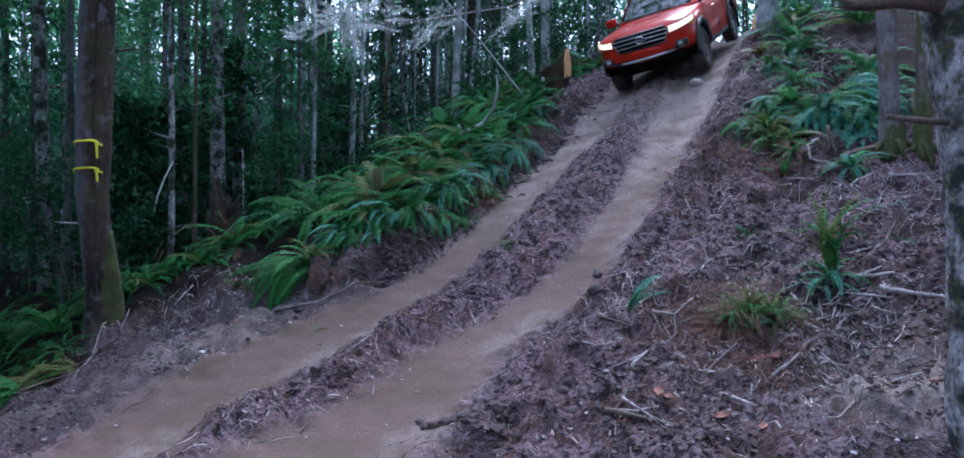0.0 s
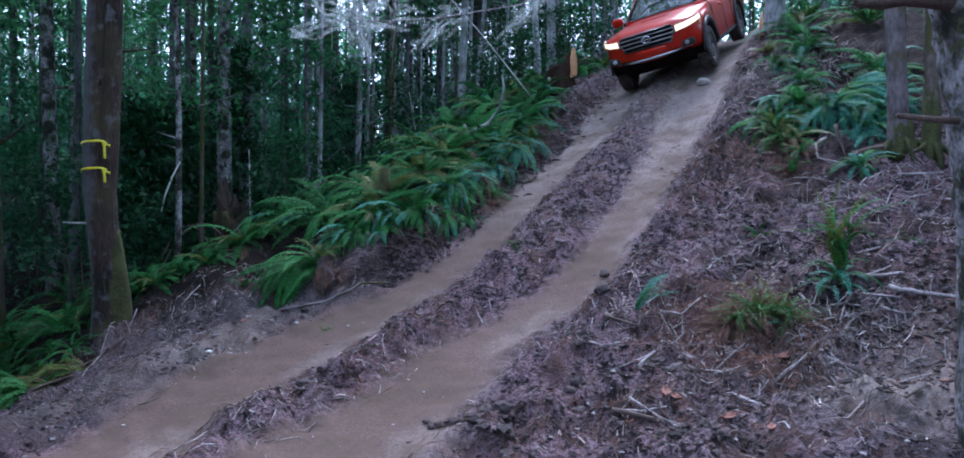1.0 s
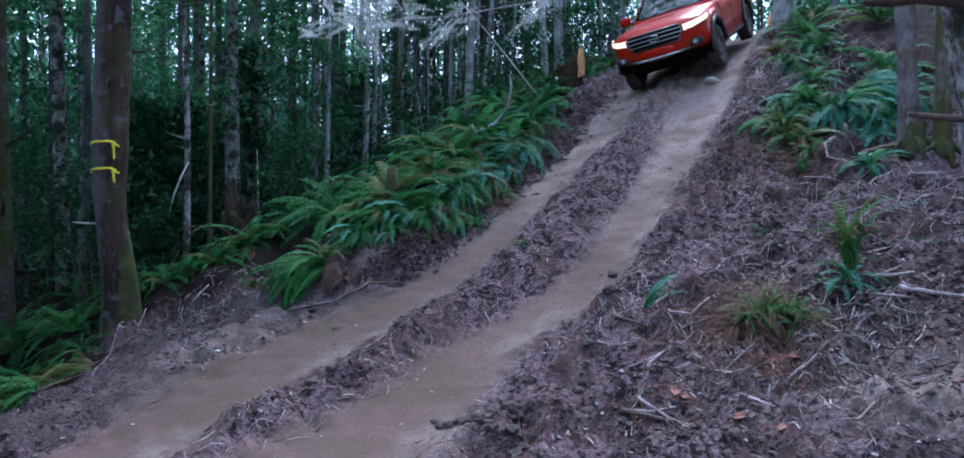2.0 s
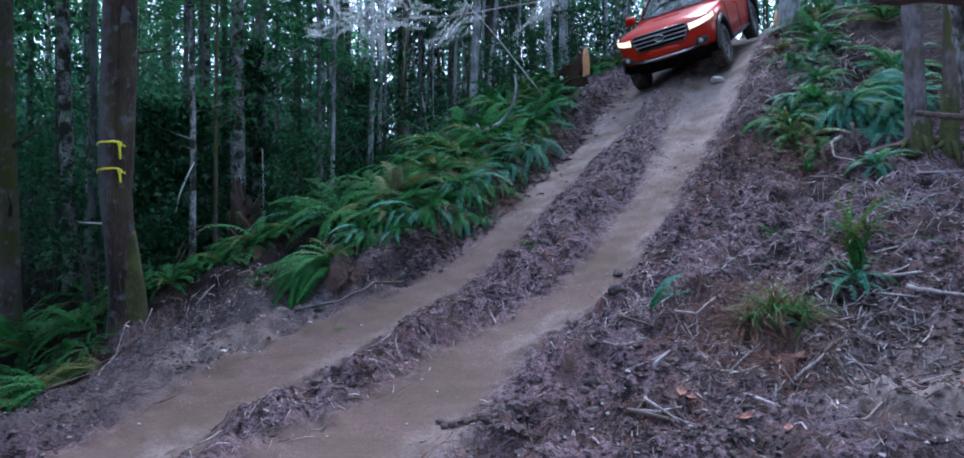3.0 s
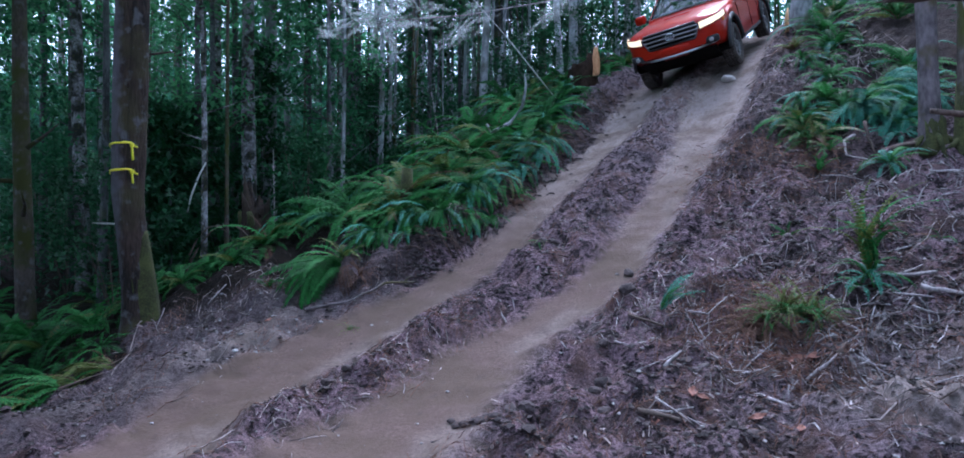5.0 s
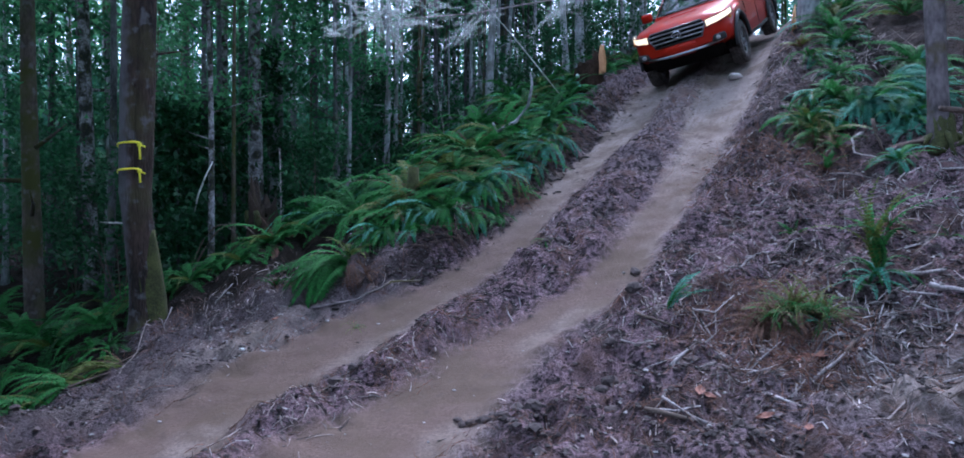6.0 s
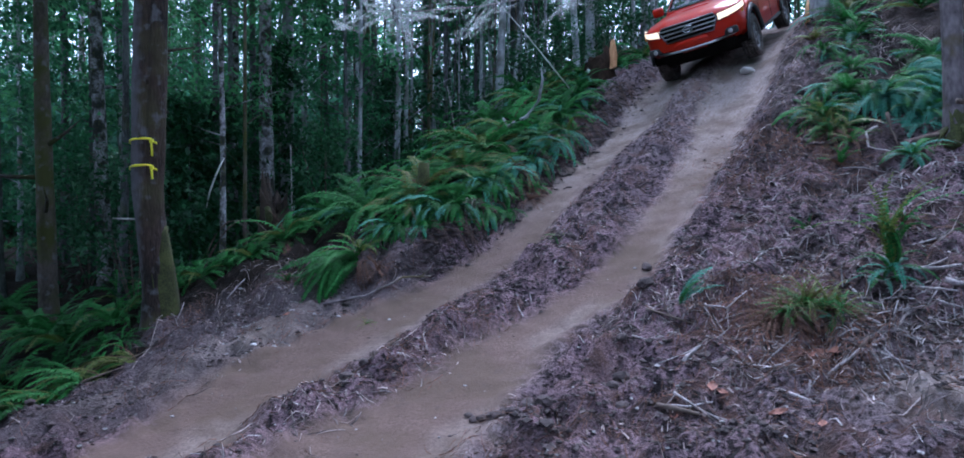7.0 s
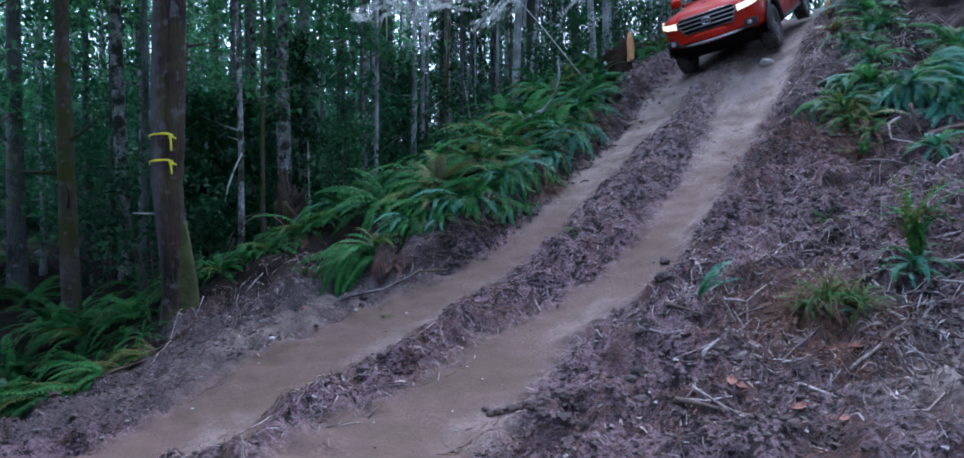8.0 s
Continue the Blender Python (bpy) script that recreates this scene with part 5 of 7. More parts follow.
def sheet(name, grid, mat, thick=0.006, flip=False):
    """A curved pane from rows of points, with thickness."""
    b = Build()
    r, c = len(grid), len(grid[0])
    flat = [Vector(p) for row in grid for p in row]
    nrm = (Vector(grid[0][1]) - Vector(grid[0][0])).cross(Vector(grid[1][0]) - Vector(grid[0][0])).normalized() * (-1 if flip else 1)
    back = [p - nrm * thick for p in flat]
    n = len(flat)
    faces = []
    for i in range(r - 1):
        for k in range(c - 1):
            q = (i * c + k, i * c + k + 1, (i + 1) * c + k + 1, (i + 1) * c + k)
            faces += [q[::-1] if flip else q, tuple(j + n for j in (q if flip else q[::-1]))]
    rim = [k for k in range(c)] + [i * c + c - 1 for i in range(1, r)] + [(r - 1) * c + k for k in range(c - 2, -1, -1)] + [i * c for i in range(r - 2, 0, -1)]
    for a, d in zip(rim, rim[1:] + rim[:1]):
        faces.append((a, d, d + n, a + n) if flip else (d, a, a + n, d + n))
    b.add(flat + back, faces)
    return b.data(name, mat)


def wheel_parts(parent, x, y, sgn):
    hub = new("wheel")
    hub.parent = parent
    hub.matrix_basis = pose(x, y, 0.385)
    tyre = Build()
    prof = [(0.235, -0.105), (0.30, -0.125), (0.355, -0.122), (0.378, -0.10), (0.386, -0.05), (0.386, 0.05), (0.378, 0.10), (0.355, 0.122), (0.30, 0.125), (0.235, 0.105)]
    N = 40
    tyre.add([(w, math.cos(q) * r, math.sin(q) * r) for q in [k * math.tau / N for k in range(N)] for r, w in prof], [(k * 10 + j, ((k + 1) % N) * 10 + j, ((k + 1) % N) * 10 + (j + 1) % 10, k * 10 + (j + 1) % 10) for k in range(N) for j in range(10)])
    for k in range(36):  # tread blocks
        a = k * math.tau / 36
        for j, w in enumerate((-0.085, -0.03, 0.03, 0.085)):
            q = a + (0.04 if j % 2 else 0.12)
            c, s = math.cos(q), math.sin(q)
            v = [(w + dx, c * r - s * t, s * r + c * t) for r in (0.376, 0.398) for dx, t in ((-0.022, -0.022), (0.022, -0.022), (0.022, 0.022), (-0.022, 0.022))]
            tyre.add(v, [(4, 5, 6, 7), (0, 1, 5, 4), (1, 2, 6, 5), (2, 3, 7, 6), (3, 0, 4, 7)])
    part("tyre", tyre.data("tyre", RUBBER), hub)
    rim = Build()
    ring = [(0.24, -0.10), (0.24, 0.10), (0.215, 0.105), (0.205, 0.06), (0.205, -0.10)]
    rim.add([(sgn * w, math.cos(q) * r, math.sin(q) * r) for q in [k * math.tau / N for k in range(N)] for r, w in ring], [(k * 5 + j, ((k + 1) % N) * 5 + j, ((k + 1) % N) * 5 + (j + 1) % 5, k * 5 + (j + 1) % 5) for k in range(N) for j in range(5)])
    for k in range(6):
        a = k * math.tau / 6
        c, s = math.cos(a), math.sin(a)
        v = [(sgn * w, c * r - s * t, s * r + c * t) for w in (0.05, 0.085) for r, t in ((0.04, -0.035), (0.215, -0.03), (0.215, 0.03), (0.04, 0.035))]
        rim.add(v, [(4, 5, 6, 7), (3, 2, 1, 0), (0, 1, 5, 4), (1, 2, 6, 5), (2, 3, 7, 6), (3, 0, 4, 7)])
    rim.tube([(sgn * 0.02, 0, 0), (sgn * 0.09, 0, 0), (sgn * 0.10, 0, 0)], [0.075, 0.07, 0.04], 18)
    part("rim", rim.data("rim", RIM), hub, "grey spoked alloy rim")
    disc = Build().tube([(-sgn * 0.06, 0, 0), (-sgn * 0.02, 0, 0)], [0.17, 0.17], 24)
    part("brake_disc", disc.data("brake_disc", UNDER), hub)


def build_truck():
    base = Matrix(((-0.837, -0.446, -0.318, 3.62), (0.528, -0.811, -0.253, 14.2), (-0.145, -0.38, 0.914, 4.64), (0, 0, 0, 1)))
    q = base.to_quaternion().to_matrix().to_4x4()
    T = thing("pickup_truck", base.translation + q @ Vector((0, 0, -0.05)), "orange-red pickup truck with lit headlights descending the track", "pickup truck", turn=q)
    body = part("body", truck_body(), T, "glossy orange-red body")
    cab = part("cab", truck_cab(), T)
    # glass
    fs = [1.03 + 0.93 * k / 8 for k in range(9)]
    part("windshield", sheet("windshield", [[cab_front(cab_at(f)[3] * 0.885 * (-1 + 2 * k / 14), f, 0.006) for k in range(15)] for f in fs], GLASS), cab, "tinted windshield")
    part("rear_window", sheet("rear_window", [[cab_front(cab_at(f)[3] * 0.82 * (1 - 2 * k / 8), f, 0.004, True) for k in range(9)] for f in fs], GLASS), cab)
    for sgn in (-1, 1):
        for a, b2, c in WINDOWS:
            g = [[cab_side(c + (a + (b2 - a) * (f - 1) - c) * k / 6, f, sgn, 0.005) for k in range(7)] for f in fs]
            part("side_window", sheet("side_window", g, GLASS, flip=sgn > 0), cab)
        seal = Build()
        for a, b2, c in WINDOWS:
            seal.tube([cab_side(c, 1.03, sgn, 0.006), cab_side(a, 1.03, sgn, 0.006)], [0.009, 0.009], 6)
        part("window_seal", seal.data("window_seal", TRIM), cab)
        # wiper
        part("wiper", Build().tube([cab_front(sgn * 0.1 + 0.12, 1.03, 0.016), cab_front(sgn * 0.1 - 0.28, 1.12, 0.018)], [0.007, 0.005], 5).data("wiper", TRIM), cab)
    part("sunroof", Build().box((-0.40, -1.78, 1.772), (0.40, -1.42, 1.794), 0.01).data("sunroof", TRIM), cab, "black sunroof panel")
    # inside
    part("dashboard", Build().box((-0.70, -0.95, 0.95), (0.70, -0.55, 1.20), 0.05).data("dashboard", CLOTH), T)
    for x in (-0.38, 0.38):
        s = part("front_seat", Build().box((x - 0.25, -1.75, 0.75), (x + 0.25, -1.2, 0.95), 0.06).data("front_seat", CLOTH), T)
        part("backrest", Build().box((x - 0.24, -1.85, 0.9), (x + 0.24, -1.70, 1.40), 0.06).data("backrest", CLOTH), s)
        part("headrest", Build().box((x - 0.12, -1.85, 1.43), (x + 0.12, -1.75, 1.60), 0.04).data("headrest", CLOTH), s)
    st = Build()
    ring = [Vector((-0.38 + 0.18 * math.cos(k * math.tau / 20), -1.02 - 0.06 * math.sin(k * math.tau / 20), 1.14 + 0.17 * math.sin(k * math.tau / 20))) for k in range(21)]
    st.tube(ring, [0.015] * 21, 6)
    part("steering_wheel", st.data("steering_wheel", TRIM), T)
    # grille with its bars
    RAISED = Matrix.Translation((0, 0, 0.085))
    gr = part("grille", Build().add([(-0.48, 0.885, 0.985), (0.48, 0.885, 0.985), (0.54, 0.885, 0.90), (0.44, 0.885, 0.70), (-0.44, 0.885, 0.70), (-0.54, 0.885, 0.90)] + [(x, 0.912, z) for x, z in ((-0.48, 0.985), (0.48, 0.985), (0.54, 0.90), (0.44, 0.70), (-0.44, 0.70), (-0.54, 0.90))], [(11, 10, 9, 8, 7, 6)] + [(k, (k + 1) % 6, (k + 1) % 6 + 6, k + 6) for k in range(6)]).data("grille", UNDER, False), T, "dark grille with metal bars", RAISED)
    edge = [(-0.48, 0.985), (0.48, 0.985), (0.54, 0.90), (0.44, 0.70), (-0.44, 0.70), (-0.54, 0.90), (-0.48, 0.985)]
    part("grille_frame", Build().tube([(x, 0.915, z) for x, z in edge], [0.013] * 7, 8).data("grille_frame", RIM), gr, "grey metal frame")
    for z, hw in ((0.925, 0.515), (0.85, 0.51), (0.775, 0.475)):
        part("grille_bar", Build().box((-hw, 0.912, z - 0.009), (hw, 0.935, z + 0.009), 0.004).data("grille_bar", SILVER), gr, "silver bar")
    em = Build().tube([(0.085 * math.cos(k * math.tau / 24), 0.945, 0.85 + 0.058 * math.sin(k * math.tau / 24)) for k in range(25)], [0.013] * 25, 6)
    em.tube([(0.03 * math.cos(k * math.tau / 16), 0.945, 0.85 + 0.055 * math.sin(k * math.tau / 16)) for k in range(17)], [0.009] * 17, 6)
    part("badge", em.data("badge", CHROME), gr, "oval chrome badge")
    for sgn in (-1, 1):  # sloping ends of the bars
        part("grille_bar", Build().tube([(sgn * 0.52, 0.92, 0.895), (sgn * 0.43, 0.92, 0.72)], [0.008, 0.008], 6).data("grille_bar", RIM), gr)
    # bumper
    bump = []
    for z, out in ((0.44, -0.06), (0.50, 0.02), (0.58, 0.045), (0.655, 0.03)):
        bump.append([(truck_width(0.90 - 0.45 * abs(s) ** 3) * s * 1.0, 0.90 + out - 0.45 * abs(s) ** 3, z) for s in [k / 10 for k in range(-10, 11)]])
    bp = part("bumper", sheet("bumper", bump, PAINT, 0.05, True), T, "red front bumper", RAISED)
    strip = [[(truck_width(0.90 - 0.40 * abs(s) ** 3) * s * 0.93, 0.955 - 0.40 * abs(s) ** 3, z + 0.05 * abs(s) ** 4) for s in [k / 10 for k in range(-10, 11)]] for z in (0.475, 0.515)]
    part("bumper_strip", sheet("bumper_strip", strip, SILVER, 0.02, True), bp, "silver lower strip")
    part("skid_plate", Build().add([(-0.74, 0.86, 0.47), (0.74, 0.86, 0.47), (0.62, 0.55, 0.24), (-0.62, 0.55, 0.24), (-0.74, 0.80, 0.47), (0.74, 0.80, 0.47), (0.62, 0.52, 0.28), (-0.62, 0.52, 0.28)], [(0, 1, 2, 3), (7, 6, 5, 4), (0, 4, 5, 1), (2, 6, 7, 3), (1, 5, 6, 2), (3, 7, 4, 0)]).data("skid_plate", UNDER, False), T, "", RAISED)
    for sgn in (-1, 1):
        # wrap-round headlight
        rows = []
        ys = [0.895, 0.885, 0.86, 0.82, 0.76, 0.68, 0.58, 0.47]
        for lo, hi, f in ((0.79, 0.90, 0.0), (0.79, 0.90, 0.33), (0.79, 0.90, 0.66), (0.79, 0.90, 1.0)):
            rows.append([(sgn * (truck_width(y) + 0.014 - 0.006 * f) if y < 0.88 else sgn * (0.54 + 0.07 * k), y + 0.018 * (1 - k / 8), (0.825 + 0.013 * k) * (1 - f) + (0.955 + 0.009 * k) * f) for k, y in enumerate(ys)])
        hl = part("headlight", sheet("headlight", rows, LAMP, 0.03, sgn > 0), T, "brightly lit headlight", RAISED)
        rim = [rows[0][k] for k in range(8)] + [rows[3][k] for k in range(7, -1, -1)] + [rows[0][0]]
        part("headlight_rim", Build().tube(rim, [0.010] * len(rim), 6).data("headlight_rim", TRIM), hl)
        part("turn_signal", Build().box((sgn * 0.905 - 0.02, 0.52, 0.83), (sgn * 0.905 + 0.035, 0.60, 0.90), 0.01).data("turn_signal", AMBER), hl, "amber lens")
        fogx = sgn * 0.70
        pocket = part("fog_lamp_pocket", Build().box((fogx - 0.13, 0.80, 0.53), (fogx + 0.13, 0.895, 0.66), 0.03).data("fog_lamp_pocket", TRIM), T, "", RAISED)
        part("fog_lamp", Build().tube([(fogx, 0.86, 0.595), (fogx, 0.905, 0.595), (fogx, 0.912, 0.595)], [0.042, 0.042, 0.02], 16).data("fog_lamp", FOG), pocket, "round fog lamp")
        # mirror
        mi = part("mirror", Build().box((sgn * 1.0 - 0.11, -0.86, 1.20), (sgn * 1.0 + 0.11, -0.70, 1.38), 0.045).data("mirror", PAINT), T, "red door mirror")
        part("mirror_arm", Build().tube([(sgn * 0.80, -0.80, 1.20), (sgn * 0.93, -0.78, 1.25)], [0.035, 0.03], 8).data("mirror_arm", TRIM), mi)
        part("mirror_glass", Build().box((sgn * 1.0 - 0.09, -0.868, 1.22), (sgn * 1.0 + 0.09, -0.858, 1.36), 0.003).data("mirror_glass", CHROME), mi)
        # door seams, handles, sill step
        for y in (-0.62, -1.64, -2.52):
            pts = [(sgn * (truck_width(y) + 0.001), y, z) for z in (0.48, 0.7, 0.95)] + [(sgn * (truck_width(y) - 0.014), y, 1.12), (sgn * (truck_width(y) - 0.05), y, 1.185)]
            part("door_seam", Build().tube(pts, [0.005] * 5, 5).data("door_seam", UNDER), T)
        for y in (-1.45, -2.36):
            part("door_handle", Build().box((sgn * 0.945 - 0.02, y - 0.10, 1.005), (sgn * 0.945 + 0.02, y + 0.10, 1.04), 0.012).data("door_handle", PAINT), T)
        part("sill", Build().box((sgn * 0.88 - 0.04, -2.65, 0.36), (sgn * 0.88 + 0.04, -0.58, 0.43), 0.015).data("sill", TRIM), T)
        # dark arches over the wheels
        for c in (0.0, AXLE):
            fl = []
            for r, o in ((0.50, -0.015), (0.515, 0.035), (0.56, 0.045), (0.60, 0.008)):
                fl.append([(sgn * (truck_width(c + math.cos(q) * r) + o), c + math.cos(q) * r, 0.38 + math.sin(q) * r) for q in [radians(4 + 172 * k / 24) for k in range(25)]])
            part("wheel_arch", sheet("wheel_arch", fl, TRIM, 0.012, sgn > 0), T, "black plastic wheel arch")
            well = [[(sgn * w, c + math.cos(q) * 0.505, 0.38 + math.sin(q) * 0.505) for q in [radians(180 * k / 16) for k in range(17)]] for w in (0.90, 0.52)]
            part("wheel_well", sheet("wheel_well", well, UNDER, 0.01, sgn > 0), T)
            wheel_parts(T, sgn * 0.81, c, sgn)
        part("tail_lamp", Build().box((sgn * 0.86 - 0.05, -4.415, 0.92), (sgn * 0.86 + 0.04, -4.34, 1.22), 0.015).data("tail_lamp", REDLENS), T)
        part("mud_flap", Build().box((sgn * 0.81 - 0.14, AXLE - 0.53, 0.2), (sgn * 0.81 + 0.14, AXLE - 0.515, 0.6), 0.004).data("mud_flap", UNDER), T)
    # dark tray added where only shadow lies under the truck
    tray = [(-0.70, 0.66, 0.46), (0.70, 0.66, 0.46), (0.70, 0.30, 0.27), (0.70, -2.6, 0.27), (-0.70, -2.6, 0.27), (-0.70, 0.30, 0.27)]
    part("under_tray", Build().add(tray + [(x, y, 0.55) for x, y, z in tray], [(5, 2, 1, 0), (5, 4, 3, 2), (6, 7, 8, 11), (11, 8, 9, 10)] + [(k, (k + 1) % 6, (k + 1) % 6 + 6, k + 6) for k in range(6)]).data("under_tray", UNDER, False), T)
    part("chassis", Build().box((-0.52, -4.2, 0.40), (0.52, 0.62, 0.62), 0.03).data("chassis", UNDER), T)
    for c in (0.0, AXLE):
        part("axle", Build().tube([(-0.72, c, 0.385), (0.72, c, 0.385)], [0.05, 0.05], 10).data("axle", UNDER), T)
    part("tailgate", Build().box((-0.76, -4.42, 0.80), (0.76, -4.37, 1.25), 0.015).data("tailgate", PAINT), T)
    part("rear_bumper", Build().box((-0.88, -4.54, 0.56), (0.88, -4.40, 0.74), 0.03).data("rear_bumper", CHROME), T)
    part("hood_scoop", Build().add([(-0.26, 0.18, 1.185), (0.26, 0.18, 1.185), (0.24, 0.14, 1.212), (-0.24, 0.14, 1.212), (-0.26, -0.30, 1.205), (0.26, -0.30, 1.205)], [(0, 1, 2, 3), (3, 2, 5, 4), (1, 5, 2), (0, 3, 4)]).data("hood_scoop", PAINT, False), T, "", Matrix.Translation((0, 0, 0.018)))
    return T


build_truck()


# ---- single things along the track ----
def ground_path(points, lift):
    return [Vector((x, y, height(x, y) + lift + (p[2] if len(p) > 2 else 0))) for p in points for x, y in [(p[0], p[1])]]


def stick(points, r, label, mat=WOOD_DRY, name="stick", seed=0, forks=0):
    """A dry stick lying on the soil, thinner to its end, with a few broken side shoots."""
    rnd = random.Random(seed)
    pts = ground_path(points, r * 0.6)
    fine = []
    for a, b in zip(pts, pts[1:]):
        fine += [a.lerp(b, k / 3) + Vector((rnd.uniform(-1, 1), rnd.uniform(-1, 1), rnd.uniform(-0.3, 0.6))) * r * 0.7 for k in range(3)]
    fine.append(pts[-1])
    o = fine[0].copy()
    b = Build().tube([p - o for p in fine], [r * (1 - 0.55 * k / len(fine)) for k in range(len(fine))], 7, 0.14, rnd)
    for k in range(forks):
        p = fine[rnd.randrange(1, len(fine) - 1)] - o
        d = ((fine[-1] - fine[0]).normalized() + Vector((rnd.uniform(-0.6, 0.6), rnd.uniform(-0.6, 0.6), rnd.uniform(0.1, 0.4)))).normalized()
        b.tube([p, p + d * r * 7, p + d * r * 13 + Vector((0, 0, r))], [r * 0.5, r * 0.35, r * 0.12], 5, 0.1, rnd)
    ob = new(name, b.data(name, mat))
    ob.location = o
    return tagged(ob, label, "stick", "loose sticks on the slope")


GREY, BROWNSTICK = "weathered grey stick lying on the soil", "thin brown stick lying on the soil"
STICKS_LONG = [
    ([(-2.25, 7.74, 0.02), (-1.95, 7.80, 0.06), (-1.78, 7.84, 0.08), (-1.42, 7.97, 0.12), (-1.10, 8.02, 0.10)], 0.019, BARK_SMOOTH),
    ([(2.06, 5.14), (2.36, 5.28)], 0.016, WOOD_DRY),
    ([(2.34, 5.26), (2.62, 5.62)], 0.015, WOOD_DARK),
    ([(3.26, 5.84, 0.02), (3.45, 5.70, 0.03), (3.75, 5.48, 0.02)], 0.024, WOOD_DRY),
    ([(1.14, 5.49), (1.30, 5.60), (1.49, 5.68)], 0.018, WOOD_DRY),
    ([(-3.96, 6.73), (-4.02, 7.1), (-4.08, 7.47, 0.02), (-4.20, 7.9, 0.03), (-4.32, 8.30, 0.05)], 0.0075, TWIGS),
    ([(-4.28, 8.25, 0.08), (-4.10, 8.05, 0.04), (-3.98, 7.92)], 0.006, WOOD_DRY),
    ([(-4.05, 8.2, 0.10), (-4.04, 7.98, 0.03)], 0.006, WOOD_DRY),
    ([(-4.2, 7.2), (-4.12, 7.6)], 0.007, WOOD_DARK),
]
STICKS_SHORT = [
    ([(-4.3, 6.6), (-4.12, 7.2)], 0.012, WOOD_DARK),
    ([(3.1, 6.2), (3.6, 6.3), (4.05, 6.22)], 0.02, WOOD_DRY),
    ([(-3.60, 8.35), (-3.46, 8.55)], 0.010, WOOD_DRY),
    ([(1.0, 6.2), (1.35, 6.02)], 0.012, WOOD_DARK),
    ([(0.84, 4.88), (1.1, 4.79)], 0.022, WOOD_DARK),
    ([(1.74, 5.0), (1.85, 4.8)], 0.012, WOOD_DRY),
    ([(2.7, 6.5), (2.75, 6.0), (2.9, 5.7)], 0.014, WOOD_DRY),
    ([(3.0, 6.0), (3.3, 5.75)], 0.012, WOOD_DRY),
    ([(2.9, 5.5), (3.2, 5.6), (3.6, 5.5)], 0.014, WOOD_DARK),
    ([(4.2, 7.6), (4.6, 7.7)], 0.016, WOOD_DRY),
]
STICKS_SMALL = [
    ([(4.6, 8.0), (5.1, 8.05)], 0.018, WOOD_DRY),
    ([(4.0, 7.9), (4.35, 8.25)], 0.015, WOOD_DRY),
    ([(2.1, 6.9), (2.3, 7.3)], 0.012, WOOD_DRY),
    ([(1.95, 5.9), (2.1, 5.5)], 0.013, WOOD_DARK),
    ([(1.5, 6.25), (1.6, 6.0)], 0.010, WOOD_DRY),
    ([(2.8, 4.9), (3.0, 4.85)], 0.010, WOOD_DRY),
    ([(3.55, 6.9), (3.9, 6.75)], 0.012, WOOD_DRY),
    ([(2.6, 5.75), (2.85, 5.45)], 0.012, WOOD_DRY),
    ([(-1.5, 6.3), (-1.2, 6.55)], 0.012, WOOD_DARK),
]
STICKS = STICKS_LONG + STICKS_SHORT + STICKS_SMALL
for k, (pts, r, mat) in enumerate(STICKS):
    stick(pts, r, BROWNSTICK if mat is WOOD_DARK else GREY, mat, seed=700 + k, forks=1 if len(pts) > 2 else 0)
rnd = random.Random(61)
placed = 0
while placed < 60:
    x, y = rnd.uniform(0.8, 5.2), rnd.uniform(4.6, 9.0)
    if float(across(np.array(x), np.array(y))) > 1.35 and (placed % 3 or x > 2.2):
        a, l = rnd.uniform(-0.9, 0.9), rnd.uniform(0.07, 0.26)
        dx, dy = math.cos(a) * l, math.sin(a) * l
        dark = placed % 3 == 0
        stick([(x - dx, y - dy, 0.01), (x + 0.1 * dy, y - 0.1 * dx, 0.015), (x + dx, y + dy, 0.01 + 0.04 * rnd.random())], rnd.uniform(0.005, 0.011), BROWNSTICK if dark else GREY, WOOD_DARK if dark else WOOD_DRY, seed=900 + placed, forks=placed % 2)
        placed += 1
# curved roots below the right-hand ferns
stick([(4.40, 9.3, 0.02), (4.20, 9.2, 0.08), (4.12, 8.94, 0.05), (4.25, 8.6, 0.02)], 0.018, "curved pale root sticking out of the bank", name="root", seed=760)
stick([(4.47, 9.2, 0.22), (4.46, 9.12, 0.12), (4.50, 9.0, 0.03)], 0.024, "broken pale root sticking up from the bank", mat=WOOD_DARK, name="root", seed=761)
stick([(4.5, 8.9, 0.05), (4.85, 8.7, 0.12), (5.3, 8.6, 0.02)], 0.03, "mossy root running out from a tree's foot", WOOD_DARK, "root", 762)


def upright(name, path, radii, mat, label, category, group="", sides=7, seed=1):
    o = Vector(path[0])
    ob = new(name, Build().tube([Vector(p) - o for p in path], radii, sides, 0.08, random.Random(seed)).data(name, mat))
    ob.location = o
    return tagged(ob, label, category, group)


# pale dead stems that lean in the wood
def leaning_stem(x0, y0, z0, x1, y1, z1, r, label="thin pale dead stem leaning in the wood"):
    mid = Vector(((x0 + x1) / 2, (y0 + y1) / 2, (z0 + z1) / 2 + 0.06))
    return upright("fallen_branch", [(x0, y0, z0), mid, (x1, y1, z1)], [r, r * 0.8, r * 0.5], BLEACHED if r != 0.02 else WOOD_DRY, label, "dead branch", "leaning dead stems")


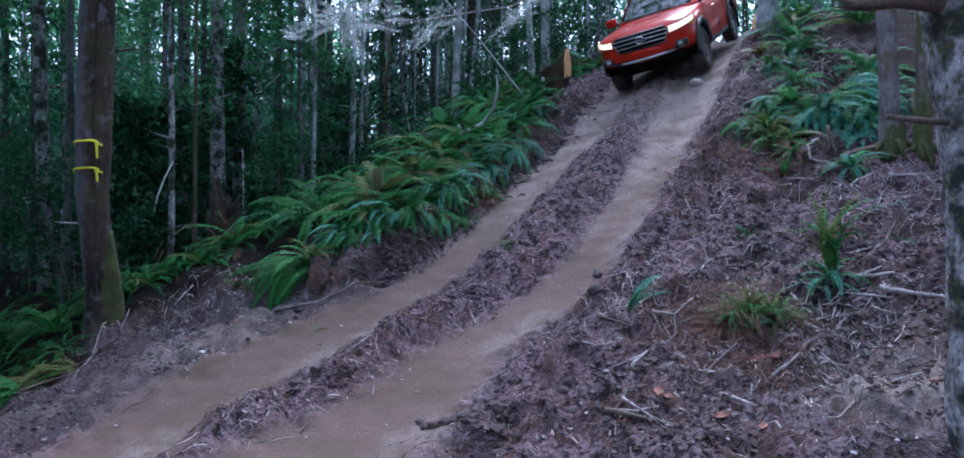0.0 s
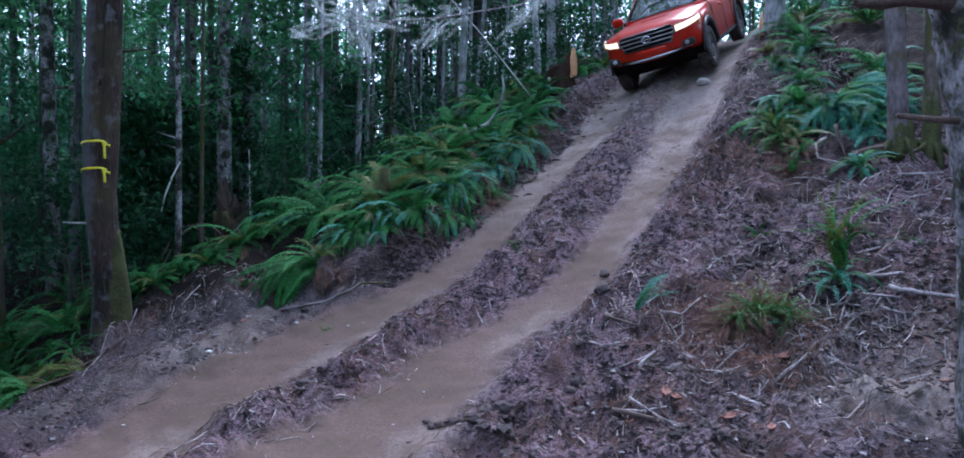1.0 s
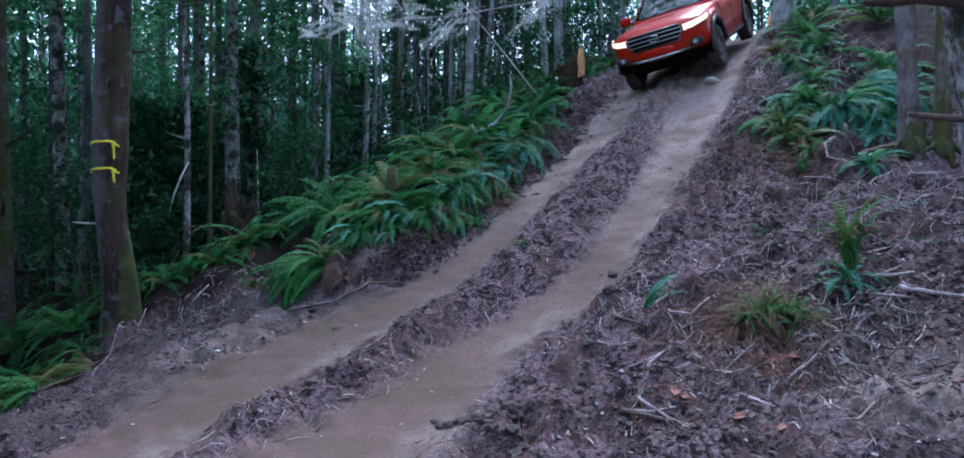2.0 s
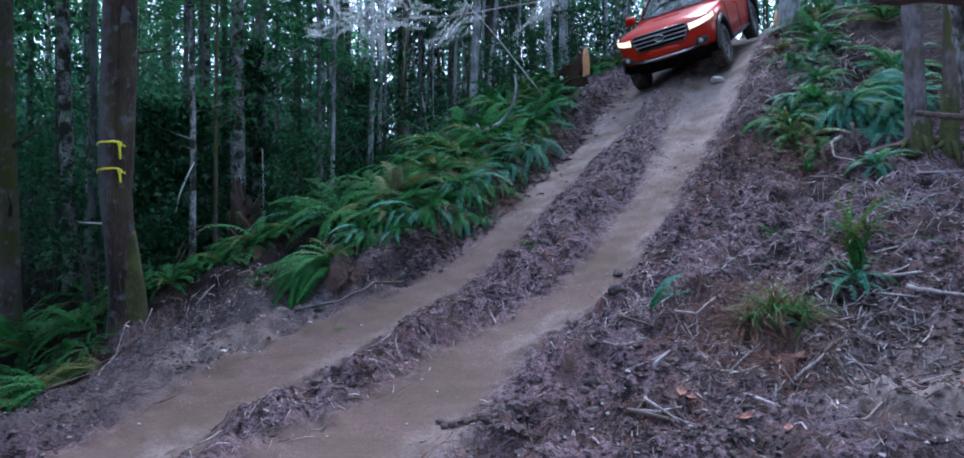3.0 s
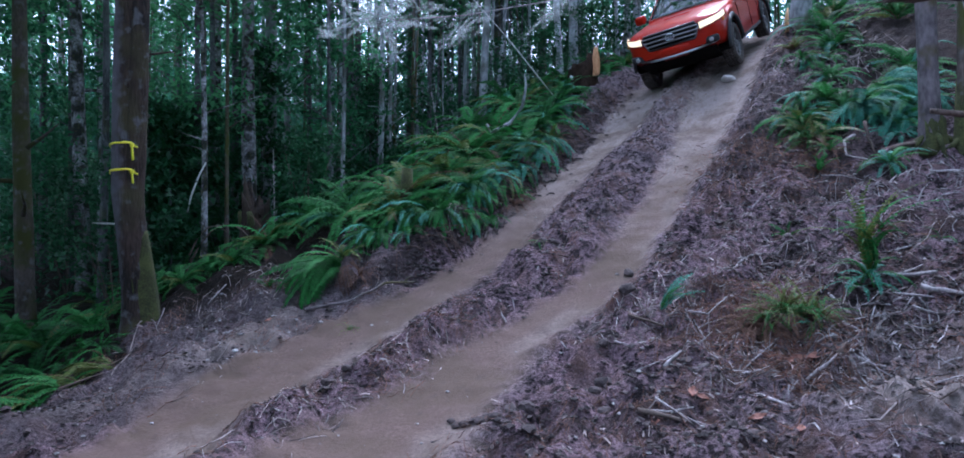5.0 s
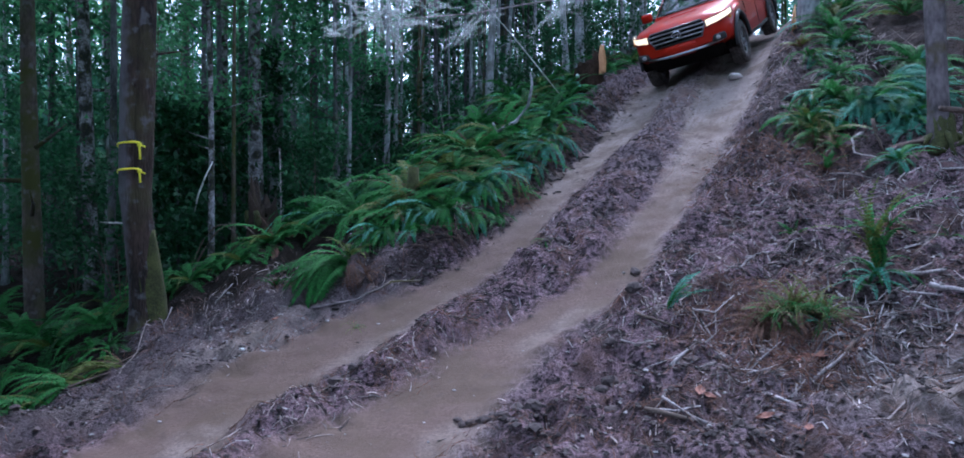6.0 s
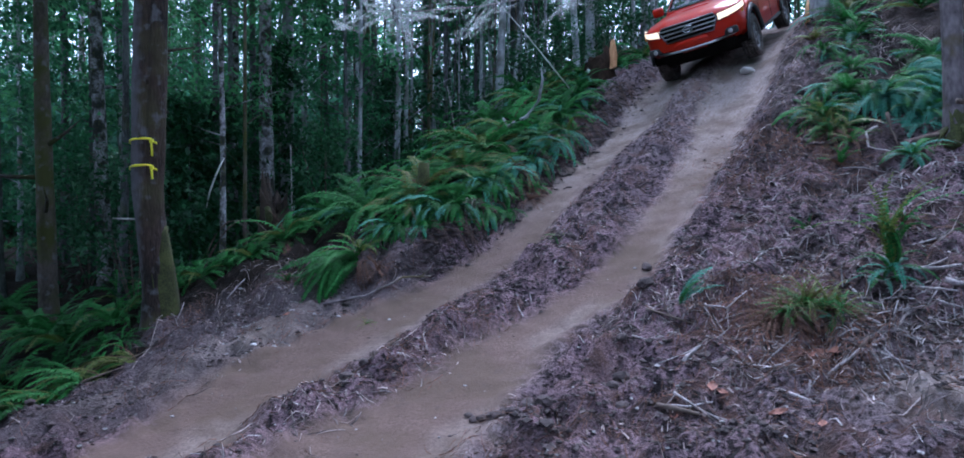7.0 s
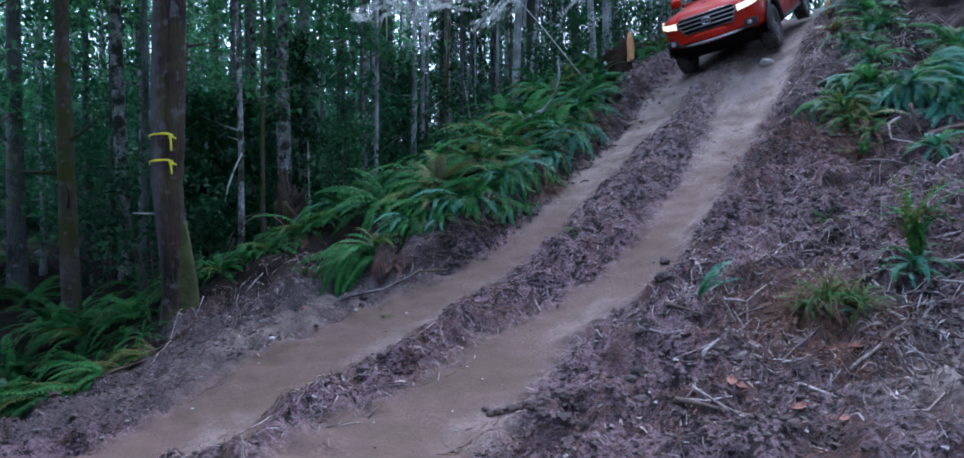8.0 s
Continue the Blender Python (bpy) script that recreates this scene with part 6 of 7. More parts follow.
leaning_stem(0.93, 13.96, height(0.93, 13.96) + 0.05, -1.05, 14.0, 6.48, 0.013)
upright("fallen_branch", [(-5.09, 11.76, 2.72), (-5.20, 11.70, 2.45), (-5.30, 11.66, 2.15), (-5.36, 11.66, 1.88)], [0.013, 0.016, 0.015, 0.010], BLEACHED, "pale dead branch hanging from a slim trunk", "dead branch", "leaning dead stems", 6, 3)
leaning_stem(-4.4, 13.2, height(-4.4, 13.2), -4.5, 13.4, 3.1, 0.02)
leaning_stem(-1.6, 17.0, height(-1.6, 17.0), -1.9, 17.2, 4.9, 0.02)
leaning_stem(-3.0, 18.0, height(-3.0, 18.0), -3.5, 18.6, 4.6, 0.02)


def arching_frond(x, y, span, rise, seed):
    pts = [(x + span * t, y + 0.1 * math.sin(seed + t), height(x, y) + 0.02 + rise * 4 * t * (1 - t) + (height(x + span, y) - height(x, y)) * t) for t in [k / 10 for k in range(11)]]
    return upright("fallen_branch", pts, [0.016 - 0.001 * k for k in range(11)], WOOD_DARK, "dark stem bowed over in an arch among ferns", "dead branch", "bowed dead stems", 6, seed)


upright("mossy_stub", [(-1.46, 10.0, height(-1.46, 10.0) - 0.05), (-1.46, 9.98, height(-1.46, 10.0) + 0.25), (-1.45, 9.98, height(-1.46, 10.0) + 0.52)], [0.10, 0.09, 0.075], MOSS, "upright moss-grown stub among green ferns", "tree stump", seed=6, sides=10)
arching_frond(-5.0, 10.4, 1.0, 0.75, 1)
arching_frond(-4.6, 9.7, 1.1, 0.55, 2)


upright("bent_branch", [(-0.42, 12.6, height(-0.42, 12.6) + 0.5), (-0.34, 12.6, 3.29), (-0.01, 12.61, 3.46), (0.21, 12.62, 3.74), (0.28, 12.62, 4.11), (0.25, 12.62, 4.33)], [0.024, 0.032, 0.032, 0.030, 0.024, 0.010], BARK_PALE, "pale bent branch hanging down into the ferns", "branch", seed=9)


def root_tangle():
    rnd = random.Random(71)
    b = Build()
    for k in range(150):
        x, y = rnd.uniform(-2.2, -0.1), 0.0
        y = 8.92 + 0.28 * (x + 2.15) + rnd.uniform(-0.06, 0.06)
        top = Vector((x, y, height(x, y) + rnd.uniform(0.0, 0.08)))
        dx = rnd.gauss(0, 0.05)
        q = (x + dx, y - rnd.uniform(0.15, 0.4))
        b.tube([top, top + Vector((dx * 0.4, -0.08, -0.02)), (q[0], q[1], height(*q) + 0.01)], [0.009, 0.007, 0.003], 4)
    # darker, thinner roots all along the cut edge
    dark = Build()
    for k in range(300):
        y = rnd.uniform(8.5, 14.0)
        x = float(curve(y, TRACK_Y, TRACK_X)) + 1.17 * float(np.interp(y, LEFT_Y, LEFT_U) - np.interp(y, LEFT_Y, LEFT_W) - rnd.uniform(0.2, 0.75))
        d = Vector((rnd.uniform(0.12, 0.34), -rnd.uniform(0.02, 0.2), 0))
        top = Vector((x, y, height(x, y) + rnd.uniform(0.01, 0.09)))
        q = (x + d.x, y + d.y)
        dark.tube([top, top + d * 0.5 + Vector((0, 0, rnd.uniform(-0.05, 0.02))), (q[0], q[1], height(*q) + 0.005)], [0.007, 0.006, 0.003], 4)
    tagged(new("root_fringe", dark.data("root_fringe", ROOTS)), "fringe of thin reddish roots along the cut edge", "roots", kind="stuff")
    tagged(new("root_tangle", b.data("root_tangle", TWIGS)), "tangle of brown roots hanging from the cut edge", "roots", kind="stuff")


root_tangle()


# stump with a fresh cut and a splintered end
upright("broken_stub", [(5.32, 13.95, height(5.32, 13.95) - 0.05), (5.31, 13.94, height(5.32, 13.95) + 0.25), (5.34, 13.95, height(5.32, 13.95) + 0.48)], [0.045, 0.04, 0.012], WOOD_CUT, "splintered pale stub of a broken sapling", "tree stump", seed=5)


def build_stump():
    x, y = 1.52, 15.0
    ob = thing("tree_stump", (x, y, height(x, y) - 0.05), "dark rotten stump with freshly cut orange wood", "tree stump")
    rnd = random.Random(4)
    b = Build()
    N = 22
    verts = []
    for k, (h, r) in enumerate([(-0.3, 0.42), (0.0, 0.35), (0.2, 0.31), (0.42, 0.29), (0.60, 0.27)]):
        for j in range(N):
            a = j * math.tau / N
            q = r * (1 + 0.13 * math.sin(3 * a + 1) + 0.12 * rnd.uniform(-1, 1))
            top = 0.20 * math.cos(a - 0.3) + 0.14 * rnd.uniform(-1, 1) if k == 4 else 0
            verts.append((q * math.cos(a), q * math.sin(a), h + top))
    faces = [(i * N + j, i * N + (j + 1) % N, (i + 1) * N + (j + 1) % N, (i + 1) * N + j) for i in range(4) for j in range(N)] + [tuple(4 * N + j for j in range(N))]
    rotten = surface("rotten_wood", (0.008, 0.006, 0.004), (0.042, 0.028, 0.019), 0.03, 0.2, 0.95, 0.9, (1, 1, 0.3), depth=0.02)
    rotten.node_tree.nodes["Principled BSDF"].inputs["Specular IOR Level"].default_value = 0.1
    part("stump_wood", b.add(verts, faces).data("stump_wood", rotten), ob)
    c = Build()
    c.add([(0.25, -0.30, 0.26), (0.32, -0.25, 0.28), (0.34, -0.18, 0.52), (0.31, -0.18, 0.72), (0.28, -0.21, 0.84), (0.26, -0.26, 0.55)] + [(0.16, -0.18, 0.22), (0.27, -0.10, 0.25), (0.28, 0.0, 0.52), (0.26, -0.08, 0.78), (0.22, -0.12, 0.86), (0.17, -0.16, 0.55)], [(0, 1, 2, 3, 4, 5), (11, 10, 9, 8, 7, 6)] + [(k + 6, (k + 1) % 6 + 6, (k + 1) % 6, k) for k in range(6)])
    part("cut_face", c.data("cut_face", WOOD_CUT, False), ob, "bright orange fresh-cut splinter")
    part("knot", Build().tube([(-0.27, -0.40, 0.16), (-0.28, -0.47, 0.17)], [0.035, 0.03], 10, 0.1, rnd).data("knot", LICHEN), ob, "small white spot")


build_stump()


def rotten_snag(x, y, r, top):
    """A broken rotten trunk, ragged at the top, with moss over one shoulder."""
    rnd = random.Random(14)
    z0 = height(x, y) - 0.1
    ob = thing("tree_stump", (x, y, z0), "brown rotten broken trunk with moss among ferns", "tree stump")
    tall, N = top - z0, 20
    verts = []
    for i in range(9):
        h = tall * i / 8
        for j in range(N):
            a = j * math.tau / N
            q = r * (1.35 - 0.45 * (i / 8) ** 0.6) * (1 + 0.12 * math.sin(3 * a + 0.7) + 0.10 * rnd.uniform(-1, 1))
            jag = 0.30 * math.cos(a - 2.4) + rnd.uniform(-0.28, 0.22) if i == 8 else 0
            verts.append((q * math.cos(a), q * math.sin(a), h + jag))
    faces = [(i * N + j, i * N + (j + 1) % N, (i + 1) * N + (j + 1) % N, (i + 1) * N + j) for i in range(8) for j in range(N)] + [(8 * N + j, 8 * N + (j + 1) % N, 9 * N) for j in range(N)]
    verts.append((0.0, 0.05, tall * 0.72))
    part("stump_wood", Build().add(verts, faces).data("stump_wood", surface("red_rot", (0.009, 0.006, 0.004), (0.055, 0.036, 0.022), 0.03, 0.25, 0.95, 0.9, (1, 1, 0.3), depth=0.02)), ob)
    m = Build()
    for k in range(14):
        a, h = rnd.uniform(3.4, 6.0), rnd.uniform(0.35, 0.85) * tall
        p = Vector((math.cos(a) * r * 0.98, math.sin(a) * r * 0.98, h))
        m.tube([p, p + Vector((0.02, -0.03, -0.10)), p + Vector((0.0, -0.03, -0.24))], [0.05, 0.06, 0.02], 7, 0.2, rnd)
    part("moss", m.data("moss", MOSS), ob, "hanging green moss")


rotten_snag(-4.35, 12.0, 0.25, 2.1)


def near_trunk():
    """A knotted trunk close by, with lichen and broken limbs."""
    x, y = 2.93, 4.05
    z = height(x, y)
    ob = thing("tree", (x, y, z - 0.02), "near lichen-covered trunk with two broken limbs", "tree", "trees of the wood")
    rnd = random.Random(8)
    path = [(0.10, 0, -0.3), (0.05, 0, 0.1), (0.03, 0, 0.6), (0.02, 0, 1.1), (0.00, 0, 1.5), (-0.03, 0, 1.9), (-0.06, 0, 2.3), (-0.10, 0, 2.7), (-0.12, 0, 3.2), (-0.13, 0, 4.2), (-0.10, 0, 6.5), (0.0, 0, 10.0)]
    radii = [0.34, 0.29, 0.265, 0.262, 0.27, 0.275, 0.31, 0.34, 0.31, 0.27, 0.2, 0.08]
    fine, rr = [], []
    for (a, b), (r, q) in zip(zip(path, path[1:]), zip(radii, radii[1:])):
        for k in range(5):
            fine.append(Vector(a).lerp(Vector(b), k / 5))
            rr.append(r + (q - r) * k / 5)
    part("trunk", Build().tube(fine, rr, 26, 0.055, rnd).data("trunk", BARK_LICHEN), ob)
    top = 1.6 - z + 0.02
    arm = Build().tube([(-0.30, -0.05, top + 1.24), (-0.42, -0.08, top + 1.262), (-0.55, -0.1, top + 1.265), (-0.66, -0.115, top + 1.262), (-0.78, -0.12, top + 1.248), (-0.86, -0.12, top + 1.24), (-0.93, -0.12, top + 1.232)], [0.06, 0.050, 0.047, 0.041, 0.043, 0.036, 0.026], 14, 0.20, rnd)
    for k in range(9):
        a = k * 0.7
        root = Vector((-0.90, -0.12 + 0.022 * math.cos(a), top + 1.235 + 0.022 * math.sin(a)))
        arm.tube([root, root + Vector((-rnd.uniform(0.04, 0.11), 0.01 * math.cos(a), 0.012 * math.sin(a) - 0.004))], [0.008, 0.002], 4)
    part("limb", arm.data("limb", WOOD_DARK), ob, "dark broken limb with a splintered end")
    part("limb", Build().tube([(-0.2, 0, top + 0.605), (-0.40, -0.02, top + 0.610), (-0.64, -0.02, top + 0.635)], [0.028, 0.020, 0.015], 9, 0.12, rnd).data("limb", WOOD_DARK), ob, "short brown broken limb")
    part("crown", CROWNS[("broad", 0)], ob)


near_trunk()


# yellow marking tapes round the tree
TAPE = plain("yellow_tape", (0.85, 0.80, 0.03), 0.45)


def tape(z, tail, seed):
    """A band of tape round the trunk, knotted, with a hanging end."""
    rnd = random.Random(seed)
    x, y = TAPED.location.x - 0.105, TAPED.location.y
    r = 0.167 + 0.014
    ob = thing("marking_tape", (x, y, TAPED.location.z + z), "bright yellow marking tape tied round a tree", "tape", "tapes on the tree")
    band = [[(math.cos(a) * r, math.sin(a) * r, h + 0.025 * math.sin(a * 1.0 + 2.6) + 0.004 * rnd.uniform(-1, 1)) for a in [k * math.tau / 40 for k in range(41)]] for h in (-0.012, 0.012)]
    part("band", sheet("band", band, TAPE, 0.002), ob)
    kx, ky = r * 0.78, -r * 0.68
    part("knot", Build().box((kx - 0.022, ky - 0.03, -0.028), (kx + 0.026, ky, 0.020), 0.008).data("knot", TAPE), ob)
    part("tape_end", sheet("tape_end", [[(kx + dx + 0.02 * t, ky - 0.018 - 0.02 * t, -0.01 - tail * t) for dx in (-0.014, 0.014)] for t in (0, 0.3, 0.6, 1.0)], TAPE, 0.002), ob)
    part("tape_end", sheet("tape_end", [[(kx + 0.01 + 0.06 * t, ky - 0.015, -0.01 + dz - 0.02 * t) for dz in (-0.012, 0.012)] for t in (0, 0.5, 1.0)], TAPE, 0.002), ob)


tape(2.58 - TAPED.location.z - 0.0, 0.17, 1)
tape(2.27 - TAPED.location.z - 0.0, 0.13, 2)


# ---- loose matter on the slope ----
def scatter(n, rnd, lo, hi, keep):
    """Places on the slope where keep(u, e, x, y) is likelier than chance."""
    out = []
    while sum(map(len, out)) < n:
        x, y = rnd.uniform(lo[0], hi[0], 8000), rnd.uniform(lo[1], hi[1], 8000)
        # nearer ground gets more of the small pieces
        ok = (rnd.uniform(0, 1, 8000) < keep(across(x, y), beyond(x, y), x, y)) & (rnd.uniform(0, 1, 8000) < np.clip(7.5 / y, 0.15, 1.3))
        out.append(np.stack([x[ok], y[ok]], -1))
    p = np.concatenate(out)[:n]
    return p[:, 0], p[:, 1], ground_z(p[:, 0], p[:, 1])


def worn(u, y):
    """Less lies loose on the packed top of the track."""
    return 1 - 0.5 * smooth((y - 10.5) / 3) * (np.abs(u) < 1.3)


def loose_soil(u, e, x, y):
    bare = 1 - ruts(u, x, y)
    return np.where(bare < 0.6, 0.01, bare) * worn(u, y) * np.where(e > 0.4, 0.1, 1) * np.where(np.abs(u) < 0.5, 0.38, np.where(u > 1.0, np.clip(0.5 + 1.0 * rough(x, y, 0.5, 35), 0.05, 1), np.where(u < -1.1, np.clip(0.35 + 0.7 * rough(x, y, 0.5, 36), 0.05, 1), 0.3)))


def lumps(name, n, size, mat, seed, label, category, keep=loose_soil, flat=0.7, spread_size=0.45):
    """Many small uneven lumps of soil or stone, half sunk."""
    rnd = np.random.default_rng(seed)
    x, y, z = scatter(n, rnd, (-4.4, 3.9), (6.2, 16.5), keep)
    unit = np.array([(1, 0, 0), (0, 1, 0), (-1, 0, 0), (0, -1, 0), (0, 0, 1), (0, 0, -1)], float)
    unit = np.concatenate([unit, np.array([(0.6, 0.6, 0.55), (-0.6, 0.6, 0.5), (-0.6, -0.6, 0.55), (0.6, -0.6, 0.5)])])
    tri = np.array([(0, 6, 9), (0, 1, 6), (1, 7, 6), (1, 2, 7), (2, 8, 7), (2, 3, 8), (3, 9, 8), (3, 0, 9), (6, 7, 4), (7, 8, 4), (8, 9, 4), (9, 6, 4)])
    s = size * np.exp(np.clip(rnd.normal(0, spread_size, n), -1.2, 0.65))
    shape = unit[None] * rnd.uniform(0.65, 1.3, (n, len(unit), 1)) * np.stack([s * rnd.uniform(0.7, 1.3, n), s * rnd.uniform(0.7, 1.3, n), s * flat], -1)[:, None, :]
    v = shape + np.stack([x, y, z + s * flat * 0.25], -1)[:, None, :]
    f = tri[None] + (np.arange(n) * len(unit))[:, None, None]
    tagged(new(name, mesh_data(name, v.reshape(-1, 3), f.reshape(-1, 3), mat, False)), label, category, kind="stuff")


def litter(name, n, length, thick, mat, seed, label, category, keep, lift=0.5, bend=0.25):
    """Many short stems lying every way: three-sided, in two bent pieces."""
    rnd = np.random.default_rng(seed)
    x, y, z = scatter(n, rnd, (-4.4, 3.9), (6.2, 16.5), keep)
    a, l = rnd.uniform(0, math.tau, n), length * np.exp(rnd.normal(0, 0.5, n))
    w = thick * rnd.uniform(0.6, 1.5, n)
    d = np.stack([np.cos(a), np.sin(a)], -1) * l[:, None] * 0.5
    k = rnd.normal(0, bend, n) * l
    side = np.stack([-np.sin(a), np.cos(a)], -1)
    ends = [np.stack([x, y], -1) - d, np.stack([x, y], -1) + side * k[:, None] * 0.4, np.stack([x, y], -1) + d]
    tip = np.abs(rnd.normal(0, lift, n)) * l * 0.5
    rings = []
    for j, e in enumerate(ends):
        h = ground_z(e[:, 0], e[:, 1]) + w * 0.5 + (tip if j == 2 else 0.35 * tip if j == 1 else 0)
        t = w * (1.0, 0.85, 0.45)[j]
        for q in (0, 2.1, 4.2):
            rings.append(np.stack([e[:, 0] + side[:, 0] * t * math.cos(q), e[:, 1] + side[:, 1] * t * math.cos(q), h + t * math.sin(q)], -1))
    v = np.stack(rings, 1)
    quad = [(j * 3 + i, j * 3 + (i + 1) % 3, j * 3 + 3 + (i + 1) % 3, j * 3 + 3 + i) for j in (0, 1) for i in range(3)]
    f = np.array(quad)[None] + (np.arange(n) * 9)[:, None, None]
    tagged(new(name, mesh_data(name, v.reshape(-1, 3), f.reshape(-1, 4), mat, False)), label, category, kind="stuff")


def right_side(u, e, x, y):
    return (1 - 0.72 * smooth((y - 6.3) / 1.2)) * np.where(u > 1.15, np.clip(0.25 + 1.0 * rough(x, y, 0.9, 31), 0.03, 1) * np.where((x > 2.5) & (y < 5.3), 0.3, 1), np.where(np.abs(u) < 0.42, 0.25, 0.03)) * (1 - ruts(u, x, y)) * np.where(e > 0.2, 0.2, 1)


def ridge(u, e, x, y):
    return (1 - 0.5 * smooth((y - 6.8) / 1.2) * (u > 1.1)) * np.where(np.abs(u) < 0.5, np.clip(0.5 + 0.9 * rough(x, y, 0.6, 33), 0, 1), np.where(u > 1.1, np.clip(0.3 + 0.9 * rough(x, y, 0.7, 34), 0, 1), np.where((u < -1.2) & (e < 0.6), np.clip(0.05 + 0.5 * rough(x, y, 0.5, 34), 0, 1), 0.0))) * (1 - ruts(u, x, y)) * worn(u, y)


lumps("soil_clods", 12500, 0.0150, CLOD, 41, "loose dark clods of soil over the slope", "soil clods")
lumps("large_clods", 900, 0.028, CLOD, 42, "larger dark clods of soil along the ruts", "soil clods", spread_size=0.35)
lumps("pebbles", 2100, 0.011, STONE, 43, "small pale pebbles in the soil", "pebbles", lambda u, e, x, y: loose_soil(u, e, x, y) * 0.8 + 0.05)
litter("dark_twigs", 1300, 0.07, 0.0050, ROOTS, 51, "dark reddish twigs strewn on the slope", "twigs", right_side, 0.5, 0.3)
litter("twig_litter", 4000, 0.085, 0.0046, TWIGS, 44, "thin dead twigs strewn on the slope", "twigs", right_side, 0.35, 0.25)
litter("needle_litter", 8500, 0.06, 0.0026, NEEDLES, 45, "reddish dead needles and stalks on the soil", "plant litter", ridge, 0.7)
litter("red_litter", 3600, 0.08, 0.0032, NEEDLES, 47, "tangle of reddish dead stalks round a fern tuft", "plant litter", lambda u, e, x, y: np.exp(-(((x - 2.0) / 0.55) ** 2 + ((y - 5.95) / 0.6) ** 2)) + 0.6 * np.exp(-(((x - 2.1) / 0.35) ** 2 + ((y - 5.3) / 0.3) ** 2)) + 0.5 * np.exp(-(((x - 3.4) / 0.7) ** 2 + ((y - 9.4) / 0.8) ** 2)), 0.8, 0.5)
litter("stalk_heaps", 260, 0.12, 0.0062, WOOD_DRY, 48, "loose heaps of pale broken stalks on the slope", "stalks", lambda u, e, x, y: np.exp(-(((x - 4.05) / 0.5) ** 2 + ((y - 7.9) / 0.35) ** 2)) + np.exp(-(((x - 3.1) / 0.5) ** 2 + ((y - 5.85) / 0.28) ** 2)) + 0.8 * np.exp(-(((x - 4.8) / 0.4) ** 2 + ((y - 7.7) / 0.4) ** 2)) + 0.7 * np.exp(-(((x - 2.6) / 0.5) ** 2 + ((y - 5.35) / 0.25) ** 2)), 0.35, 0.12)
lumps("edge_clods", 1500, 0.022, CLOD, 50, "dark crumbling soil along the cut edge below the ferns", "soil clods", lambda u, e, x, y: np.exp(-(((-u + np.interp(y, LEFT_Y, LEFT_U) - np.interp(y, LEFT_Y, LEFT_W) - 0.22) / 0.2) ** 2)) * (y > 8.2) * (y < 14.5))
litter("wood_chips", 3200, 0.030, 0.0060, TWIGS, 49, "short brown chips of broken wood in the soil", "wood chips", lambda u, e, x, y: right_side(u, e, x, y) + 0.6 * ridge(u, e, x, y), 0.3, 0.1)
litter("bank_twigs", 420, 0.16, 0.0075, TWIGS, 52, "brown dead twigs tangled on the bank between ferns", "twigs", lambda u, e, x, y: np.exp(-(((x - 5.3) / 0.7) ** 2 + ((y - 11.4) / 0.6) ** 2)) + np.exp(-(((x - 4.5) / 0.4) ** 2 + ((y - 11.2) / 0.8) ** 2)) + np.exp(-(((x - 6.1) / 0.4) ** 2 + ((y - 12.4) / 0.5) ** 2)), 0.5, 0.4)
litter("crest_litter", 420, 0.06, 0.0044, TWIGS, 53, "brown twigs and stalks on the crest of the loose soil", "twigs", lambda u, e, x, y: np.exp(-(((x + 3.2) / 0.75) ** 2 + ((y - 8.35 - 0.25 * (x + 3.2)) / 0.42) ** 2)) + 0.5 * np.exp(-(((x + 1.6) / 0.4) ** 2 + ((y - 8.2) / 0.2) ** 2)), 0.5, 0.3)
litter("crest_needles", 900, 0.05, 0.0034, ROOTS, 54, "dark reddish dead stalks on the crest of the loose soil", "plant litter", lambda u, e, x, y: np.exp(-(((x + 3.2) / 0.8) ** 2 + ((y - 8.45 - 0.25 * (x + 3.2)) / 0.36) ** 2)), 0.6, 0.4)
lumps("pale_pebbles", 170, 0.013, STONE, 55, "pale pebbles in the loose grey soil", "pebbles", lambda u, e, x, y: np.exp(-(((x + 3.0) / 0.7) ** 2 + ((y - 7.8) / 0.6) ** 2)))
litter("pale_stalks", 950, 0.08, 0.0055, WOOD_DRY, 46, "pale broken stalks strewn on the slope", "stalks", right_side, 0.35, 0.15)


def stone(x, y, s, label, mat=STONE, name="stone", category="stone", group="stones on the track", flat=0.6, seed=0):
    rnd = random.Random(seed)
    bm = bmesh.new()
    bmesh.ops.create_icosphere(bm, subdivisions=2, radius=s)
    for v in bm.verts:
        v.co = Vector((v.co.x * 1.3, v.co.y * 0.9, v.co.z * flat)) * (1 + 0.30 * noise.noise(v.co * (1.6 / s) + Vector((seed, 3, 1))) + 0.06 * rnd.uniform(-1, 1))
    me = bpy.data.meshes.new(name)
    bm.to_mesh(me)
    bm.free()
    me.materials.append(mat)
    ob = new(name, me)
    ob.location = (x, y, height(x, y) + s * flat * 0.35)
    ob.rotation_euler = (0.1, 0.1, seed * 1.3)
    return tagged(ob, label, category, group)


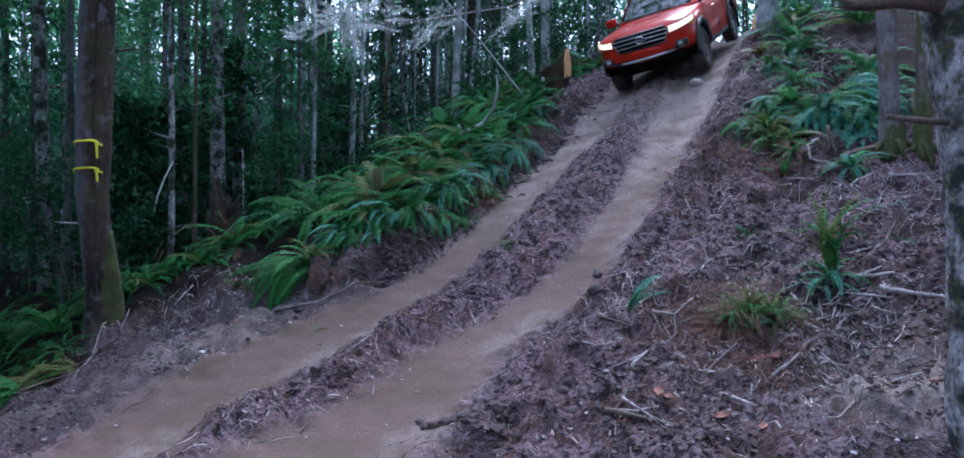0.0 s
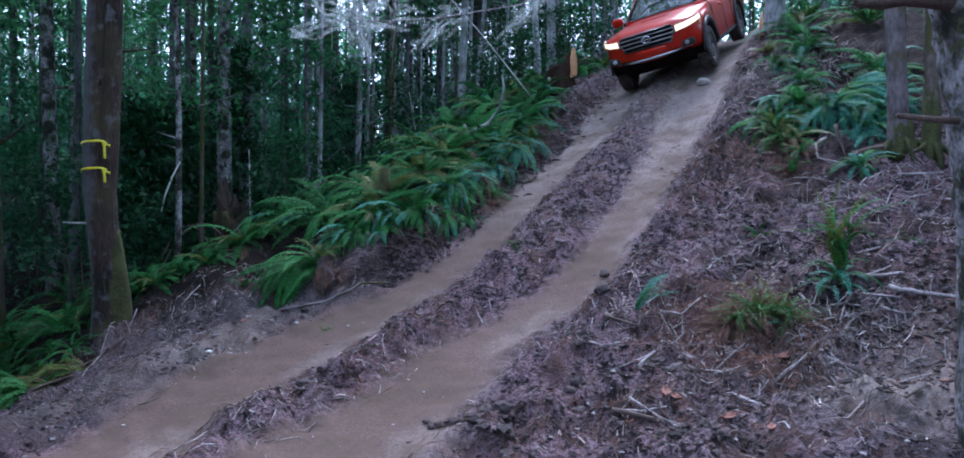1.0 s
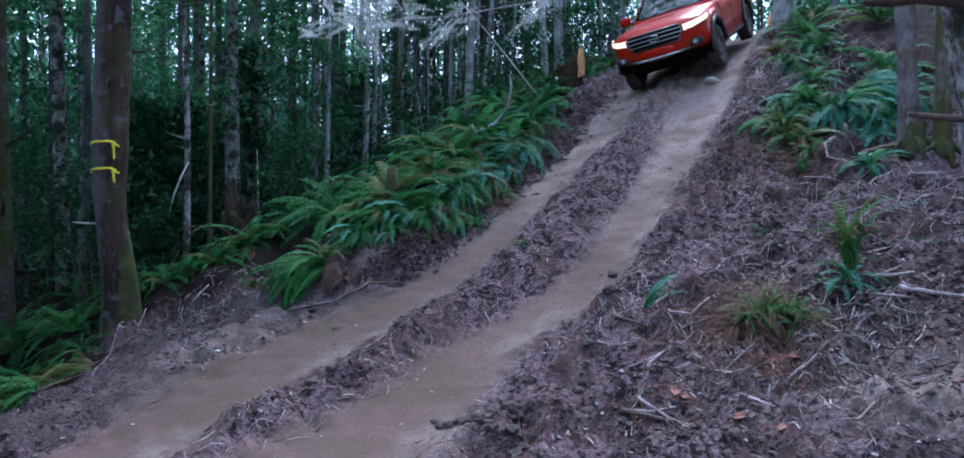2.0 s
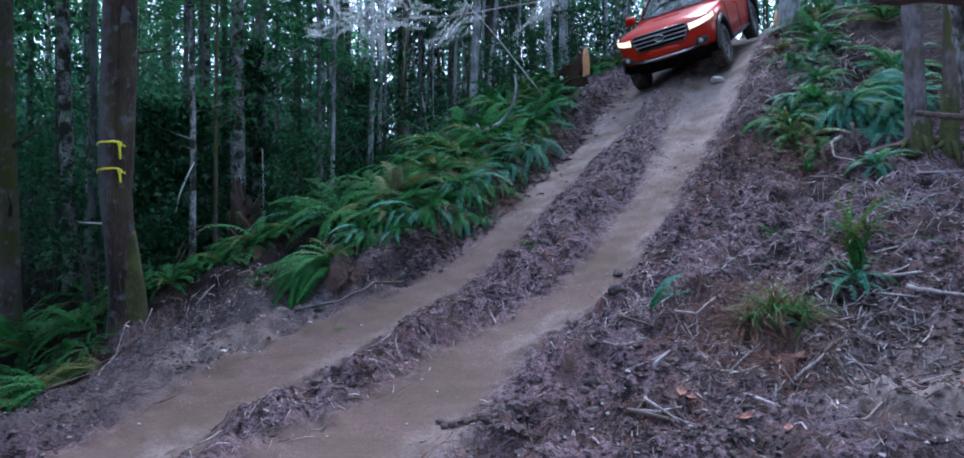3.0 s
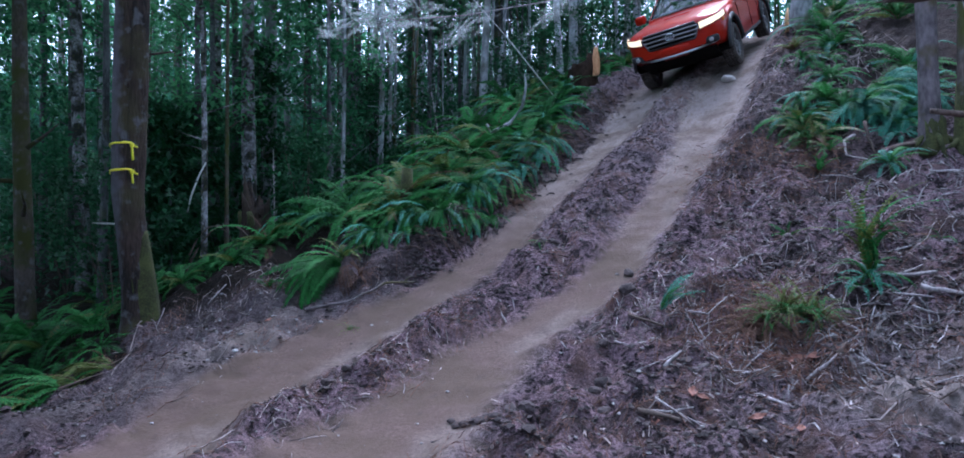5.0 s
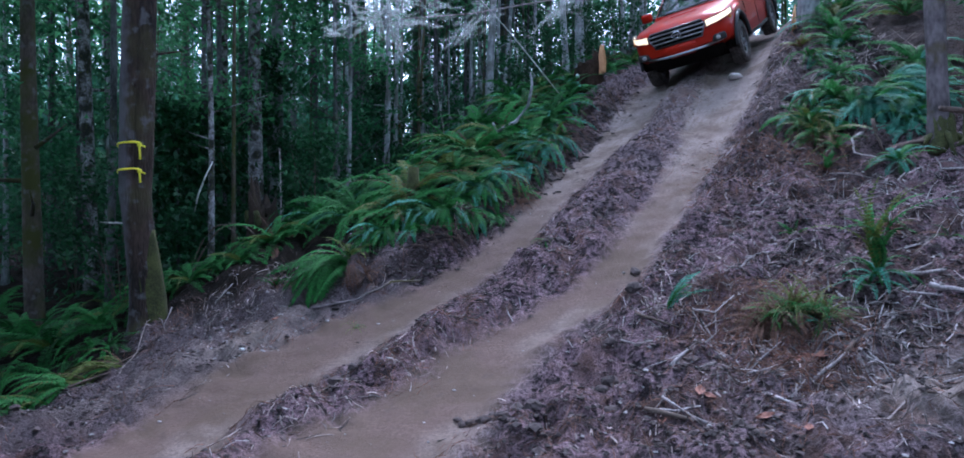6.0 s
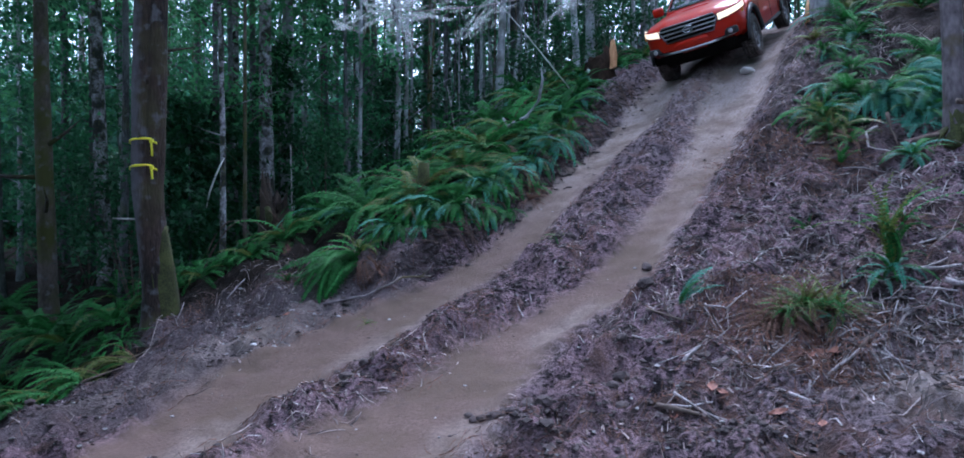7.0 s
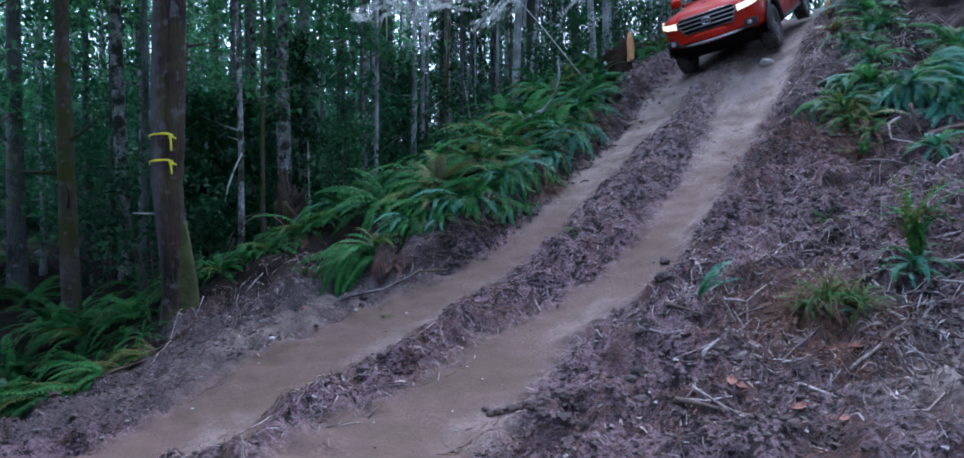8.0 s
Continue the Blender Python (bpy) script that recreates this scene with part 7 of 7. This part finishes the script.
stone(3.96, 13.15, 0.15, "pale flat stone lying in the rut", plain("pale_stone", (0.55, 0.53, 0.52), 0.85), flat=0.45, seed=1)
stone(-2.79, 7.1, 0.028, "small white stone on dark soil", plain("white_stone", (0.75, 0.74, 0.72), 0.8), seed=2)
for k, (x, y, s) in enumerate([(-2.3, 7.55, 0.020), (-2.95, 7.55, 0.018), (-3.3, 7.0, 0.016), (-2.5, 6.9, 0.018), (-2.0, 7.4, 0.022), (-3.1, 8.0, 0.024)]):
    stone(x, y, s, "small pale stone on dark soil", STONE, seed=40 + k)
stone(-3.5, 8.5, 0.022, "small white stone on dark soil", STONE, seed=3)
for k, (x, y, s) in enumerate([(-1.52, 5.88, 0.06), (-1.40, 5.98, 0.045), (-0.13, 5.05, 0.04), (-0.02, 5.12, 0.05), (0.10, 5.16, 0.05), (0.66, 5.22, 0.06), (0.62, 5.45, 0.05), (1.05, 6.6, 0.07), (1.2, 7.4, 0.06), (-0.46, 5.30, 0.028), (-0.42, 5.24, 0.036), (-0.35, 5.21, 0.042), (-0.28, 5.17, 0.040), (-0.24, 5.12, 0.046), (-0.18, 5.15, 0.036), (-0.20, 5.07, 0.038), (0.70, 5.62, 0.06), (0.75, 5.95, 0.05), (0.36, 8.4, 0.06), (0.48, 8.3, 0.05)]):
    stone(x, y, s, "dark crumbling clod of soil beside the rut", CLOD, "clod", "soil clod", "big clods by the ruts", 0.75, 20 + k)


def dead_leaf(x, y, s, turn, label="curled reddish dead leaf on the soil"):
    g = [[Vector((s * (t - 0.5) * 2, s * w * 0.55 * math.sin(math.pi * min(max(t, 0.04), 0.96)), s * (0.25 * abs(w) + 0.3 * (t - 0.5) ** 2))) for w in (-1, -0.5, 0, 0.5, 1)] for t in [k / 8 for k in range(9)]]
    ob = new("dead_leaf", sheet("dead_leaf", g, LEAF_DEAD, 0.002))
    ob.matrix_world = Matrix.Translation((x, y, height(x, y) + 0.008)) @ slope_turn(x, y) @ Matrix.Rotation(turn, 4, "Z")
    return tagged(ob, label, "dead leaf", "dead leaves on the soil")


for k, (x, y, s) in enumerate([(1.59, 4.73, 0.06), (1.80, 4.56, 0.05), (2.20, 5.48, 0.10), (2.26, 5.44, 0.07), (1.25, 5.05, 0.06), (1.30, 5.0, 0.05), (2.05, 5.42, 0.06), (0.95, 4.83, 0.05), (3.0, 4.7, 0.05), (-2.6, 7.6, 0.05)]):
    dead_leaf(x, y, s, k * 1.1)


# lichen hanging from a limb overhead
def hanging_lichen():
    ob = thing("hanging_branch", (-0.35, 1.9, 2.32), "pale lichen-hung branch tip close overhead", "branch")
    rnd = random.Random(12)
    arm = [Vector((-0.5, 1.9, 2.20)), Vector((-0.32, 1.9, 2.15)), Vector((-0.14, 1.9, 2.16)), Vector((0.08, 1.92, 2.20)), Vector((0.5, 2.0, 2.45)), Vector((1.4, 2.6, 3.3)), Vector((2.75, 3.9, 4.3))]
    o = Vector((-0.35, 1.9, 2.32))
    part("limb", Build().tube([p - o for p in arm], [0.0008, 0.0010, 0.0013, 0.002, 0.007, 0.02, 0.035], 6).data("limb", WOOD_DRY), ob)
    beards = [
        ([(-0.433, 2.145), (-0.402, 2.155), (-0.366, 2.156), (-0.325, 2.141), (-0.279, 2.149), (-0.224, 2.144)], 0.012, 70),
        ([(-0.354, 2.187), (-0.366, 2.151), (-0.371, 2.099)], 0.008, 34),
        ([(-0.522, 2.123), (-0.486, 2.116), (-0.453, 2.135), (-0.446, 2.171), (-0.462, 2.204)], 0.006, 40),
        ([(-0.358, 2.135), (-0.342, 2.109), (-0.332, 2.073)], 0.006, 20),
        ([(-0.173, 2.098), (-0.14, 2.131), (-0.091, 2.16)], 0.018, 44),
        ([(0.04, 2.126), (0.078, 2.156), (0.11, 2.185), (0.143, 2.205)], 0.006, 34),
        ([(-0.41, 2.197), (-0.328, 2.184), (-0.214, 2.193)], 0.024, 54),
    ]
    for line, wide, n in beards:
        t = Build()
        for k in range(n):
            q = rnd.uniform(0, len(line) - 1.001)
            (ax, az), (bx, bz) = line[int(q)], line[int(q) + 1]
            f = q - int(q)
            along = Vector((bx - ax, 0, bz - az)).normalized()
            p = Vector((ax + (bx - ax) * f + rnd.gauss(0, wide), 1.9 + rnd.gauss(0, 0.03), az + (bz - az) * f + rnd.gauss(0, wide))) - o
            d = (along + Vector((rnd.gauss(0, 0.35), rnd.gauss(0, 0.4), rnd.gauss(0, 0.35)))) * rnd.uniform(0.02, 0.06)
            w = rnd.uniform(0.002, 0.006)
            t.tube([p - d * 0.5, p - d * 0.2, p + Vector((0, 0, rnd.uniform(-0.004, 0.002))), p + d * 0.5], [w * 0.3, w, w, w * 0.2], 6)
        tagged(part("lichen_tuft", t.data("lichen_tuft", WISP), ob, "pale wispy lichen"), kind="stuff")


hanging_lichen()
